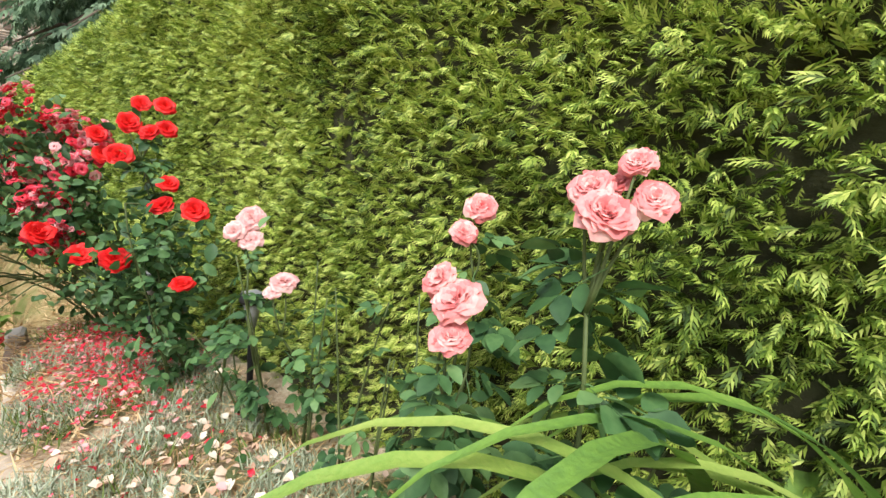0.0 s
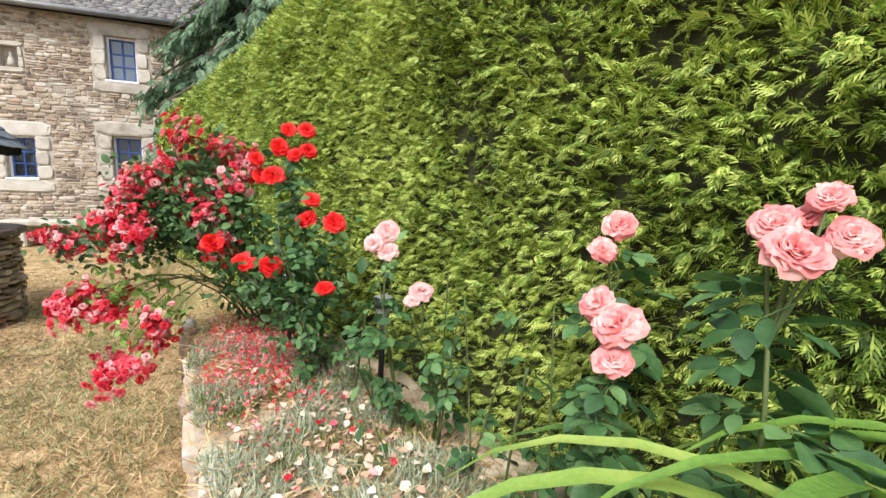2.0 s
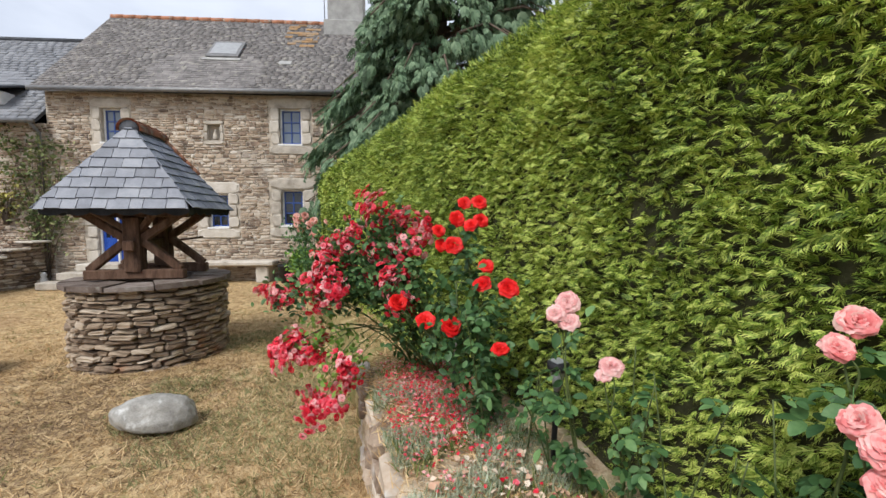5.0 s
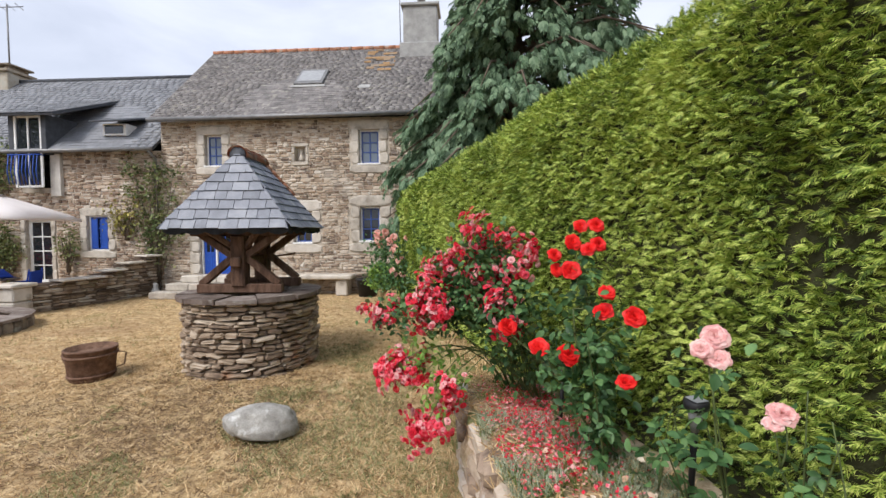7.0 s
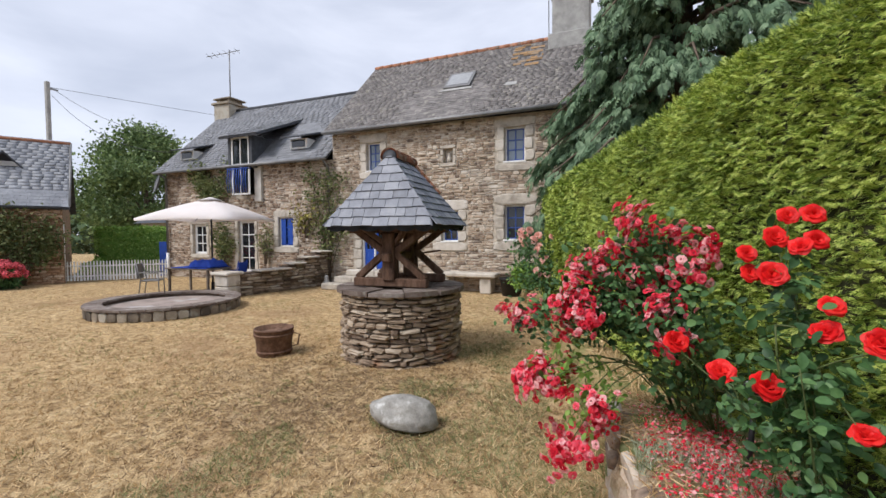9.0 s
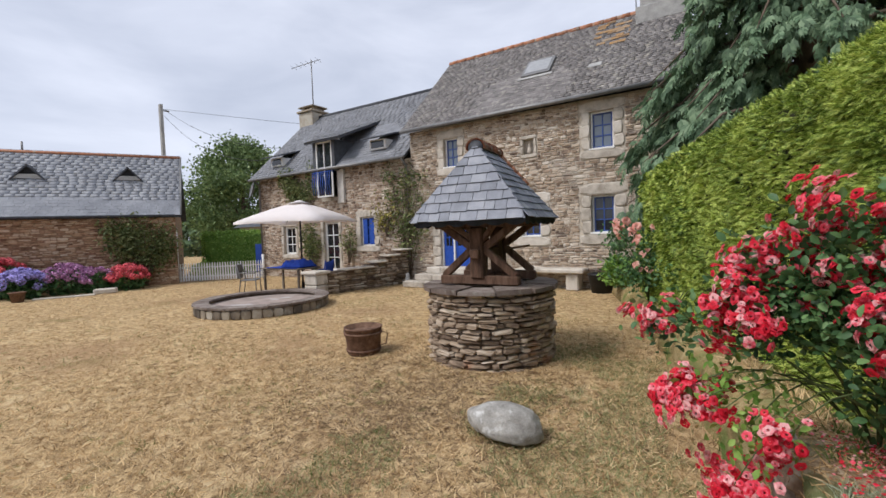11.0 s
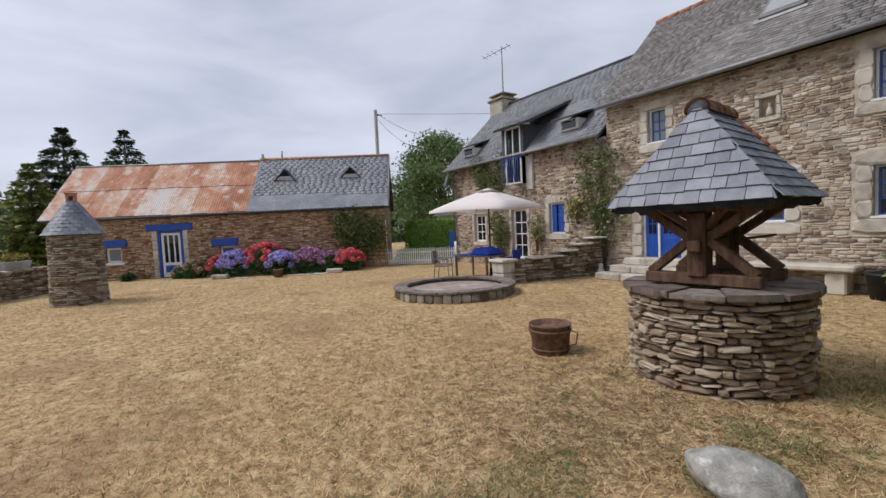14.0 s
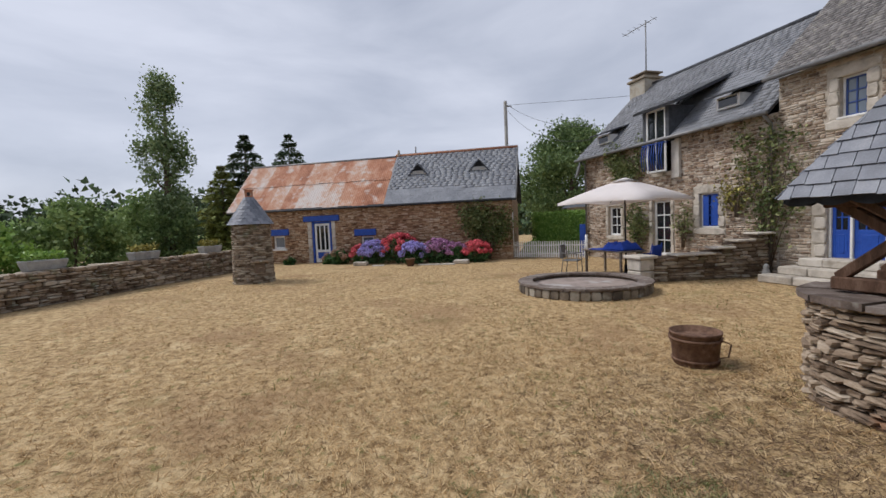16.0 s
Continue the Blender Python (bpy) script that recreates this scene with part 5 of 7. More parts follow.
# ---- umbrella, table, chairs ----
UX, UY = -7.7, 9.95
UMB = thing("parasol", "open cream canvas parasol on a dark pole", "parasol", (UX, UY, 0))
tube_part("pole", [(0, 0, 0.03), (0, 0, 2.6)], 0.025, M_black, UMB, 10)
lathe("base", [(0.25, 0), (0.25, 0.05), (0.05, 0.08), (0.04, 0.3)], M_black, UMB, 24)
bm = bmesh.new()
cr = 1.78
rim = []
for i in range(4):
    a = math.radians(45 + 90 * i + 20)
    rim.append((cr * math.cos(a), cr * math.sin(a)))
pan = []
for i in range(4):
    (ax, ay), (bx, by) = rim[i], rim[(i + 1) % 4]
    for k in range(6):
        q = k / 6
        pan.append((ax + (bx - ax) * q, ay + (by - ay) * q, 2.06 + 0.05 * math.sin(q * math.pi)))
rings = [[bm.verts.new((x * s, y * s, zz + (z - 2.06) * s)) for x, y, z in pan] for s, zz in ((1.0, 2.06), (0.7, 2.26), (0.4, 2.44), (0.13, 2.58))]
for r0, r1 in zip(rings, rings[1:]):
    for k in range(24):
        bm.faces.new((r0[k], r0[(k + 1) % 24], r1[(k + 1) % 24], r1[k]))
bm.faces.new(rings[-1])
low = [bm.verts.new((v.co.x * 1.002, v.co.y * 1.002, v.co.z - 0.07)) for v in rings[0]]
for k in range(24):
    bm.faces.new((low[k], low[(k + 1) % 24], rings[0][(k + 1) % 24], rings[0][k]))
part("canopy", bm, M_cloth, UMB, "cream canvas canopy", smooth=True)
for x, y in rim:
    tube_part("rib", [(0, 0, 2.52), (x * 0.98, y * 0.98, 2.05)], 0.008, M_black, UMB, 5)
bm = bmesh.new()
bmesh.ops.create_cone(bm, cap_ends=True, segments=16, radius1=0.36, radius2=0.04, depth=0.1)
bmesh.ops.translate(bm, verts=bm.verts[:], vec=(0, 0, 2.62))
part("vent", bm, M_cloth, UMB, smooth=True)
TBL = thing("garden_table", "grey garden table under the parasol", "table", (-8.0, 9.75, 0))
box("tabletop", -0.85, 0.85, -0.4, 0.4, 0.68, 0.72, M_greywood, TBL, 0.012)
for x in (-0.75, 0.75):
    for y in (-0.32, 0.32):
        box("leg", x - 0.03, x + 0.03, y - 0.03, y + 0.03, 0, 0.68, M_greywood, TBL, 0.008)
bm = bmesh.new()
bmesh.ops.create_grid(bm, x_segments=26, y_segments=14, size=1.0)
for v in bm.verts:
    x, y = v.co.x, v.co.y
    fold = noise.noise(Vector((x * 2.5, y * 2.5, 4))) * 0.09 + noise.noise(Vector((x * 6, y * 6, 9))) * 0.03
    edge = max(abs(x), abs(y)) ** 6
    v.co = Vector((x * 0.42, y * 0.3, (0.17 + fold) * (1 - edge) + 0.012))
bmesh.ops.solidify(bm, geom=bm.faces[:], thickness=0.008)
COVER = part("folded_cover", bm, M_bluecloth, None, smooth=True)
COVER.matrix_basis = pose(-7.62, 9.75, 0.745)
tagged(COVER, "crumpled blue cover heaped on the garden table", "cover")
TC = box("tablecloth", -0.55, 0.75, -0.415, 0.41, 0.724, 0.735, M_bluecloth, None, 0.003)
TC.matrix_basis = pose(-8.0, 9.75, 0)
tagged(TC, "blue cloth lying on the garden table", "tablecloth")


def garden_chair(at, rz, material, seat_mat):
    ch = thing("garden_chair", "garden armchair with slim frame", "chair", at, "chairs round the garden table")
    box("seat", -0.23, 0.23, -0.22, 0.22, 0.40, 0.44, seat_mat, ch, 0.015)
    box("backrest", -0.23, 0.23, 0.2, 0.235, 0.5, 0.9, seat_mat, ch, 0.015, m=pose(0, 0, 0, -6, 0, 0))
    for x in (-0.23, 0.23):
        tube_part("leg", [(x, -0.22, 0), (x, -0.2, 0.62)], 0.014, material, ch, 6)
        tube_part("leg", [(x, 0.26, 0), (x, 0.2, 0.45), (x, 0.3, 0.92)], 0.014, material, ch, 6)
        tube_part("armrest", [(x, -0.22, 0.62), (x, 0.24, 0.64)], 0.016, material, ch, 6)
    ch.rotation_euler = (0, 0, radians(rz))
    return ch


garden_chair((-8.75, 8.95, 0), 130, M_zinc, M_zinc)
garden_chair((-7.0, 10.0, 0), -70, M_bluecloth, M_bluecloth)

# ---- gate and picket fence ----
FEN = thing("picket_fence", "low white picket fence closing the yard", "fence", (-14.0, 11.2, 0))
fa, fb = Vector((-14.8, 9.95, 0)), Vector((-12.6, 12.1, 0))
fu = fb - fa
for k in range(34):
    p = fa + fu * (k / 33) - Vector((-14.0, 11.2, 0))
    bm = bmesh.new()
    add_box(bm, -0.028, 0.028, -0.011, 0.011, 0.04, 0.72, 0)
    for v in bm.verts:
        if v.co.z > 0.5 and abs(v.co.x) > 0.01:
            v.co.x *= 0.55
    bmesh.ops.transform(bm, matrix=pose(p.x, p.y, 0, 0, 0, math.degrees(math.atan2(fu.y, fu.x))), verts=bm.verts[:])
    part("picket", bm, M_white, FEN)
for z in (0.2, 0.55):
    p0, p1 = fa - Vector((-14.0, 11.2, 0)), fb - Vector((-14.0, 11.2, 0))
    tube_part("rail", [p0 + Vector((0.02, 0.04, z)), p1 + Vector((0.02, 0.04, z))], 0.03, M_white, FEN, 4)
for p in (fa, fb):
    tube_part("post", [p - Vector((-14.0, 11.2, 0)), p - Vector((-14.0, 11.2, 0)) + Vector((0, 0, 0.95 if p is fb else 2.1))], 0.05, M_white, FEN, 8)
GATE = box("garden_door", -0.38, 0.38, -0.03, 0.03, 0.03, 1.35, M_blue, None, 0.01)
GATE.matrix_basis = pose(-13.35, 12.75, 0, 0, 0, 42)
tagged(GATE, "blue painted plank door behind the fence", "door")

# ---- barn ----
# built in its own frame: front wall in the plane x = 0, its corner by the fence at y = 0
BARN_POSE = Matrix(((0.872, 0.49, 0, -14.7), (-0.49, 0.872, 0, 9.75), (0, 0, 1, 0), (0, 0, 0, 1)))
BARN = thing("barn", "long low brown stone barn, half rusty sheet roof, half slate", "barn")
BARN.matrix_basis = BARN_POSE
by0, by1, BE = -13.6, 0.15, 2.58
bmx = frame_of((0, by1, 0), (0, -1, 0), (1, 0, 0))
if (bmx.to_3x3() @ Vector((1, 0, 0))).y > 0:
    bmx = frame_of((0, by0, 0), (0, 1, 0), (1, 0, 0))
bflip = (bmx.to_3x3() @ Vector((1, 0, 0))).y < 0
# openings along the wall: y0, y1, z0, z1
BW = [(-9.27, -8.27, 0.0, 1.95), (-11.38, -10.76, 0.72, 1.34), (-6.8, -6.17, 0.5, 1.2)]
bh = [((by1 - b, by1 - a) if bflip else (a - by0, b - by0)) + (c, d) for a, b, c, d in BW]
bm = bmesh.new()
slab_with_holes(bm, by1 - by0, BE, 0.45, bh, bmx)
add_box(bm, -4.4, -3.95, by0, by1, 0, BE)
for y in (by0, by1 - 0.45):
    vs = [bm.verts.new((x, yy, z)) for yy in (y + 0.003, y + 0.447) for x, z in ((-0.45, 0), (-3.95, 0), (-3.95, BE), (-2.2, 4.85), (-0.45, BE))]
    bm.faces.new(vs[:5])
    bm.faces.new(vs[5:][::-1])
    for k in range(5):
        bm.faces.new((vs[k], vs[(k + 1) % 5], vs[5 + (k + 1) % 5], vs[5 + k]))
bmesh.ops.recalc_face_normals(bm, faces=bm.faces[:])
bwall = part("wall", bm, M_redjoint, BARN)
pieces("stone", [bmx @ q for q in rubble(by1 - by0, BE - 0.02, bh, (0.04, 0.1), (0.1, 0.34), 0.02, RNG)], M_redstone, bwall, 260, centre=(0, -6, 1.3))
for a, b, z, h in ((-9.68, -7.84, 1.96, 0.27), (-11.66, -10.5, 1.36, 0.3), (-7.1, -6.04, 1.22, 0.3)):
    box("lintel", -0.12, 0.09, a, b, z, z + h, M_blue, BARN, 0.015, "blue painted timber lintel")
for a, b in ((-9.5, -9.28), (-8.26, -8.06)):
    for k in range(5):
        box("jamb_block", -0.1, 0.035, a + 0.004, b - 0.004, 0.395 * k, 0.395 * (k + 1) - 0.012, M_granite, BARN, 0.015)
BD = box("door", -0.12, 0.02, -9.27, -9.17, 0, 1.95, M_blue, BARN, 0.01, "white glazed door in a blue frame")
box("door_frame", -0.12, 0.02, -8.37, -8.27, 0, 1.95, M_blue, BD, 0.01)
box("door_frame", -0.12, 0.02, -9.17, -8.37, 1.87, 1.95, M_blue, BD, 0.01)
for a, b, c, d in ((-9.16, -9.06, 0.02, 1.86), (-8.48, -8.38, 0.02, 1.86), (-9.06, -8.48, 0.02, 0.2), (-9.06, -8.48, 0.5, 0.62), (-9.06, -8.48, 1.76, 1.86), (-8.92, -8.86, 0.62, 1.76), (-8.68, -8.62, 0.62, 1.76)):
    box("door_stile", -0.08, -0.03, a, b, c, d, M_white, BD, 0.008)
box("door_panel", -0.075, -0.045, -9.06, -8.48, 0.2, 0.5, M_blue, BD, 0.006)
box("pane", -0.065, -0.058, -9.06, -8.48, 0.62, 1.76, M_glass, BD, 0)
for a, b, c, d in BW[1:]:
    wm = frame_of((0, a, c), (0, 1, 0), (1, 0, 0))
    if (wm.to_3x3() @ Vector((1, 0, 0))).y < 0:
        wm = frame_of((0, b, c), (0, 1, 0), (1, 0, 0))
    window("window", wm, b - a, d - c, 1, 1, BARN, M_white, M_white, 0.1, "small white window", M_skytint)
    box("window_sill", -0.05, 0.12, a - 0.12, b + 0.12, c - 0.09, c, M_white, BARN, 0.01)
for y0, y1, nm, top in ((by0 - 0.2, -5.62, "sheet_roof", 5.0), (-5.6, by1 + 0.2, "slate_roof", 5.06)):
    bup, bo = Vector((-2.32, 0, top - BE)), Vector((0.14, 0, BE))
    bnr = Vector((top - BE, 0, 2.32)).normalized()
    bm = bmesh.new()
    for x in (bo.x, -4.5):
        p = [(x, y0, BE), (x, y1, BE), (-2.18, y1, top), (-2.18, y0, top)]
        vs = [bm.verts.new(q) for q in p] + [bm.verts.new((q[0], q[1], q[2] - 0.09)) for q in p]
        for q in ((0, 1, 2, 3), (4, 5, 6, 7), (0, 1, 5, 4), (1, 2, 6, 5), (3, 0, 4, 7)):
            bm.faces.new([vs[k] for k in q])
    bmesh.ops.recalc_face_normals(bm, faces=bm.faces[:])
    rf = part(nm, bm, M_slate_dark, BARN)
    if nm == "slate_roof":
        pieces("slate", slope_slates(Vector((bo.x, y0, BE)), (0, 1, 0), bup, bnr, y1 - y0, bup.length, 0.28, 0.16, RNG, 0.005), M_slate_pale, rf, 120, "slate")
        tube_part("ridge", [(-2.18, y0 - 0.05, top + 0.02), (-2.18, y1, top + 0.02)], 0.06, M_terra, rf, 8)
        lathe("finial", [(0.09, 0), (0.07, 0.16), (0.05, 0.2), (0.06, 0.26), (0.02, 0.3)], M_granite, rf, 10, at=(-2.18, y0 + 0.1, top))
        tube_part("vent_pipe", [(-2.3, y0 + 0.95, top - 0.1), (-2.3, y0 + 0.95, top + 0.42)], 0.035, M_zinc, rf, 8)
        tube_part("verge", [(bo.x, y1, BE + 0.03), (-2.18, y1, top + 0.03)], 0.035, M_zinc, rf, 6)
    else:
        # corrugated sheets in two tiers
        for tier in range(2):
            for k in range(11):
                a, b = y0 + (y1 - y0) * k / 11, y0 + (y1 - y0) * (k + 1) / 11 + 0.04
                n = 33
                v, f = [], []
                sk = RNG.uniform(-0.012, 0.012)
                for i in range(n):
                    yy = a + (b - a) * i / (n - 1)
                    for q in (0, 1):
                        u = tier * 0.5 + q * 0.51 + sk * (1 - q)
                        p = bo + bup * min(1.0, u) + bnr * (0.03 + 0.011 * math.sin(i * math.pi / 2) + (0.02 if tier and not q else 0) + 0.006 * (k % 2))
                        v.append((p.x, yy, p.z))
                for i in range(n - 1):
                    f.append((2 * i, 2 * i + 2, 2 * i + 3, 2 * i + 1))
                mesh_np("roof_sheet", v, f, M_rust, rf)
        tube_part("ridge", [(-2.18, y0, top + 0.03), (-2.18, y1, top + 0.03)], 0.06, M_zinc, rf, 8)
for y in (-4.25, -1.36):
    # small gabled roof light: slate cheeks, dark front, white sill pane
    z0 = 3.98
    xf = 0.14 - 2.32 * (z0 - BE) / (5.06 - BE)
    xb = 0.14 - 2.32 * (z0 + 0.52 - BE) / (5.06 - BE)
    bm = bmesh.new()
    vs = [bm.verts.new(q) for q in ((xf + 0.08, y - 0.5, z0 - 0.04), (xf + 0.08, y + 0.5, z0 - 0.04), (xf + 0.08, y, z0 + 0.52), (xb - 0.1, y, z0 + 0.52))]
    bm.faces.new([vs[k] for k in (0, 2, 3)])
    bm.faces.new([vs[k] for k in (1, 3, 2)])
    bmesh.ops.recalc_face_normals(bm, faces=bm.faces[:])
    bmesh.ops.solidify(bm, geom=bm.faces[:], thickness=0.05)
    dm = part("roof_vent", bm, M_slate_dark, BARN, "triangular slate roof light")
    for nm2, w0, w1, za, zb, xo, mt in (("vent_front", 0.42, 0.04, 0.0, 0.42, 0.02, M_black), ("vent_pane", 0.4, 0.24, 0.01, 0.17, 0.045, M_white)):
        bm = bmesh.new()
        bm.faces.new([bm.verts.new((xf + xo, y + yy, z0 + zz)) for yy, zz in ((-w0, za), (w0, za), (w1, zb), (-w1, zb))])
        bmesh.ops.solidify(bm, geom=bm.faces[:], thickness=0.015)
        part(nm2, bm, mt, dm)
tube_part("gutter", [(0.2, by0, BE - 0.04), (0.2, by1, BE - 0.02)], 0.045, M_slate_dark, BARN)

# ---- round bread-oven turret and boundary wall ----
OX, OY = -12.75, -0.15
OV = thing("stone_turret", "round brown stone turret with conical slate cap and clay pot", "turret", (OX, OY, 0))
oc = lathe("turret_wall", [(0.55, 0), (0.5, 1.84), (0.3, 1.88)], M_darkmortar, OV, 32, smooth=False)
ost, z = [], 0.0
while z < 1.84:
    h = RNG.uniform(0.03, 0.075)
    a = RNG.uniform(0, 1)
    end = a + 2 * math.pi
    rr = 0.62 - 0.06 * z / 1.84
    while a < end - 0.1:
        da = min(RNG.uniform(0.18, 0.55), end - a)
        cc = a + da / 2
        r = rr * math.cos(da / 2) - 0.03 + RNG.uniform(-0.012, 0.014)
        ost.append(pose(r * math.cos(cc), r * math.sin(cc), z + h / 2, 0, RNG.uniform(-4, 4), math.degrees(cc) - 90) @ Matrix.Diagonal((2 * rr * math.sin(da / 2), 0.11, h * 0.9, 1)))
        a += da
    z += h
pieces("stone", ost, M_brownstone, oc, 260)
bm = bmesh.new()
bmesh.ops.create_cone(bm, cap_ends=True, segments=28, radius1=0.64, radius2=0.1, depth=0.88)
bmesh.ops.translate(bm, verts=bm.verts[:], vec=(0, 0, 2.3))
cap = part("conical_roof", bm, M_slate_dark, OV)
cs = []
for r in range(9):
    q = r / 9
    rad, z = 0.68 - 0.56 * q, 1.88 + 0.86 * q
    n = max(6, round(2 * math.pi * rad / 0.16))
    for k in range(n):
        a = 2 * math.pi * (k + 0.5 * (r % 2)) / n
        out = Vector((math.cos(a), math.sin(a), 0.65)).normalized()
        u = Vector((-math.sin(a), math.cos(a), 0))
        cs += slope_slates(Vector((rad * math.cos(a), rad * math.sin(a), z - 0.03)) - u * 0.1 * 0.97, u, out.cross(u) * (1 if out.cross(u).z > 0 else -1), out, 2 * math.pi * rad / n, 0.1, 2 * math.pi * rad / n * 1.2, 0.115, RNG)
pieces("slate", cs, M_slate, cap, 200, "slate")
box("clay_pot", -0.11, 0.11, -0.11, 0.11, 2.7, 2.94, M_terra, OV, 0.015, "square orange brick chimney pot")
box("pot_mouth", -0.115, 0.115, -0.045, 0.045, 2.76, 2.88, M_black, OV, 0.004)
box("pot_rim", -0.135, 0.135, -0.135, 0.135, 2.94, 2.97, M_terra, OV, 0.01)
box("oven_mouth", 0.42, 0.63, -0.16, 0.16, 0.34, 0.66, M_darkmortar, OV, 0.02, m=pose(0, 0, 0, 0, 0, 25))
box("oven_ledge", 0.48, 0.72, -0.26, 0.26, 0.66, 0.74, M_brownstone, OV, 0.02, m=pose(0, 0, 0, 0, 0, 25))
BWL = thing("boundary_wall", "low dry-stone boundary wall of the yard", "wall", kind="structure")
wa, wb = Vector((-18.2, -0.9, 0)), Vector((-7.4, -6.6, 0))
wu = (wb - wa).normalized()
wnn = Vector((-wu.y, wu.x, 0))
wm = frame_of(wa, wu, wnn)
if (wm.to_3x3() @ Vector((1, 0, 0))).dot(wu) < 0:
    wm = frame_of(wb, wu, wnn)
WLn = (wb - wa).length
core = box("wall_core", 0, WLn, -0.45, 0, 0, 0.8, M_darkmortar, BWL, 0.0, m=wm)
pieces("stone", [wm @ q for q in rubble(WLn, 0.82, [], (0.05, 0.13), (0.14, 0.42), 0.06, RNG)], M_brownstone, core, 300, centre=(-12, -3.5, 0.4))
pieces("coping_stone", [wm @ pose(WLn * (k + 0.5) / 34, -0.2, 0.84 + RNG.uniform(-0.015, 0.02), 0, RNG.uniform(-3, 3), RNG.uniform(-6, 6)) @ Matrix.Diagonal((WLn / 34 * RNG.uniform(0.7, 1.0), 0.55, 0.09 * RNG.uniform(0.6, 1.3), 1)) for k in range(34)], M_brownstone, core, 34)


def planter(at, rz, flower):
    pl = thing("trough_planter", "long concrete planter with straggling greenery on the wall", "planter", at, "planters on the boundary wall")
    bm = bmesh.new()
    add_box(bm, -0.5, 0.5, -0.17, 0.17, 0, 0.26, 0.02)
    for v in bm.verts:
        if v.co.z < 0.1:
            v.co.x *= 0.88
            v.co.y *= 0.8
    part("trough", bm, M_lead, pl)
    n = 260
    pos = np.stack([rg.uniform(-0.45, 0.45, n), rg.uniform(-0.15, 0.15, n), rg.uniform(0.25, 0.45, n)], axis=1)
    v, f = scatter(*LEAF, pos, basis(rg.normal(0, 1, (n, 3)) + (0, 0, 0.7), 1, rg), rg.uniform(0.06, 0.13, n))
    mesh_np("leaves", v, f, flower, pl, kind="stuff")
    pl.rotation_euler = (0, 0, radians(rz))


wrz = math.degrees(math.atan2(wu.y, wu.x))
for q, mt in ((0.18, M_ochre), (0.42, M_ochre), (0.66, M_leaf2)):
    p = wa + wu * WLn * q - wnn * 0.25
    planter((p.x, p.y, 0.885), wrz, mt)

# ---- flowers ----
def bloom_mesh(name, rng, rings, material, cup=0.5, res=5, ruffle=0.05, hearted=False):
    """A rose bloom, one unit in radius: rings of cupped, curled, wavy petals round a tight heart."""
    v, f, m = ([(0.0, 0.0, -0.4)] if hearted else []), [], res - 1
    for count, rad, tilt, size in rings:
        off = rng.uniform(0, 6.28)
        for k in range(count):
            a = off + 2 * math.pi * k / count + rng.uniform(-0.2, 0.2)
            tl = tilt + rng.uniform(-0.14, 0.14)
            sz = size * rng.uniform(0.85, 1.12)
            roll = rng.uniform(0.5, 1.0)
            i0 = len(v)
            for r in range(res):
                for c in range(res):
                    q, w = r / m, (c / m - 0.5) * 2
                    wid = sz * 0.7 * (0.3 + 0.95 * math.sin(min(1, q * 0.75 + 0.15) * math.pi * 0.6)) * (1 - 0.45 * q ** 4) * w
                    ln = sz * q * (1 - 0.3 * w * w * q)
                    bend = tl + 0.5 * (1 - q) * math.cos(tl) - 0.75 * roll * max(0.0, q - 0.6)
                    x = rad + ln * math.cos(bend)
                    z = ln * math.sin(bend) + cup * 0.3 * w * w * sz * (1 - 0.5 * q) + ruffle * sz * q * q * math.sin(w * 4.5 + a * 9)
                    v.append((x * math.cos(a) - wid * math.sin(a), x * math.sin(a) + wid * math.cos(a), z - 0.35))
            if hearted:
                f += [(0, i0 + c, i0 + c + 1, i0 + c + 1 + res) for c in range(m)]
            for r in range(1 if hearted else 0, m):
                for c in range(m):
                    i = i0 + r * res + c
                    f.append((i, i + 1, i + res + 1, i + res))
    me = bpy.data.meshes.new(name)
    me.from_pydata(v, [], f)
    me.update()
    me.shade_smooth()
    me.materials.append(material)
    return me


FULL = ((7, 0.18, 0.05, 0.8), (8, 0.2, 0.4, 0.7), (8, 0.2, 0.75, 0.6), (8, 0.18, 1.0, 0.54), (7, 0.14, 1.18, 0.5), (7, 0.1, 1.3, 0.46), (6, 0.06, 1.38, 0.43), (5, 0.02, 1.45, 0.4))
LOOSE = ((6, 0.22, 0.45, 0.72), (7, 0.24, 0.8, 0.74), (7, 0.2, 1.02, 0.72), (6, 0.14, 1.2, 0.68), (6, 0.08, 1.34, 0.64), (5, 0.03, 1.45, 0.6))
SMALL = ((5, 0.05, 0.25, 0.95), (4, 0.03, 0.85, 0.75))
PINKS = [bloom_mesh("bloom", RNG, FULL, M_pink, 0.6, 5, 0.12) for _ in range(3)]
PALES = [bloom_mesh("bloom", RNG, FULL, M_pale, 0.6, 5, 0.12) for _ in range(2)]
REDS = [bloom_mesh("bloom", RNG, LOOSE, M_red) for _ in range(3)]
PEACHES = [bloom_mesh("bloom", RNG, LOOSE, M_peach) for _ in range(2)]

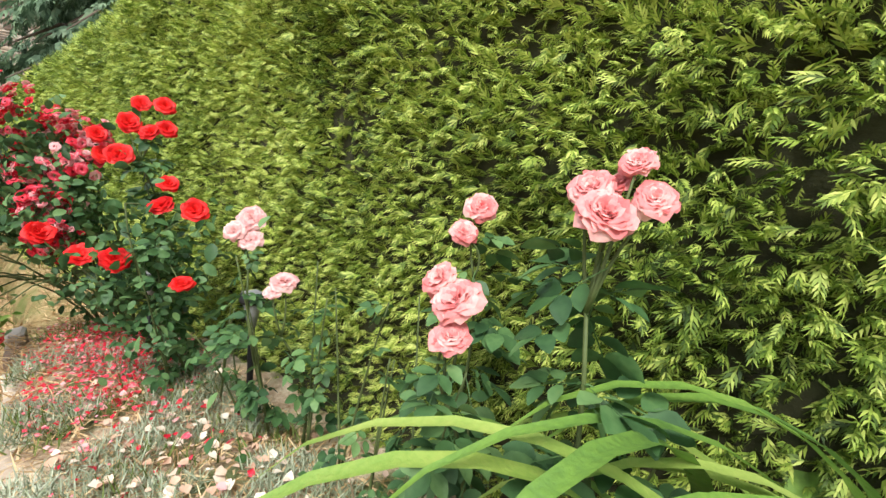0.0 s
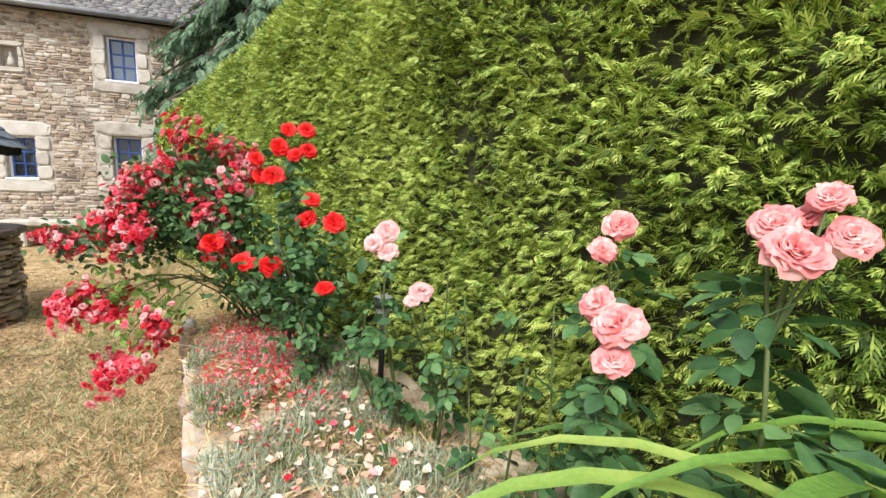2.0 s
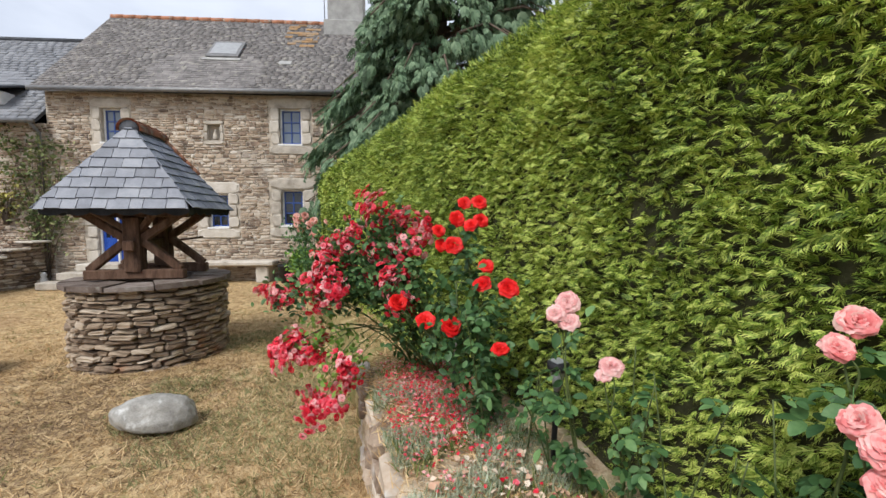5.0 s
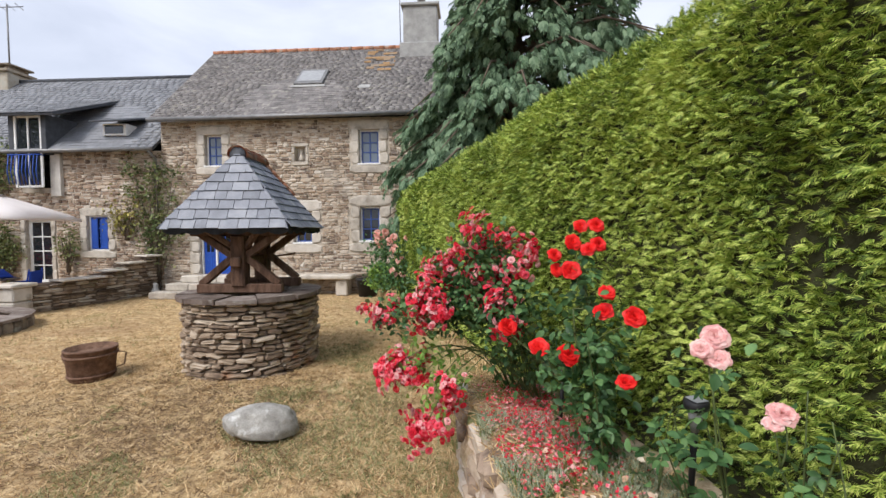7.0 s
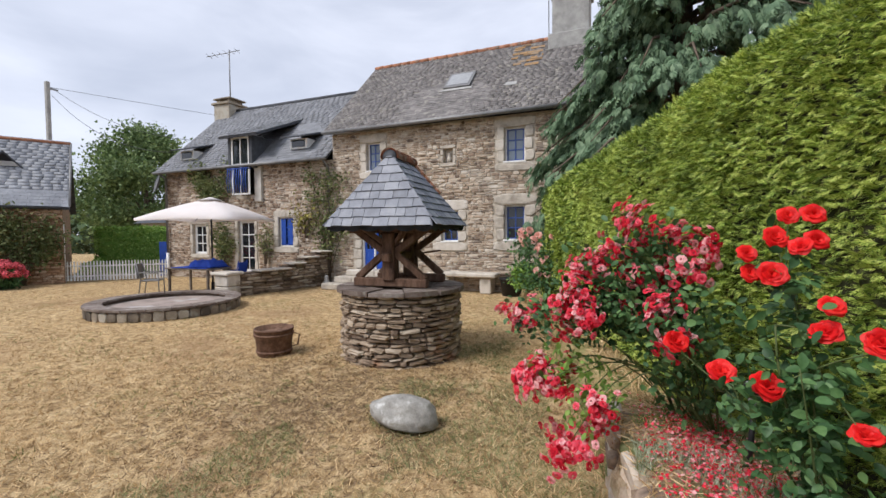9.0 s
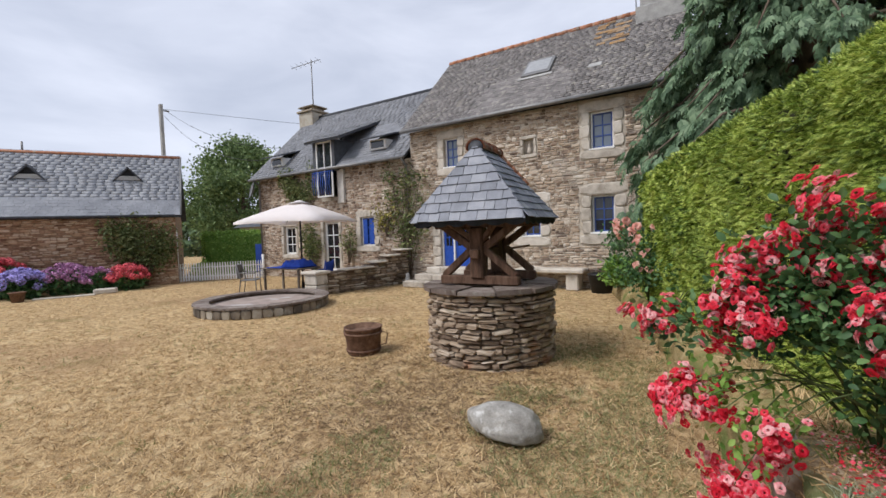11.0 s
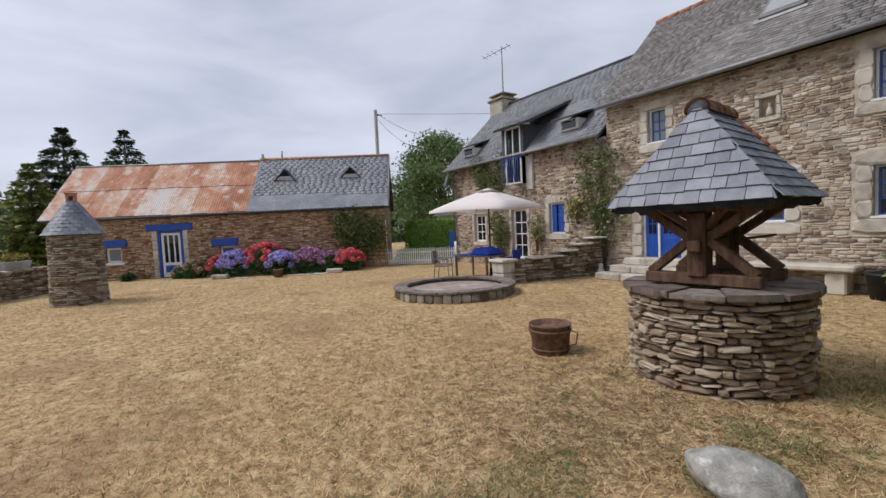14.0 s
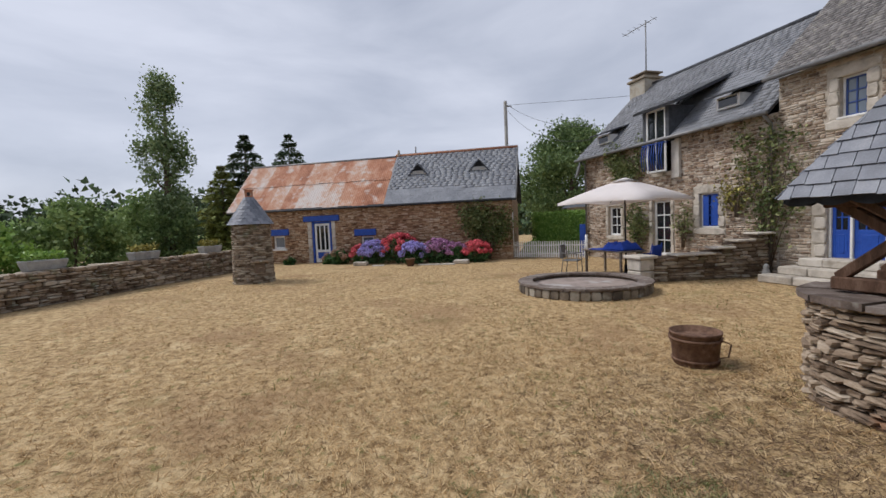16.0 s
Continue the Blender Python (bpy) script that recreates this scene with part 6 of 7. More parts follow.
PINK = [
    (4.000, 1.401, 1.467, 0.032),
    (3.992, 1.364, 1.439, 0.041),
    (4.044, 1.341, 1.456, 0.029),
    (4.045, 1.371, 1.500, 0.026),
    (4.042, 1.395, 1.474, 0.023),
    (4.151, 1.819, 1.427, 0.043),
    (4.111, 1.821, 1.371, 0.040),
    (3.923, 1.568, 1.295, 0.046),
    (3.919, 1.613, 1.316, 0.035),
    (3.909, 1.548, 1.244, 0.033),
]
PALE = [
    (3.773, 2.505, 1.341, 0.058),
    (3.723, 2.498, 1.302, 0.046),
    (3.765, 2.480, 1.279, 0.051),
    (3.825, 2.260, 1.188, 0.050),
    (3.794, 2.250, 1.161, 0.033),
    (3.469, 2.986, 1.334, 0.051),
]
RED = [
    (3.472, 3.071, 1.716, 0.053),
    (3.547, 3.083, 1.721, 0.059),
    (3.434, 3.057, 1.641, 0.064),
    (3.496, 3.033, 1.614, 0.057),
    (3.553, 3.063, 1.632, 0.058),
    (3.344, 3.024, 1.586, 0.052),
    (3.407, 2.984, 1.518, 0.071),
    (3.356, 3.029, 1.517, 0.052),
    (3.555, 2.942, 1.426, 0.059),
    (3.530, 2.919, 1.348, 0.069),
    (3.635, 2.838, 1.338, 0.070),
    (3.393, 2.941, 1.149, 0.081),
    (3.280, 3.050, 1.151, 0.075),
    (3.593, 2.805, 1.078, 0.061),
    (3.146, 3.189, 1.218, 0.075),
]
CRIM = [
    (3.133, 3.560, 1.626, 0.183),
    (3.192, 3.498, 1.499, 0.163),
    (3.050, 3.557, 1.494, 0.133),
    (2.723, 3.699, 1.484, 0.159),
    (2.845, 3.703, 1.448, 0.141),
    (2.676, 3.625, 1.317, 0.156),
    (2.796, 3.630, 1.282, 0.156),
    (2.666, 3.552, 1.193, 0.136),
    (2.749, 3.563, 1.209, 0.119),
    (2.916, 3.764, 1.586, 0.108),
    (2.968, 3.689, 1.309, 0.106),
    (2.422, 3.863, 1.130, 0.123),
    (2.320, 3.889, 1.106, 0.086),
    (2.517, 3.613, 0.902, 0.122),
    (2.469, 3.590, 0.856, 0.100),
    (2.629, 3.545, 0.805, 0.134),
    (2.561, 3.552, 0.853, 0.106),
    (2.685, 3.481, 0.678, 0.140),
    (2.697, 3.422, 0.589, 0.118),
    (2.848, 3.535, 0.727, 0.141),
    (3.134, 3.365, 1.233, 0.113),
    (3.255, 3.364, 1.295, 0.113),
    (3.193, 3.292, 1.158, 0.104),
    (3.107, 3.430, 1.299, 0.083),
    (3.023, 3.765, 1.621, 0.108),
]
PEACH = [
    (1.534, 8.777, 1.537, 0.132),
    (1.824, 8.610, 1.553, 0.128),
    (2.059, 8.519, 1.215, 0.126),
    (1.614, 8.458, 0.992, 0.108),
    (1.640, 8.687, 1.386, 0.111),
    (2.108, 8.532, 1.457, 0.108),
    (1.311, 8.945, 1.684, 0.135),
    (1.313, 8.945, 1.501, 0.116),
    (2.321, 7.821, 1.094, 0.097),
    (2.501, 7.423, 1.089, 0.121),
    (2.647, 7.030, 1.206, 0.155),
    (2.008, 8.506, 1.075, 0.108),
    (1.744, 8.588, 1.170, 0.091),
]




def rose_leaf_mesh(name, material):
    """A rose leaf, one unit long, folded along its rib with a gently toothed edge."""
    v, f, n = [], [], 7
    for k in range(n):
        q = k / (n - 1)
        w = 0.33 * math.sin(min(1.0, q * 0.92 + 0.06) * math.pi) ** 0.8 * (1.0 if k % 2 else 0.93)
        z = -0.16 * q * q
        v += [(-w, q, z + w * 0.28), (0, q, z), (w, q, z + w * 0.28)]
    for k in range(n - 1):
        i = k * 3
        f += [(i, i + 1, i + 4, i + 3), (i + 1, i + 2, i + 5, i + 4)]
    me = bpy.data.meshes.new(name)
    me.from_pydata(v, [], f)
    me.update()
    me.shade_smooth()
    me.materials.append(material)
    return me


LEAFLET = rose_leaf_mesh("leaflet", M_leaf)
LEAFLET_T = (np.array([v.co[:] for v in LEAFLET.vertices]), np.array([p.vertices[:] for p in LEAFLET.polygons]))


def compound_leaf_mesh(rng):
    """A rose leaf of five leaflets on a thin rachis, one unit long from the cane outward."""
    vs, fs, n = [], [], 0
    for y, turn, size in ((0.34, 68, 0.34), (0.34, -68, 0.34), (0.58, 58, 0.4), (0.58, -58, 0.4), (0.62, 0, 0.44)):
        t = math.radians(turn + rng.uniform(-9, 9))
        c, s_ = math.cos(t), math.sin(t)
        p = LEAFLET_T[0] * size * rng.uniform(0.88, 1.1)
        x0, z0 = 0.035 * math.copysign(1, turn) if turn else 0.0, -0.1 * y * y
        tw = rng.uniform(-0.35, 0.35)
        q = np.stack([p[:, 0] * c + p[:, 1] * s_ + x0, -p[:, 0] * s_ + p[:, 1] * c + y, p[:, 2] + z0 + p[:, 0] * tw], axis=1)
        vs.append(q)
        fs += [tuple(i + n for i in f) for f in LEAFLET_T[1]]
        n += len(q)
    vs = [tuple(p) for p in np.concatenate(vs)]
    for k in range(4):
        y = 0.62 * k / 3
        vs += [(-0.008, y, -0.1 * y * y), (0.008, y, -0.1 * y * y)]
    fs += [(n + 2 * k, n + 2 * k + 1, n + 2 * k + 3, n + 2 * k + 2) for k in range(3)]
    me = bpy.data.meshes.new("leaf")
    me.from_pydata(vs, [], fs)
    me.update()
    me.shade_smooth()
    me.materials.append(M_leaf)
    return me


RLEAVES = [compound_leaf_mesh(RNG) for _ in range(5)]


def put_leaf(bush, p, size, droop=(-45, 20)):
    """A compound leaf growing from the cane at p."""
    lf = new("leaf", RNG.choice(RLEAVES))
    lf.parent = bush
    lf.matrix_basis = Matrix.Translation(p) @ pose(0, 0, 0, 0, 0, RNG.uniform(0, 360)) @ pose(0, 0, 0, RNG.uniform(*droop), RNG.uniform(-30, 30), 0) @ Matrix.Diagonal((size, size, size, 1))


def stem_to(bush, root, tip, bend, r0=0.004, material=M_stem):
    root, tip = Vector(root), Vector(tip)
    mid = (root + tip) / 2 + Vector(bend)
    pts = [root * (1 - q) ** 2 + mid * 2 * q * (1 - q) + tip * q * q for q in [k / 7 for k in range(8)]]
    tube_part("stem", pts, [r0 * (1 - 0.5 * k / 7) for k in range(8)], material, bush, 6)
    return pts


def rose_bush(name, label, root, blooms, meshes, group, leaf_n, leaf_size, spread=0.1, fill=0, shrink=1.0):
    """A bush: canes from the root to a fork, short stalks to the blooms, leaves round both."""
    bush = thing(name, label, "rose bush", group=group)
    cx, cy, cz = [sum(b[i] for b in blooms) / len(blooms) for i in range(3)]
    forks = []
    for k in range(max(1, len(blooms) // 3)):
        b = blooms[(k * 3) % len(blooms)]
        fk = Vector((b[0] * 0.7 + cx * 0.3, b[1] * 0.7 + cy * 0.3, max(root[2] + 0.12, b[2] * 0.8 + cz * 0.2 - 0.16)))
        forks.append((fk, stem_to(bush, (root[0] + RNG.uniform(-0.05, 0.05), root[1] + RNG.uniform(-0.05, 0.05), root[2]), fk, (RNG.uniform(-0.1, 0.1), RNG.uniform(-0.1, 0.1), 0.03), 0.006)))
    for i, (x, y, z, r) in enumerate(blooms):
        fk, cane = min(forks, key=lambda q: (q[0] - Vector((x, y, z))).length)
        pts = stem_to(bush, fk, (x, y, z - r * 0.4), (RNG.uniform(-0.03, 0.03), RNG.uniform(-0.03, 0.03), 0.02), 0.0032)
        ob = new("bloom", meshes[i % len(meshes)])
        ob.parent = bush
        to_eye = Vector((3.3 - x, 1.1 - y, 1.5 - z)).normalized()
        ax = (to_eye * 0.8 + Vector((RNG.uniform(-0.4, 0.4), RNG.uniform(-0.4, 0.4), 0.6))).normalized()
        q = r * shrink
        ob.matrix_basis = Matrix.Translation((x, y, z)) @ ax.to_track_quat("Z", "Y").to_matrix().to_4x4() @ Matrix.Rotation(RNG.uniform(0, 6.28), 4, "Z") @ Matrix.Diagonal((q, q, q * 0.95, 1))
        for k in range(leaf_n):
            on = cane if k % 5 < 3 else pts
            p = on[1 + int(RNG.random() * 6.9)] + Vector((RNG.gauss(0, 0.006), RNG.gauss(0, 0.006), 0))
            if p.z > z - 0.07:
                p = cane[2 + int(RNG.random() * 4.9)]
            put_leaf(bush, p, leaf_size * RNG.uniform(0.65, 1.2), (-55, 5))
    if fill:
        d = rg.normal(0, 1, (fill, 3)) * np.array([0.10, 0.11, 0.17])
        pos = np.array([cx * 0.6 + root[0] * 0.4, cy * 0.6 + root[1] * 0.4, (cz + root[2]) / 2 + 0.05]) + d
        v, f = scatter(*LEAFLET_T, pos, basis(rg.normal(0, 1, (fill, 3)) + (-0.3, -0.5, 0.2), 1.4, rg), rg.uniform(0.03, 0.055, fill))
        mesh_np("leaves", v, f, M_leaf, bush, kind="stuff")
    return bush


G = "roses in the raised bed"
rose_bush("rose_bush", "pink garden rose with full blooms and dark green leaves", (4.05, 1.5, 0.64), PINK[:5], PINKS, G, 9, 0.125, 0.04, 0, 1.0)
rose_bush("rose_bush", "pink garden rose with full blooms and dark green leaves", (4.1, 1.95, 0.64), PINK[5:7], PINKS, G, 14, 0.12, 0.055, 0, 0.95)
rose_bush("rose_bush", "low pink rose with crowded double blooms", (3.98, 1.66, 0.64), PINK[7:], PINKS, G, 9, 0.11, 0.05, 0, 1.02)
rose_bush("rose_bush", "pale pink rose among thin leafy stems", (3.82, 2.5, 0.64), PALE[:3], PALES, G, 6, 0.1, 0.055, 25, 0.86)
rose_bush("rose_bush", "small pale pink rose beside the solar lamp", (3.86, 2.3, 0.64), PALE[3:5], PALES, G, 6, 0.1, 0.05, 15, 0.86)
rose_bush("rose_bush", "bright red rose bush with dense dark leaves", (3.58, 3.05, 0.64), RED, REDS, G, 8, 0.1, 0.07, 520, 0.74)
# leafy shoots with no flowers between the bushes
for k in range(10):
    y = 1.5 + 0.16 * k
    rt = (hedge_x(y) - 0.22 + RNG.uniform(-0.1, 0.05), y, 0.64)
    sb = thing("rose_shoot", "leafy flowerless rose shoot in front of the hedge", "rose bush", group="leafy shoots in the bed")
    for s in range(2):
        pts = stem_to(sb, rt, (rt[0] + RNG.uniform(-0.15, 0.08), rt[1] + RNG.uniform(-0.15, 0.15), RNG.uniform(0.95, 1.25)), (0, 0, 0.05))
        for i in range(5):
            put_leaf(sb, pts[1 + int(RNG.random() * 6.9)], RNG.uniform(0.07, 0.12))


# climbing rose: many small crimson blooms over a dark leafy mound
SPRAY = [bloom_mesh("bloom", RNG, SMALL, M_crim, 0.5, 3, 0.05, True) for _ in range(5)]
SPRAY_T = [(np.array([v.co[:] for v in me.vertices]), np.array([p.vertices[:] for p in me.polygons])) for me in SPRAY]
SPRAY_M = []
CLIMB = thing("climbing_rose", "sprawling crimson cluster rose arching over the bed edge", "rose bush")
roots = ((3.34, 3.9, 0.58), (3.4, 3.74, 0.58), (3.25, 4.02, 0.55))
for i, (x, y, z, r) in enumerate(CRIM):
    rt = roots[i % 3]
    pts = stem_to(CLIMB, rt, (x, y, z), (0.05, 0.05, 0.35 + max(0, 1.0 - z) * 0.9), 0.005)
    # each cane ends in two or three tight heads
    heads = [Vector((RNG.gauss(0, 0.5), RNG.gauss(0, 0.5), RNG.gauss(0, 0.5))) * r for _ in range(3)]
    for k in range(int(34 + 330 * r)):
        d = heads[k % 3] + Vector((RNG.gauss(0, 1), RNG.gauss(0, 1), RNG.gauss(0, 1))) * r * 0.26
        sz = RNG.uniform(0.014, 0.027)
        face = (d * 5 + Vector((RNG.gauss(-0.1, 0.25), RNG.gauss(-0.25, 0.25), RNG.gauss(0.15, 0.25)))).to_track_quat("Z", "Y").to_matrix().to_4x4()
        SPRAY_M.append(Matrix.Translation(Vector((x, y, z)) + d) @ face @ Matrix.Diagonal((sz, sz, sz, 1)))
RNG.shuffle(SPRAY_M)
vs, fs, off = [], [], 0
for k, m in enumerate(SPRAY_M):
    if k < 300:
        ob = new("bloom", SPRAY[k % 5])
        ob.parent = CLIMB
        ob.matrix_basis = m
        continue
    tv, tf = SPRAY_T[k % 5]
    a = np.array(m)
    vs.append(tv @ a[:3, :3].T + a[:3, 3])
    fs.append(tf + off)
    off += len(tv)
mesh_np("bloom_mass", np.concatenate(vs), np.concatenate(fs), M_crim, CLIMB, kind="stuff", smooth=True)
n = 600
pos = np.array([3.3, 3.82, 0.95]) + rg.normal(0, 1, (n, 3)) * np.array([0.12, 0.16, 0.14])
v, f = scatter(*LEAFLET_T, pos, basis(rg.normal(0, 1, (n, 3)) + (-0.2, -0.5, 0.1), 1.5, rg), rg.uniform(0.026, 0.05, n))
mesh_np("leaves", v, f, M_leaf, CLIMB, kind="stuff")
n = 3600
base = np.array([c[:3] for c in CRIM if c[2] > 0.95])
pick = base[rg.integers(0, len(base), n)]
mix = rg.uniform(0, 1, n)[:, None] ** 1.4
cen = np.array([3.14, 3.72, 1.2])
pos = pick * (1 - mix) + cen * mix + rg.normal(0, 0.07, (n, 3))
v, f = scatter(*LEAFLET_T, pos, basis(rg.normal(0, 1, (n, 3)) + (-0.2, -0.5, 0.3), 1.5, rg), rg.uniform(0.026, 0.05, n))
mesh_np("leaves", v, f, M_leaf, CLIMB, kind="stuff")
low = np.array([c[:3] for c in CRIM if c[2] <= 0.95])
n = 260
pick = low[rg.integers(0, len(low), n)]
mix = rg.uniform(0, 0.6, n)[:, None]
pos = pick * (1 - mix) + np.array([2.95, 3.75, 1.0]) * mix + rg.normal(0, 0.05, (n, 3))
v, f = scatter(*LEAF, pos, basis(rg.normal(0, 1, (n, 3)), 1.5, rg), rg.uniform(0.03, 0.055, n))
mesh_np("leaves", v, f, M_leaf2, CLIMB, kind="stuff")

# peach roses and a green bush further along the bank
pb = thing("rose_bush", "peach-pink shrub rose on the grassy bank", "rose bush", group=G)
prt = [(1.95, 8.3, 0.45), (2.15, 7.2, 0.47), (1.75, 8.7, 0.45)]
for i, (x, y, z, r) in enumerate(PEACH):
    rt = min(prt, key=lambda p: (p[0] - x) ** 2 + (p[1] - y) ** 2)
    stem_to(pb, rt, (x, y, z), (0, 0, 0.1), 0.008)
    for k in range(3):
        ob = new("bloom", PEACHES[(i + k) % 2])
        ob.parent = pb
        s = max(0.05, r * 0.62)
        ob.matrix_basis = pose(x + RNG.gauss(0, 0.05), y + RNG.gauss(0, 0.06), z + RNG.gauss(0, 0.05), RNG.uniform(20, 80), 0, RNG.uniform(-40, 40)) @ Matrix.Diagonal((s, s, s, 1))
n = 1500
base = np.array([c[:3] for c in PEACH])
pick = base[rg.integers(0, len(base), n)]
pos = pick + np.stack([rg.normal(0, 0.14, n), rg.normal(0, 0.16, n), -rg.uniform(0.0, 0.75, n) * (pick[:, 2] - 0.5)], axis=1)
v, f = scatter(*LEAF, pos, basis(rg.normal(0, 1, (n, 3)) + (0, -0.4, 0.3), 1.5, rg), rg.uniform(0.05, 0.09, n))
mesh_np("leaves", v, f, M_leaf, pb, kind="stuff")


def leafy_shrub(name, label, at, size, n, leaf, material, category="shrub", group=""):
    ob = thing(name, label, category, at, group)
    d = rg.normal(0, 1, (n, 3))
    d /= np.linalg.norm(d, axis=1, keepdims=True)
    lump = np.array([0.8 + 0.5 * noise.noise(Vector(q) * 2.3 + Vector(at)) for q in d])
    pos = d * (rg.uniform(0.35, 1.0, n) ** 0.45 * lump)[:, None] * np.array(size)
    pos[:, 2] = np.abs(pos[:, 2] + size[2] * 0.75)
    v, f = scatter(*LEAF, pos, basis(d + rg.normal(0, 0.7, (n, 3)) + (0, 0, 0.2), 1.4, rg), leaf * rg.uniform(0.6, 1.3, n))
    mesh_np("leaves", v, f, material, ob, kind="stuff")
    for k in range(5):
        tube_part("branch", [(RNG.uniform(-0.05, 0.05), RNG.uniform(-0.05, 0.05), 0), (RNG.gauss(0, 0.3) * size[0], RNG.gauss(0, 0.3) * size[1], size[2] * 1.1)], [0.02, 0.008], M_bark, ob, 6)
    return ob


leafy_shrub("shrub", "bright green leafy shrub by the house corner", (0.95, 11.2, 0.35), (0.5, 0.5, 0.36), 1500, 0.09, M_leaf2)
# climbers on the house fronts
def wall_climber(label, m, half, height, n, leaf, material):
    """Twigs fanning up a wall (x along it, y into it), with loose clumps of leaves and gaps."""
    ob = thing("wall_climber", label, "climber", kind="")
    ob.matrix_basis = m
    tips = []
    for k in range(14):
        x, z = RNG.uniform(-half, half), height * RNG.uniform(0.45, 1.0)
        mid = (x * 0.35 + RNG.uniform(-0.1, 0.1), -0.05, z * 0.55)
        tube_part("branch", [(RNG.uniform(-0.06, 0.06), -0.04, 0), mid, (x, -0.08 - RNG.uniform(0, 0.15), z)], [0.02, 0.013, 0.004], M_bark, ob, 5)
        tips += [(x, -0.1, z), (mid[0] * 0.4 + x * 0.6, -0.08, z * 0.8), (mid[0], -0.06, mid[2])]
    tips = np.array(tips)
    w = np.linspace(1, 0.25, 3)
    pick = tips[rg.choice(len(tips), n, p=np.tile(w, 14) / (14 * w.sum()))]
    pos = pick + rg.normal(0, 1, (n, 3)) * np.array([0.2, 0.09, 0.2]) * (0.5 + 0.4 * half)
    pos[:, 1] = -np.abs(pos[:, 1])
    pos[:, 2] = np.abs(pos[:, 2])
    v, f = scatter(*LEAF, pos, basis(rg.normal(0, 1, (n, 3)) + (0, -0.5, -0.3), 1.5, rg), leaf * rg.uniform(0.5, 1.25, n))
    mesh_np("leaves", v, f, material, ob, kind="stuff")
    return ob


wall_climber("airy climbing rose on the joint of the two houses", pose(-5.75, FY - 0.08, 0.0), 0.75, 3.5, 1500, 0.1, M_climber)
wall_climber("thin yellowing climber trained along the wing wall", pose(-6.6, FY - 0.08, 1.5), 0.5, 1.2, 300, 0.1, M_ochre)
wall_climber("dense green climber under the dormer", pose(-10.75, FY - 0.1, 2.1), 0.85, 1.9, 1900, 0.11, M_climber)
wall_climber("climber beside the glazed door", pose(-10.25, FY - 0.1, 0.0), 0.42, 2.1, 900, 0.1, M_climber)
wall_climber("small grey-green climber between door and window", pose(-8.35, FY - 0.1, 0.6), 0.3, 1.2, 260, 0.09, M_climber)
wall_climber("airy green climber spreading over the barn's corner", BARN_POSE @ Matrix.Translation((0.06, -0.85, 0)) @ Matrix.Rotation(math.pi / 2, 4, "Z"), 1.05, 2.4, 3000, 0.12, M_climber)
BOXH = thing("box_hedge", "clipped square bright green hedge behind the fence", "hedge", (-15.0, 13.3, 0))
n = 9000
pos = np.stack([rg.uniform(-1.9, 1.9, n), rg.uniform(-0.6, 0.6, n), rg.uniform(0.05, 1.85, n)], axis=1)
face = rg.integers(0, 3, n)
pos[:, 0] = np.where(face == 0, np.sign(pos[:, 0]) * 1.9, pos[:, 0]) + rg.normal(0, 0.04, n)
pos[:, 1] = np.where(face == 1, np.sign(pos[:, 1]) * 0.6, pos[:, 1]) + rg.normal(0, 0.05, n)
pos[:, 2] = np.where(face == 2, 1.85, pos[:, 2]) + rg.normal(0, 0.04, n)
v, f = scatter(*LEAF, pos, basis(rg.normal(0, 1, (n, 3)) + (0, -0.2, 0.5), 1.4, rg), 0.1 * rg.uniform(0.6, 1.3, n))
mesh_np("leaves", v, f, M_leaf2, BOXH, kind="stuff")
box("inner_growth", -1.84, 1.84, -0.54, 0.54, 0, 1.78, M_leaf2, BOXH, 0.05)
BOXH.rotation_euler = (0, 0, radians(42))
leafy_shrub("shrub", "round green shrub behind the fence", (-14.9, 10.9, 0), (0.5, 0.5, 0.42), 1100, 0.1, M_leaf2)


# strap-leaved clump at the near end of the bed
def strap_leaf(parent, root, azim, length, width, lift):
    n = 12
    v, f = [], []
    x, z, ang = 0.0, 0.0, lift
    d = np.array([math.cos(azim), math.sin(azim)])
    s = np.array([-d[1], d[0]])
    for k in range(n + 1):
        q = k / n
        w = width * (0.75 + 0.5 * q) * (1 - q ** 4) + 0.001
        p = np.array(root[:2]) + d * x
        for side, dz in ((-1, 0.25), (0, 0), (1, 0.25)):
            v.append((*(p + s * w * side), root[2] + z + dz * w))
        x += length / n * math.cos(ang)
        z += length / n * math.sin(ang)
        ang -= (lift + 1.15) / n * (0.35 + 1.3 * q)
    for k in range(n):
        i = 3 * k
        f += [(i, i + 1, i + 4, i + 3), (i + 1, i + 2, i + 5, i + 4)]
    mesh_np("blade", v, f, M_strap, parent, smooth=True)


for cx, cy, n in ((4.3, 1.2, 40), (4.36, 1.08, 64), (4.44, 0.96, 64), (4.5, 0.82, 50)):
    IR = thing("strap_leaf_clump", "clump of arching light green strap leaves", "plant", group="strap-leaved clumps")
    for k in range(n):
        up = RNG.random() < 0.05
        strap_leaf(IR, (cx + RNG.gauss(0, 0.05), cy + RNG.gauss(0, 0.05), 0.64), RNG.uniform(2.3, 6.4), RNG.uniform(0.82, 1.12), RNG.uniform(0.012, 0.019), 1.55 if up else RNG.uniform(1.12, 1.5))

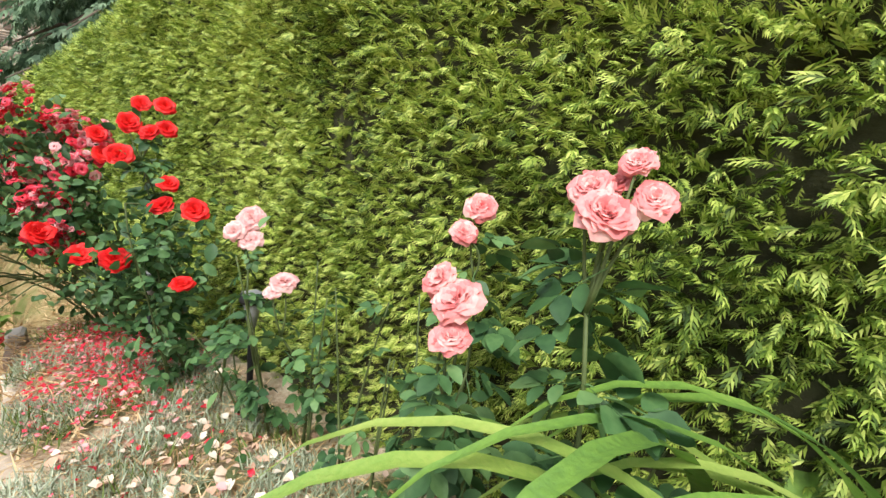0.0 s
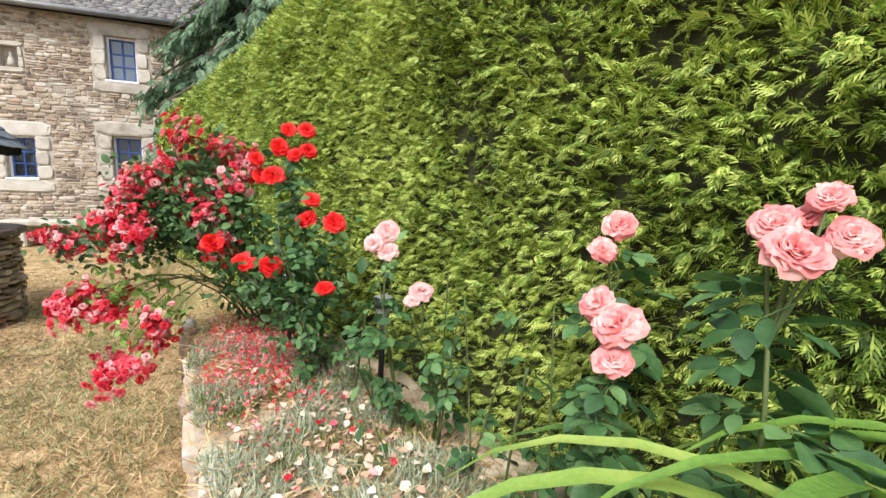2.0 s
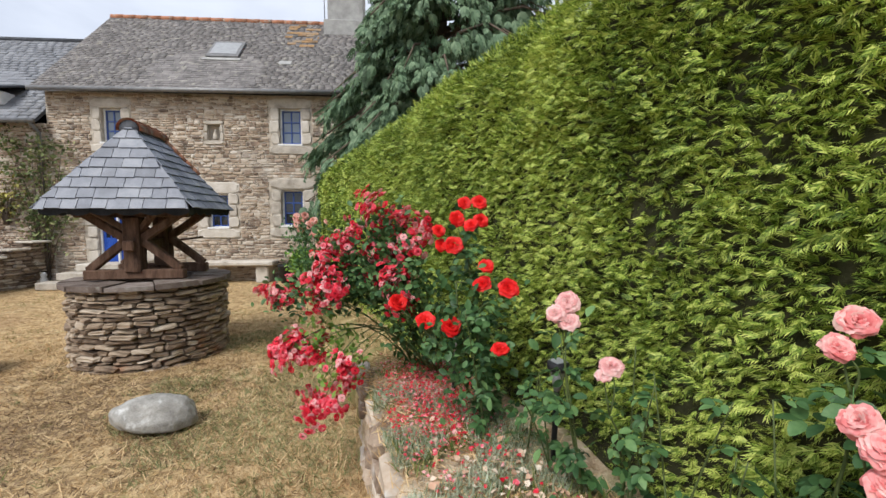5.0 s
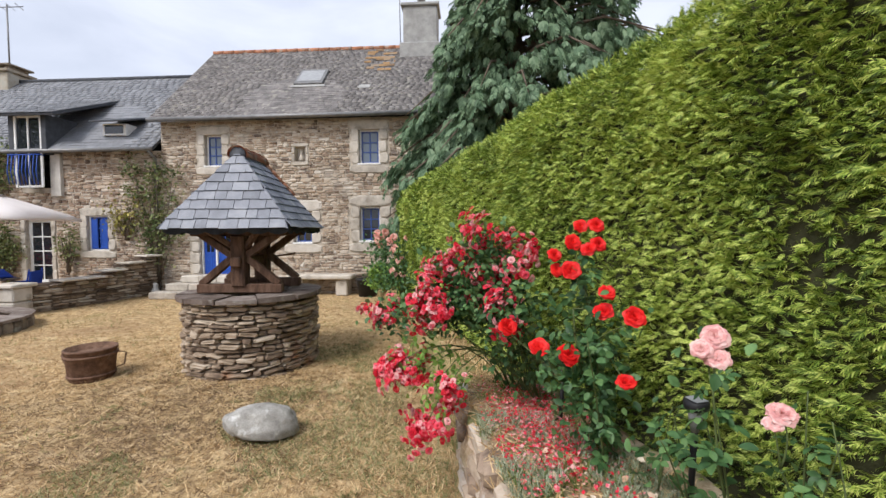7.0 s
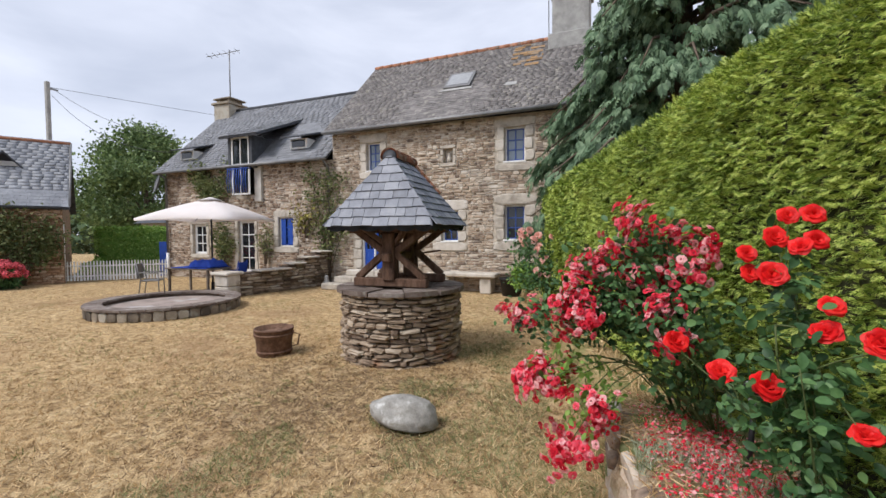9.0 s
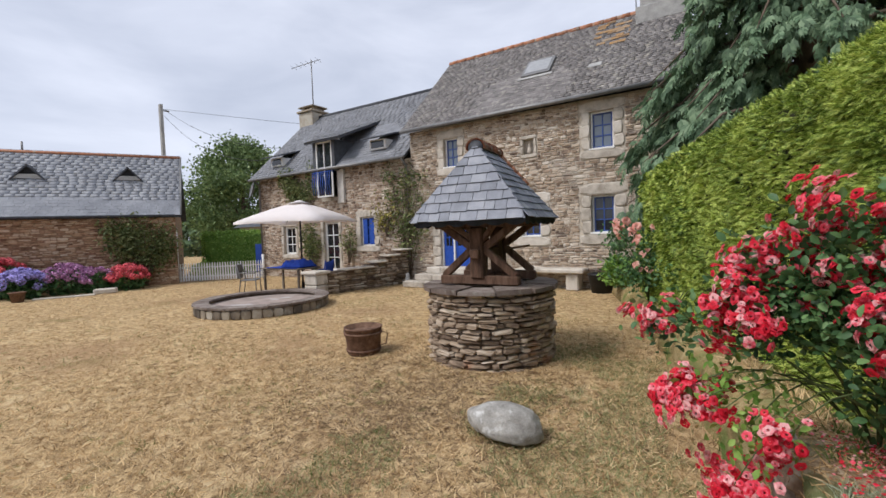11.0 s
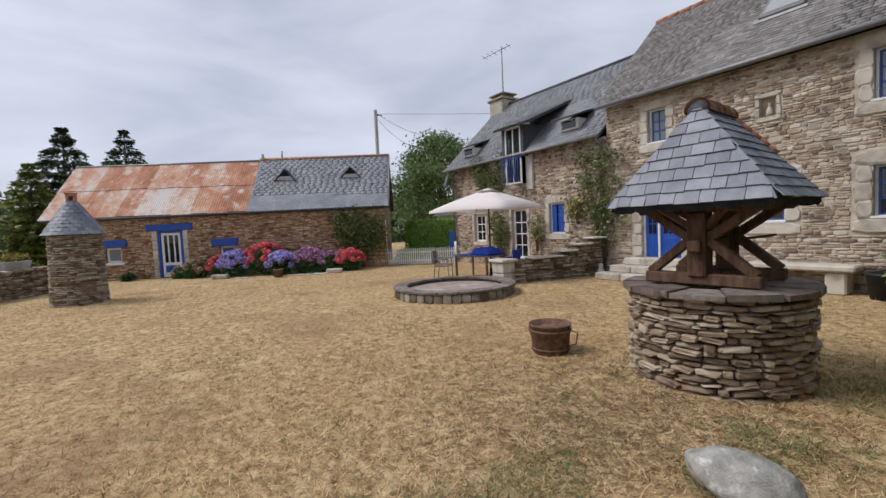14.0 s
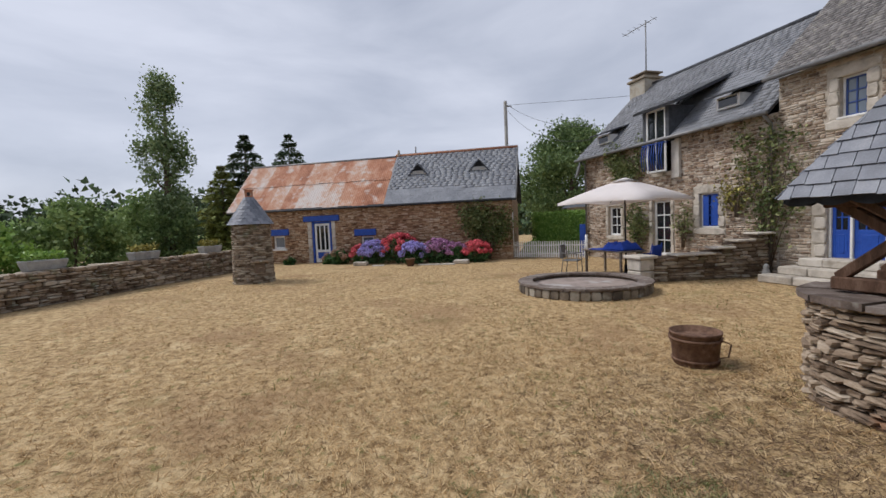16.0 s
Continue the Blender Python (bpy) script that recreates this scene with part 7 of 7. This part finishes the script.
# solar lamps
def solar_lamp(at, h, rz):
    ob = thing("solar_lamp", "black plastic solar garden lamp on a stake", "garden lamp", at, "solar lamps in the bed")
    tube_part("stake", [(0, 0, -0.05), (0, 0, h - 0.12)], 0.012, M_black, ob, 8)
    lathe("lens", [(0.014, h - 0.12), (0.032, h - 0.03), (0.03, h - 0.025)], M_grey_plastic, ob, 16, "clear tapering lens")
    lathe("cap", [(0.042, h - 0.03), (0.045, h - 0.02), (0.045, h), (0.035, h + 0.006)], M_black, ob, 20)
    box("solar_panel", -0.028, 0.028, -0.028, 0.028, h + 0.006, h + 0.009, M_grey_plastic, ob, 0.001)
    ob.rotation_euler = (radians(3), 0, radians(rz))


solar_lamp((3.80, 2.70, 0.66), 0.39, 20)
solar_lamp((3.46, 3.44, 0.64), 0.36, 50)

# fallen petals, moss and weeds on the bed
PET = (np.array([(-0.5, -0.5, 0.1), (0.5, -0.5, 0.0), (0.55, 0.5, 0.15), (-0.45, 0.5, 0.05)]), np.array([(0, 1, 2, 3)]))


LEAF_SHORT = leaf_template(0.18, 0.45)


def litter(name, n, cx, cy, sx, sy, size, material, label, zf=lambda y: bed_top(y) + 0.02):
    x, y = rg.normal(cx, sx, n), rg.normal(cy, sy, n)
    ok = np.array([bed_edge(b) + 0.05 < a < hedge_x(b) - 0.05 and b > 0.4 for a, b in zip(x, y)])
    x, y = x[ok], y[ok]
    n = len(x)
    z = np.array([zf(b) for b in y]) + np.array([noise.noise(Vector((a * 3, b * 3, 1.7))) * 0.035 for a, b in zip(x, y)]) + rg.uniform(0.0, 0.02, n)
    v, f = scatter(*(PET if size < 0.016 else LEAF_SHORT), np.stack([x, y, z], axis=1), euler_mats(rg.normal(0, 0.35, n), rg.normal(0, 0.35, n), rg.uniform(0, 6.28, n)), size * rg.uniform(0.5, 1.3, n))
    return tagged(mesh_np(name, v, f, material), label, "petals", "", "stuff")


litter("fallen_petals", 2600, 3.33, 3.4, 0.17, 0.36, 0.012, M_crim, "fallen crimson petals on the soil")
litter("fallen_petals", 60, 3.5, 2.75, 0.16, 0.35, 0.026, M_crim, "fallen red petals on the soil")
litter("fallen_petals", 300, 3.6, 2.3, 0.2, 0.45, 0.03, M_fallen, "pale fallen petals and yellow leaves")
blades("red_litter", 5000, (2.2, 3.3), (2.2, 4.6), 0.03, M_redlitter, lambda x, y: -0.42 < x - bed_edge(y) < -0.02 and RNG.random() < math.exp((x - bed_edge(y)) * 7), (0.0, 0.3), label="reddish fallen petals and straw along the bed foot")
bz = lambda x, y: bed_top(y) + 0.01 + noise.noise(Vector((x * 3, y * 3, 1.7))) * 0.035
blades("moss_tufts", 32000, (3.0, 4.0), (1.2, 3.5), 0.042, M_moss, lambda x, y: bed_edge(y) + 0.0 < x < hedge_x(y) - 0.1 and noise.noise(Vector((x * 4, y * 4, 3))) > -0.1, (0.2, 1.3), bz, "grey-green moss tufts on the bed")
blades("weed_tufts", 7000, (3.0, 4.1), (1.2, 4.0), 0.05, M_grass, lambda x, y: bed_edge(y) < x < hedge_x(y) - 0.05 and noise.noise(Vector((x * 3, y * 3, 9))) > 0.08, (0.4, 1.3), bz, "low green weeds on the bed")
blades("straw_litter", 9000, (2.8, 4.1), (1.2, 4.4), 0.06, M_straw, lambda x, y: bed_edge(y) < x < hedge_x(y) - 0.05, (0.0, 0.35), bz, "straw and dry stalks on the bed")


def bank_z(x, y):
    q = min(1.0, max(0.0, (x - bed_edge(y)) / 0.28))
    return bed_top(y) * math.sin(q * math.pi / 2)


blades("bank_grass", 26000, (0.3, 3.2), (4.1, 12.2), 0.085, M_straw, lambda x, y: -0.03 < x - bed_edge(y) < 0.5, (-0.4, 1.0), bank_z, "dry grass hanging over the bank")
blades("bank_grass", 9000, (0.3, 3.2), (4.1, 12.2), 0.08, M_grass, lambda x, y: -0.02 < x - bed_edge(y) < 0.6 and noise.noise(Vector((x * 2, y * 2, 3))) > 0.05, (0.1, 1.1), bank_z, "green grass on the bank")
blades("edge_grass", 12000, (2.7, 3.7), (1.6, 4.3), 0.06, M_straw, lambda x, y: -0.06 < x - bed_edge(y) < 0.06, (0.0, 1.2), lambda x, y: RNG.uniform(0.0, 0.62) if x > bed_edge(y) - 0.02 else 0, "dry moss and grass on the edging stones")
blades("dry_stalks", 420, (3.75, 4.1), (1.45, 1.85), 0.13, M_drystem, lambda x, y: True, (0.7, 1.4), bz, "dry old flower stalks")

# ---- hydrangeas along the barn ----
HEADV, HEADF = [], []
for k in range(90):
    d = Vector((RNG.gauss(0, 1), RNG.gauss(0, 1), RNG.gauss(0, 1))).normalized()
    a = d.orthogonal().normalized() * 0.2
    b = d.cross(a).normalized() * 0.2
    i = len(HEADV)
    HEADV += [tuple(d * RNG.uniform(0.85, 1.05) + s) for s in (a, b, -a, -b)]
    HEADF.append((i, i + 1, i + 2, i + 3))


def head_mesh(m):
    me = bpy.data.meshes.new("flower_head")
    me.from_pydata(HEADV, [], HEADF)
    me.update()
    me.materials.append(m)
    return me


HM = {m.name: head_mesh(m) for m in (M_hyd_red, M_hyd_blue, M_hyd_mauve, M_hyd_dull)}


def hydrangea(x, y, r, m, heads):
    cname = {"red_hydrangea": "red", "violet_hydrangea": "violet-blue", "mauve_hydrangea": "mauve", "dull_hydrangea": "faded green and rusty"}[m.name]
    ob = leafy_shrub("hydrangea", f"{cname} hydrangea bush flowering along the barn wall", (x, y, 0), (r, r, r * 0.72), 900, 0.12, M_leaf, "hydrangea", "hydrangeas along the barn")
    for k in range(heads):
        a, e = RNG.uniform(0, 6.28), RNG.uniform(0.05, 1.45)
        p = Vector((math.cos(a) * math.cos(e) * r, math.sin(a) * math.cos(e) * r, r * 0.55 + math.sin(e) * r * 0.85))
        h = new("flower_head", HM[m.name])
        h.parent = ob
        s = RNG.uniform(0.09, 0.14)
        h.matrix_basis = pose(p.x, p.y, p.z, RNG.uniform(0, 90), 0, RNG.uniform(0, 360)) @ Matrix.Diagonal((s, s, s * 0.85, 1))


def by_barn(along, out):
    """A spot on the ground in front of the barn."""
    p = BARN_POSE @ Vector((out, -along, 0))
    return p.x, p.y


for along, out, r, m, hd in ((7.5, 0.75, 0.42, M_hyd_dull, 10), (6.5, 0.6, 0.5, M_hyd_red, 26), (5.75, 1.0, 0.62, M_hyd_blue, 60), (4.7, 0.75, 0.78, M_hyd_red, 80), (3.9, 1.35, 0.55, M_hyd_blue, 50),
                             (2.95, 0.9, 0.6, M_hyd_mauve, 40), (2.2, 0.9, 0.5, M_hyd_mauve, 26), (1.3, 0.9, 0.52, M_hyd_red, 44), (10.2, 0.6, 0.22, M_hyd_dull, 3), (8.1, 0.6, 0.28, M_hyd_dull, 4)):
    hydrangea(*by_barn(along, out), r * 1.12, m, int(hd * 1.3))
for along, out in ((6.1, 1.75), (1.8, 1.7)):
    st = box("stone_trough", -0.3, 0.3, -0.15, 0.15, 0, 0.16, M_granite, None, 0.03)
    st.matrix_basis = pose(*by_barn(along, out), 0, 0, 0, 58)
    tagged(st, "low stone trough in front of the hydrangeas", "trough", "stone troughs")
for along, out, w in ((5.2, 2.1, 0.25), (3.0, 2.05, 0.5), (2.4, 2.0, 0.4)):
    st = box("kerb_stone", -w, w, -0.09, 0.09, -0.02, 0.045, M_granite, None, 0.02)
    st.matrix_basis = pose(*by_barn(along, out), 0, 0, 0, 60)
    tagged(st, "pale stone edging lying in the grass before the hydrangeas", "kerb stone", "edging stones")
POT = lathe("flower_pot", [(0.13, 0), (0.18, 0.26), (0.2, 0.27), (0.2, 0.3), (0.16, 0.3), (0.14, 0.2)], M_iron, None, 20)
POT.location = (*by_barn(3.75, 2.3), 0)
tagged(POT, "dark flower pot in front of the hydrangeas", "flower pot")

# ---- trees ----
CARD = (np.array([(-0.35, 0, 0.05), (0.0, -0.12, 0), (0.4, 0.1, 0.05), (0.05, 0.75, -0.08)]), np.array([(0, 1, 2, 3)]))


def broad_tree(name, label, at, height, radius, material, n, leaf, trunk_h, shape=1.0, clumps=60, category="tree", narrow=False):
    """A tapered trunk with limbs and a crown of leaf clumps with gaps."""
    t = thing(name, label, category, at)
    r0 = height * 0.022
    tube_part("trunk", [(0, 0, -0.1), (0.02 * height, 0, trunk_h), (0.0, 0.02 * height, height * 0.85)], [r0 * 1.3, r0, r0 * 0.25], M_bark, t, 10)
    cs = []
    for k in range(clumps):
        q = RNG.random()
        z = trunk_h + (height - trunk_h) * q
        rr = radius * (math.sin(min(1, 0.12 + 0.88 * q) * math.pi) ** 0.6 if not narrow else (0.55 + 0.45 * math.sin(q * 2.6)) * (1 - q ** 5)) * math.sqrt(RNG.uniform(0.15, 1))
        a = RNG.uniform(0, 6.28)
        cs.append((rr * math.cos(a), rr * math.sin(a), z))
    for k, c in enumerate(cs[:16]):
        s = max(trunk_h * 0.8, c[2] - radius * 0.8)
        tube_part("limb", [(0, 0, s), (c[0] * 0.5, c[1] * 0.5, (s + c[2]) / 2), c], [r0 * 0.35, r0 * 0.22, r0 * 0.06], M_bark, t, 6)
    cs = np.array(cs)
    pick = cs[rg.integers(0, len(cs), n)]
    cr = radius * (0.24 if not narrow else 0.34)
    d = rg.normal(0, 1, (n, 3))
    pos = pick + d * cr * np.array([1, 1, 0.7 if not narrow else 1.3]) * 0.6
    v, f = scatter(*CARD, pos, basis(rg.normal(0, 1, (n, 3)) + (0, 0, 0.15), 3.1, rg), leaf * rg.uniform(0.5, 1.4, n))
    mesh_np("crown", v, f, material, t, kind="stuff")
    return t


broad_tree("oak_tree", "large round green tree behind the wing", (-30.9, 23.2, 0), 9.3, 4.3, M_oak, 30000, 0.24, 1.8, clumps=80)
broad_tree("poplar_tree", "tall slender poplar beyond the boundary wall", (-31.0, -7.6, -0.6), 12.9, 1.5, M_poplar, 11000, 0.2, 1.8, clumps=60, narrow=True)
leafy_shrub("shrub", "dense dark bushes at the poplar's foot", (-30.2, -7.5, -0.8), (2.0, 2.0, 2.6), 7000, 0.22, M_oak)
broad_tree("leafy_tree", "low leafy tree beyond the boundary wall", (-27.5, -11.5, -1.0), 4.4, 2.8, M_tree, 6000, 0.28, 0.6)
broad_tree("leafy_tree", "leafy trees below the yard", (-34, -9.5, -1.5), 6.0, 2.6, M_tree, 5000, 0.3, 0.8)
broad_tree("leafy_tree", "leafy trees below the yard", (-24, -14.5, -1.0), 4.2, 2.6, M_leaf2, 5000, 0.28, 0.6)
broad_tree("leafy_tree", "overhanging branch tree at the yard's end", (-20, -21.5, -0.6), 11.0, 3.4, M_tree, 6000, 0.3, 3.0)


def conifer(at, height, radius, n, label, leaf=0.5, material=M_conifer):
    t = thing("conifer_tree", label, "tree", at)
    tube_part("trunk", [(0, 0, 0), (0, 0, height)], [height * 0.02, 0.02], M_bark, t, 8)
    q = rg.uniform(0.05, 1, n) ** 1.3
    tier = q + 0.02 * np.sin(q * 80)
    rr = radius * (1 - tier) ** 0.8 * rg.uniform(0.1, 1, n) ** 0.6 * (0.72 + 0.28 * np.sin(tier * 45 + 4 * np.sin(tier * 13)))
    a = np.floor(rg.uniform(0, 11, n)) * 0.571 + np.floor(tier * 16) * 2.4 + rg.normal(0, 0.16, n)
    pos = np.stack([rr * np.cos(a), rr * np.sin(a), height * (0.06 + 0.94 * tier) - rr * 0.15], axis=1)
    d = np.stack([np.cos(a), np.sin(a), rg.normal(-0.1, 0.3, n)], axis=1)
    v, f = scatter(*FROND_FAR, pos, basis(d, 0.8, rg), leaf * rg.uniform(0.5, 1.2, n) * (1.05 - 0.6 * tier))
    mesh_np("crown", v, f, material, t, kind="stuff")


conifer((-28.6, -2.3, 0), 7.9, 3.3, 7500, "dark spruce behind the barn", 0.5)
conifer((-33.5, 0.2, 0), 9.0, 3.6, 7500, "dark spruce behind the barn", 0.5)
conifer((-24.9, -3.1, 0), 5.4, 2.2, 6000, "yellow-green conifer beside the barn", 0.45, M_golden)


# weeping cypress between hedge and house
def weeping_tree(at, height):
    t = thing("weeping_cypress", "tall blue-green conifer with drooping sprays", "tree", at)
    tube_part("trunk", [(0, 0, 0), (0.1, 0, height * 0.5), (0, 0.1, height)], [0.28, 0.2, 0.04], M_bark, t, 10)
    V, F, n = [], [], 0
    for k in range(170):
        z = 1.5 + (height - 2.2) * (k / 170) ** 0.9
        a = RNG.uniform(0, 6.28)
        ln = (3.1 - 2.75 * max(0, (z - 3.6) / (height - 3.6)) ** 0.8) * RNG.uniform(0.7, 1.05) * (0.75 if z < 2.2 else 1) * (1 + 1.5 * max(0.0, math.cos(a + 0.4)) * z / height)
        pts = [Vector((math.cos(a) * ln * q, math.sin(a) * ln * q, z + 0.55 * math.sin(q * 2.2) - 1.1 * q * q)) for q in (0, 0.35, 0.7, 1.0)]
        tube_part("limb", pts, [0.06, 0.045, 0.025, 0.008], M_bark, t, 5)
        m = 130
        q = rg.uniform(0.25, 1.02, m)
        side = rg.normal(0, 0.3, m) * (1.1 - 0.5 * q)
        p = np.stack([math.cos(a) * ln * q - math.sin(a) * side, math.sin(a) * ln * q + math.cos(a) * side, z + 0.55 * np.sin(q * 2.2) - 1.1 * q * q - np.abs(side) * 0.55 - rg.uniform(0, 0.35, m)], axis=1)
        d = np.stack([math.cos(a) * 0.45 + rg.normal(0, 0.3, m), math.sin(a) * 0.45 + rg.normal(0, 0.3, m), -rg.uniform(0.5, 1.3, m)], axis=1)
        v, f = scatter(*FROND, p, basis(d, 0.9, rg), rg.uniform(0.2, 0.46, m))
        V.append(v)
        F.append(f + n)
        n += len(v)
    mesh_np("crown", np.concatenate(V), np.concatenate(F), M_cypress, t, kind="stuff")


weeping_tree((3.95, 11.4, 0), 11.0)

# far woods and fields
wp = []
for k in range(620):
    a = RNG.uniform(math.radians(95), math.radians(240))
    d = RNG.uniform(75, 140)
    wp.append((d * math.cos(a), d * math.sin(a) - 10, RNG.uniform(10, 15.5)))
n = 90000
pick = np.array(wp)[rg.integers(0, len(wp), n)]
d = rg.normal(0, 1, (n, 3))
d /= np.linalg.norm(d, axis=1, keepdims=True)
pos = np.stack([pick[:, 0], pick[:, 1], pick[:, 2] * 0.5 - 5], axis=1) + d * (pick[:, 2] * 0.5 * rg.uniform(0.6, 1, n))[:, None] * np.array([1, 1, 1.1])
v, f = scatter(*CARD, pos, basis(rg.normal(0, 1, (n, 3)), 3, rg), rg.uniform(0.7, 1.5, n))
tagged(mesh_np("woods", v, f, M_woods), "distant dark green woods beyond the fields", "woods", "", "stuff")
n = 50000
a = rg.uniform(math.radians(165), math.radians(235), n)
dd = rg.uniform(24, 60, n)
ht = np.array([max(0.1, 0.5 + 1.3 * noise.noise(Vector((x * 5, y * 0.12, 1)))) for x, y in zip(a, dd)])
pos = np.stack([dd * np.cos(a), dd * np.sin(a) - 2, -1.2 - (dd - 24) * 0.02 + ht * rg.uniform(0.2, 1.6, n)], axis=1)
v, f = scatter(*CARD, pos, basis(rg.normal(0, 1, (n, 3)), 3, rg), rg.uniform(0.16, 0.42, n))
tagged(mesh_np("scrub", v, f, M_tree), "green scrub on the slope below the yard", "bushes", "", "stuff")
fl = mesh_np("far_field", [(-75, -70, -3.2), (-35, -70, -1.8), (-35, 6, -1.8), (-75, 6, -3.2)], [(0, 1, 2, 3)], M_field)
tagged(fl, "pale green field beyond the scrub", "field", "", "structure")

# ---- outbuilding roofs behind, pole and wires ----
SH = thing("shed", "low shed with slate roof behind the garden hedge", "shed", (-19.5, 19.5, 0))
box("wall", -3.0, 3.0, -2, 2, 0, 2.3, M_greystone, SH, 0.02)
bm = bmesh.new()
vs = [bm.verts.new(p) for p in ((-3.2, -2.3, 2.25), (3.2, -2.3, 2.25), (3.2, 0, 3.35), (-3.2, 0, 3.35), (3.2, 2.3, 2.25), (-3.2, 2.3, 2.25))]
for q in ((0, 1, 2, 3), (3, 2, 4, 5), (0, 3, 5), (1, 4, 2)):
    bm.faces.new([vs[k] for k in q])
part("roof", bm, M_slate_dark, SH)
POLE = thing("utility_pole", "grey concrete utility pole with cables", "pole", (-27.2, 15.6, 0))
box("post", -0.12, 0.12, -0.09, 0.09, 0, 10.3, M_lead, POLE, 0.02)
box("bracket", -0.05, 0.05, -0.05, 0.5, 9.9, 9.98, M_zinc, POLE, 0.01)
for a, b, sag in (((0, 0.4, 9.9), (13.9, 0.4, 5.9), 0.9), ((0, 0.0, 10.0), (40, 60, 11.0), 1.2), ((0, 0.2, 9.6), (13.6, -2.4, 4.9), 0.8)):
    tube_part("cable", [tuple(a[i] + (b[i] - a[i]) * q - (sag * 4 * q * (1 - q) if i == 2 else 0) for i in range(3)) for q in [k / 12 for k in range(13)]], 0.012, M_black, POLE, 5)
# small white stone dog by the steps and flat path stones
lathe("garden_ornament", [(0.1, 0), (0.11, 0.06), (0.07, 0.2), (0.05, 0.24), (0.07, 0.3), (0.03, 0.36)], M_lead, None, 14, at=(-5.45, 12.1, 0))
tagged(bpy.data.objects["garden_ornament"], "small weathered pale stone ornament beside the steps", "ornament")
# closing yard walls behind the camera
yw = box("yard_wall", -7, 8, -7.4, -6.9, 0, 2.0, M_greystone, None, 0.02)
tagged(yw, "plain stone wall closing the yard behind", "wall", "", "structure")
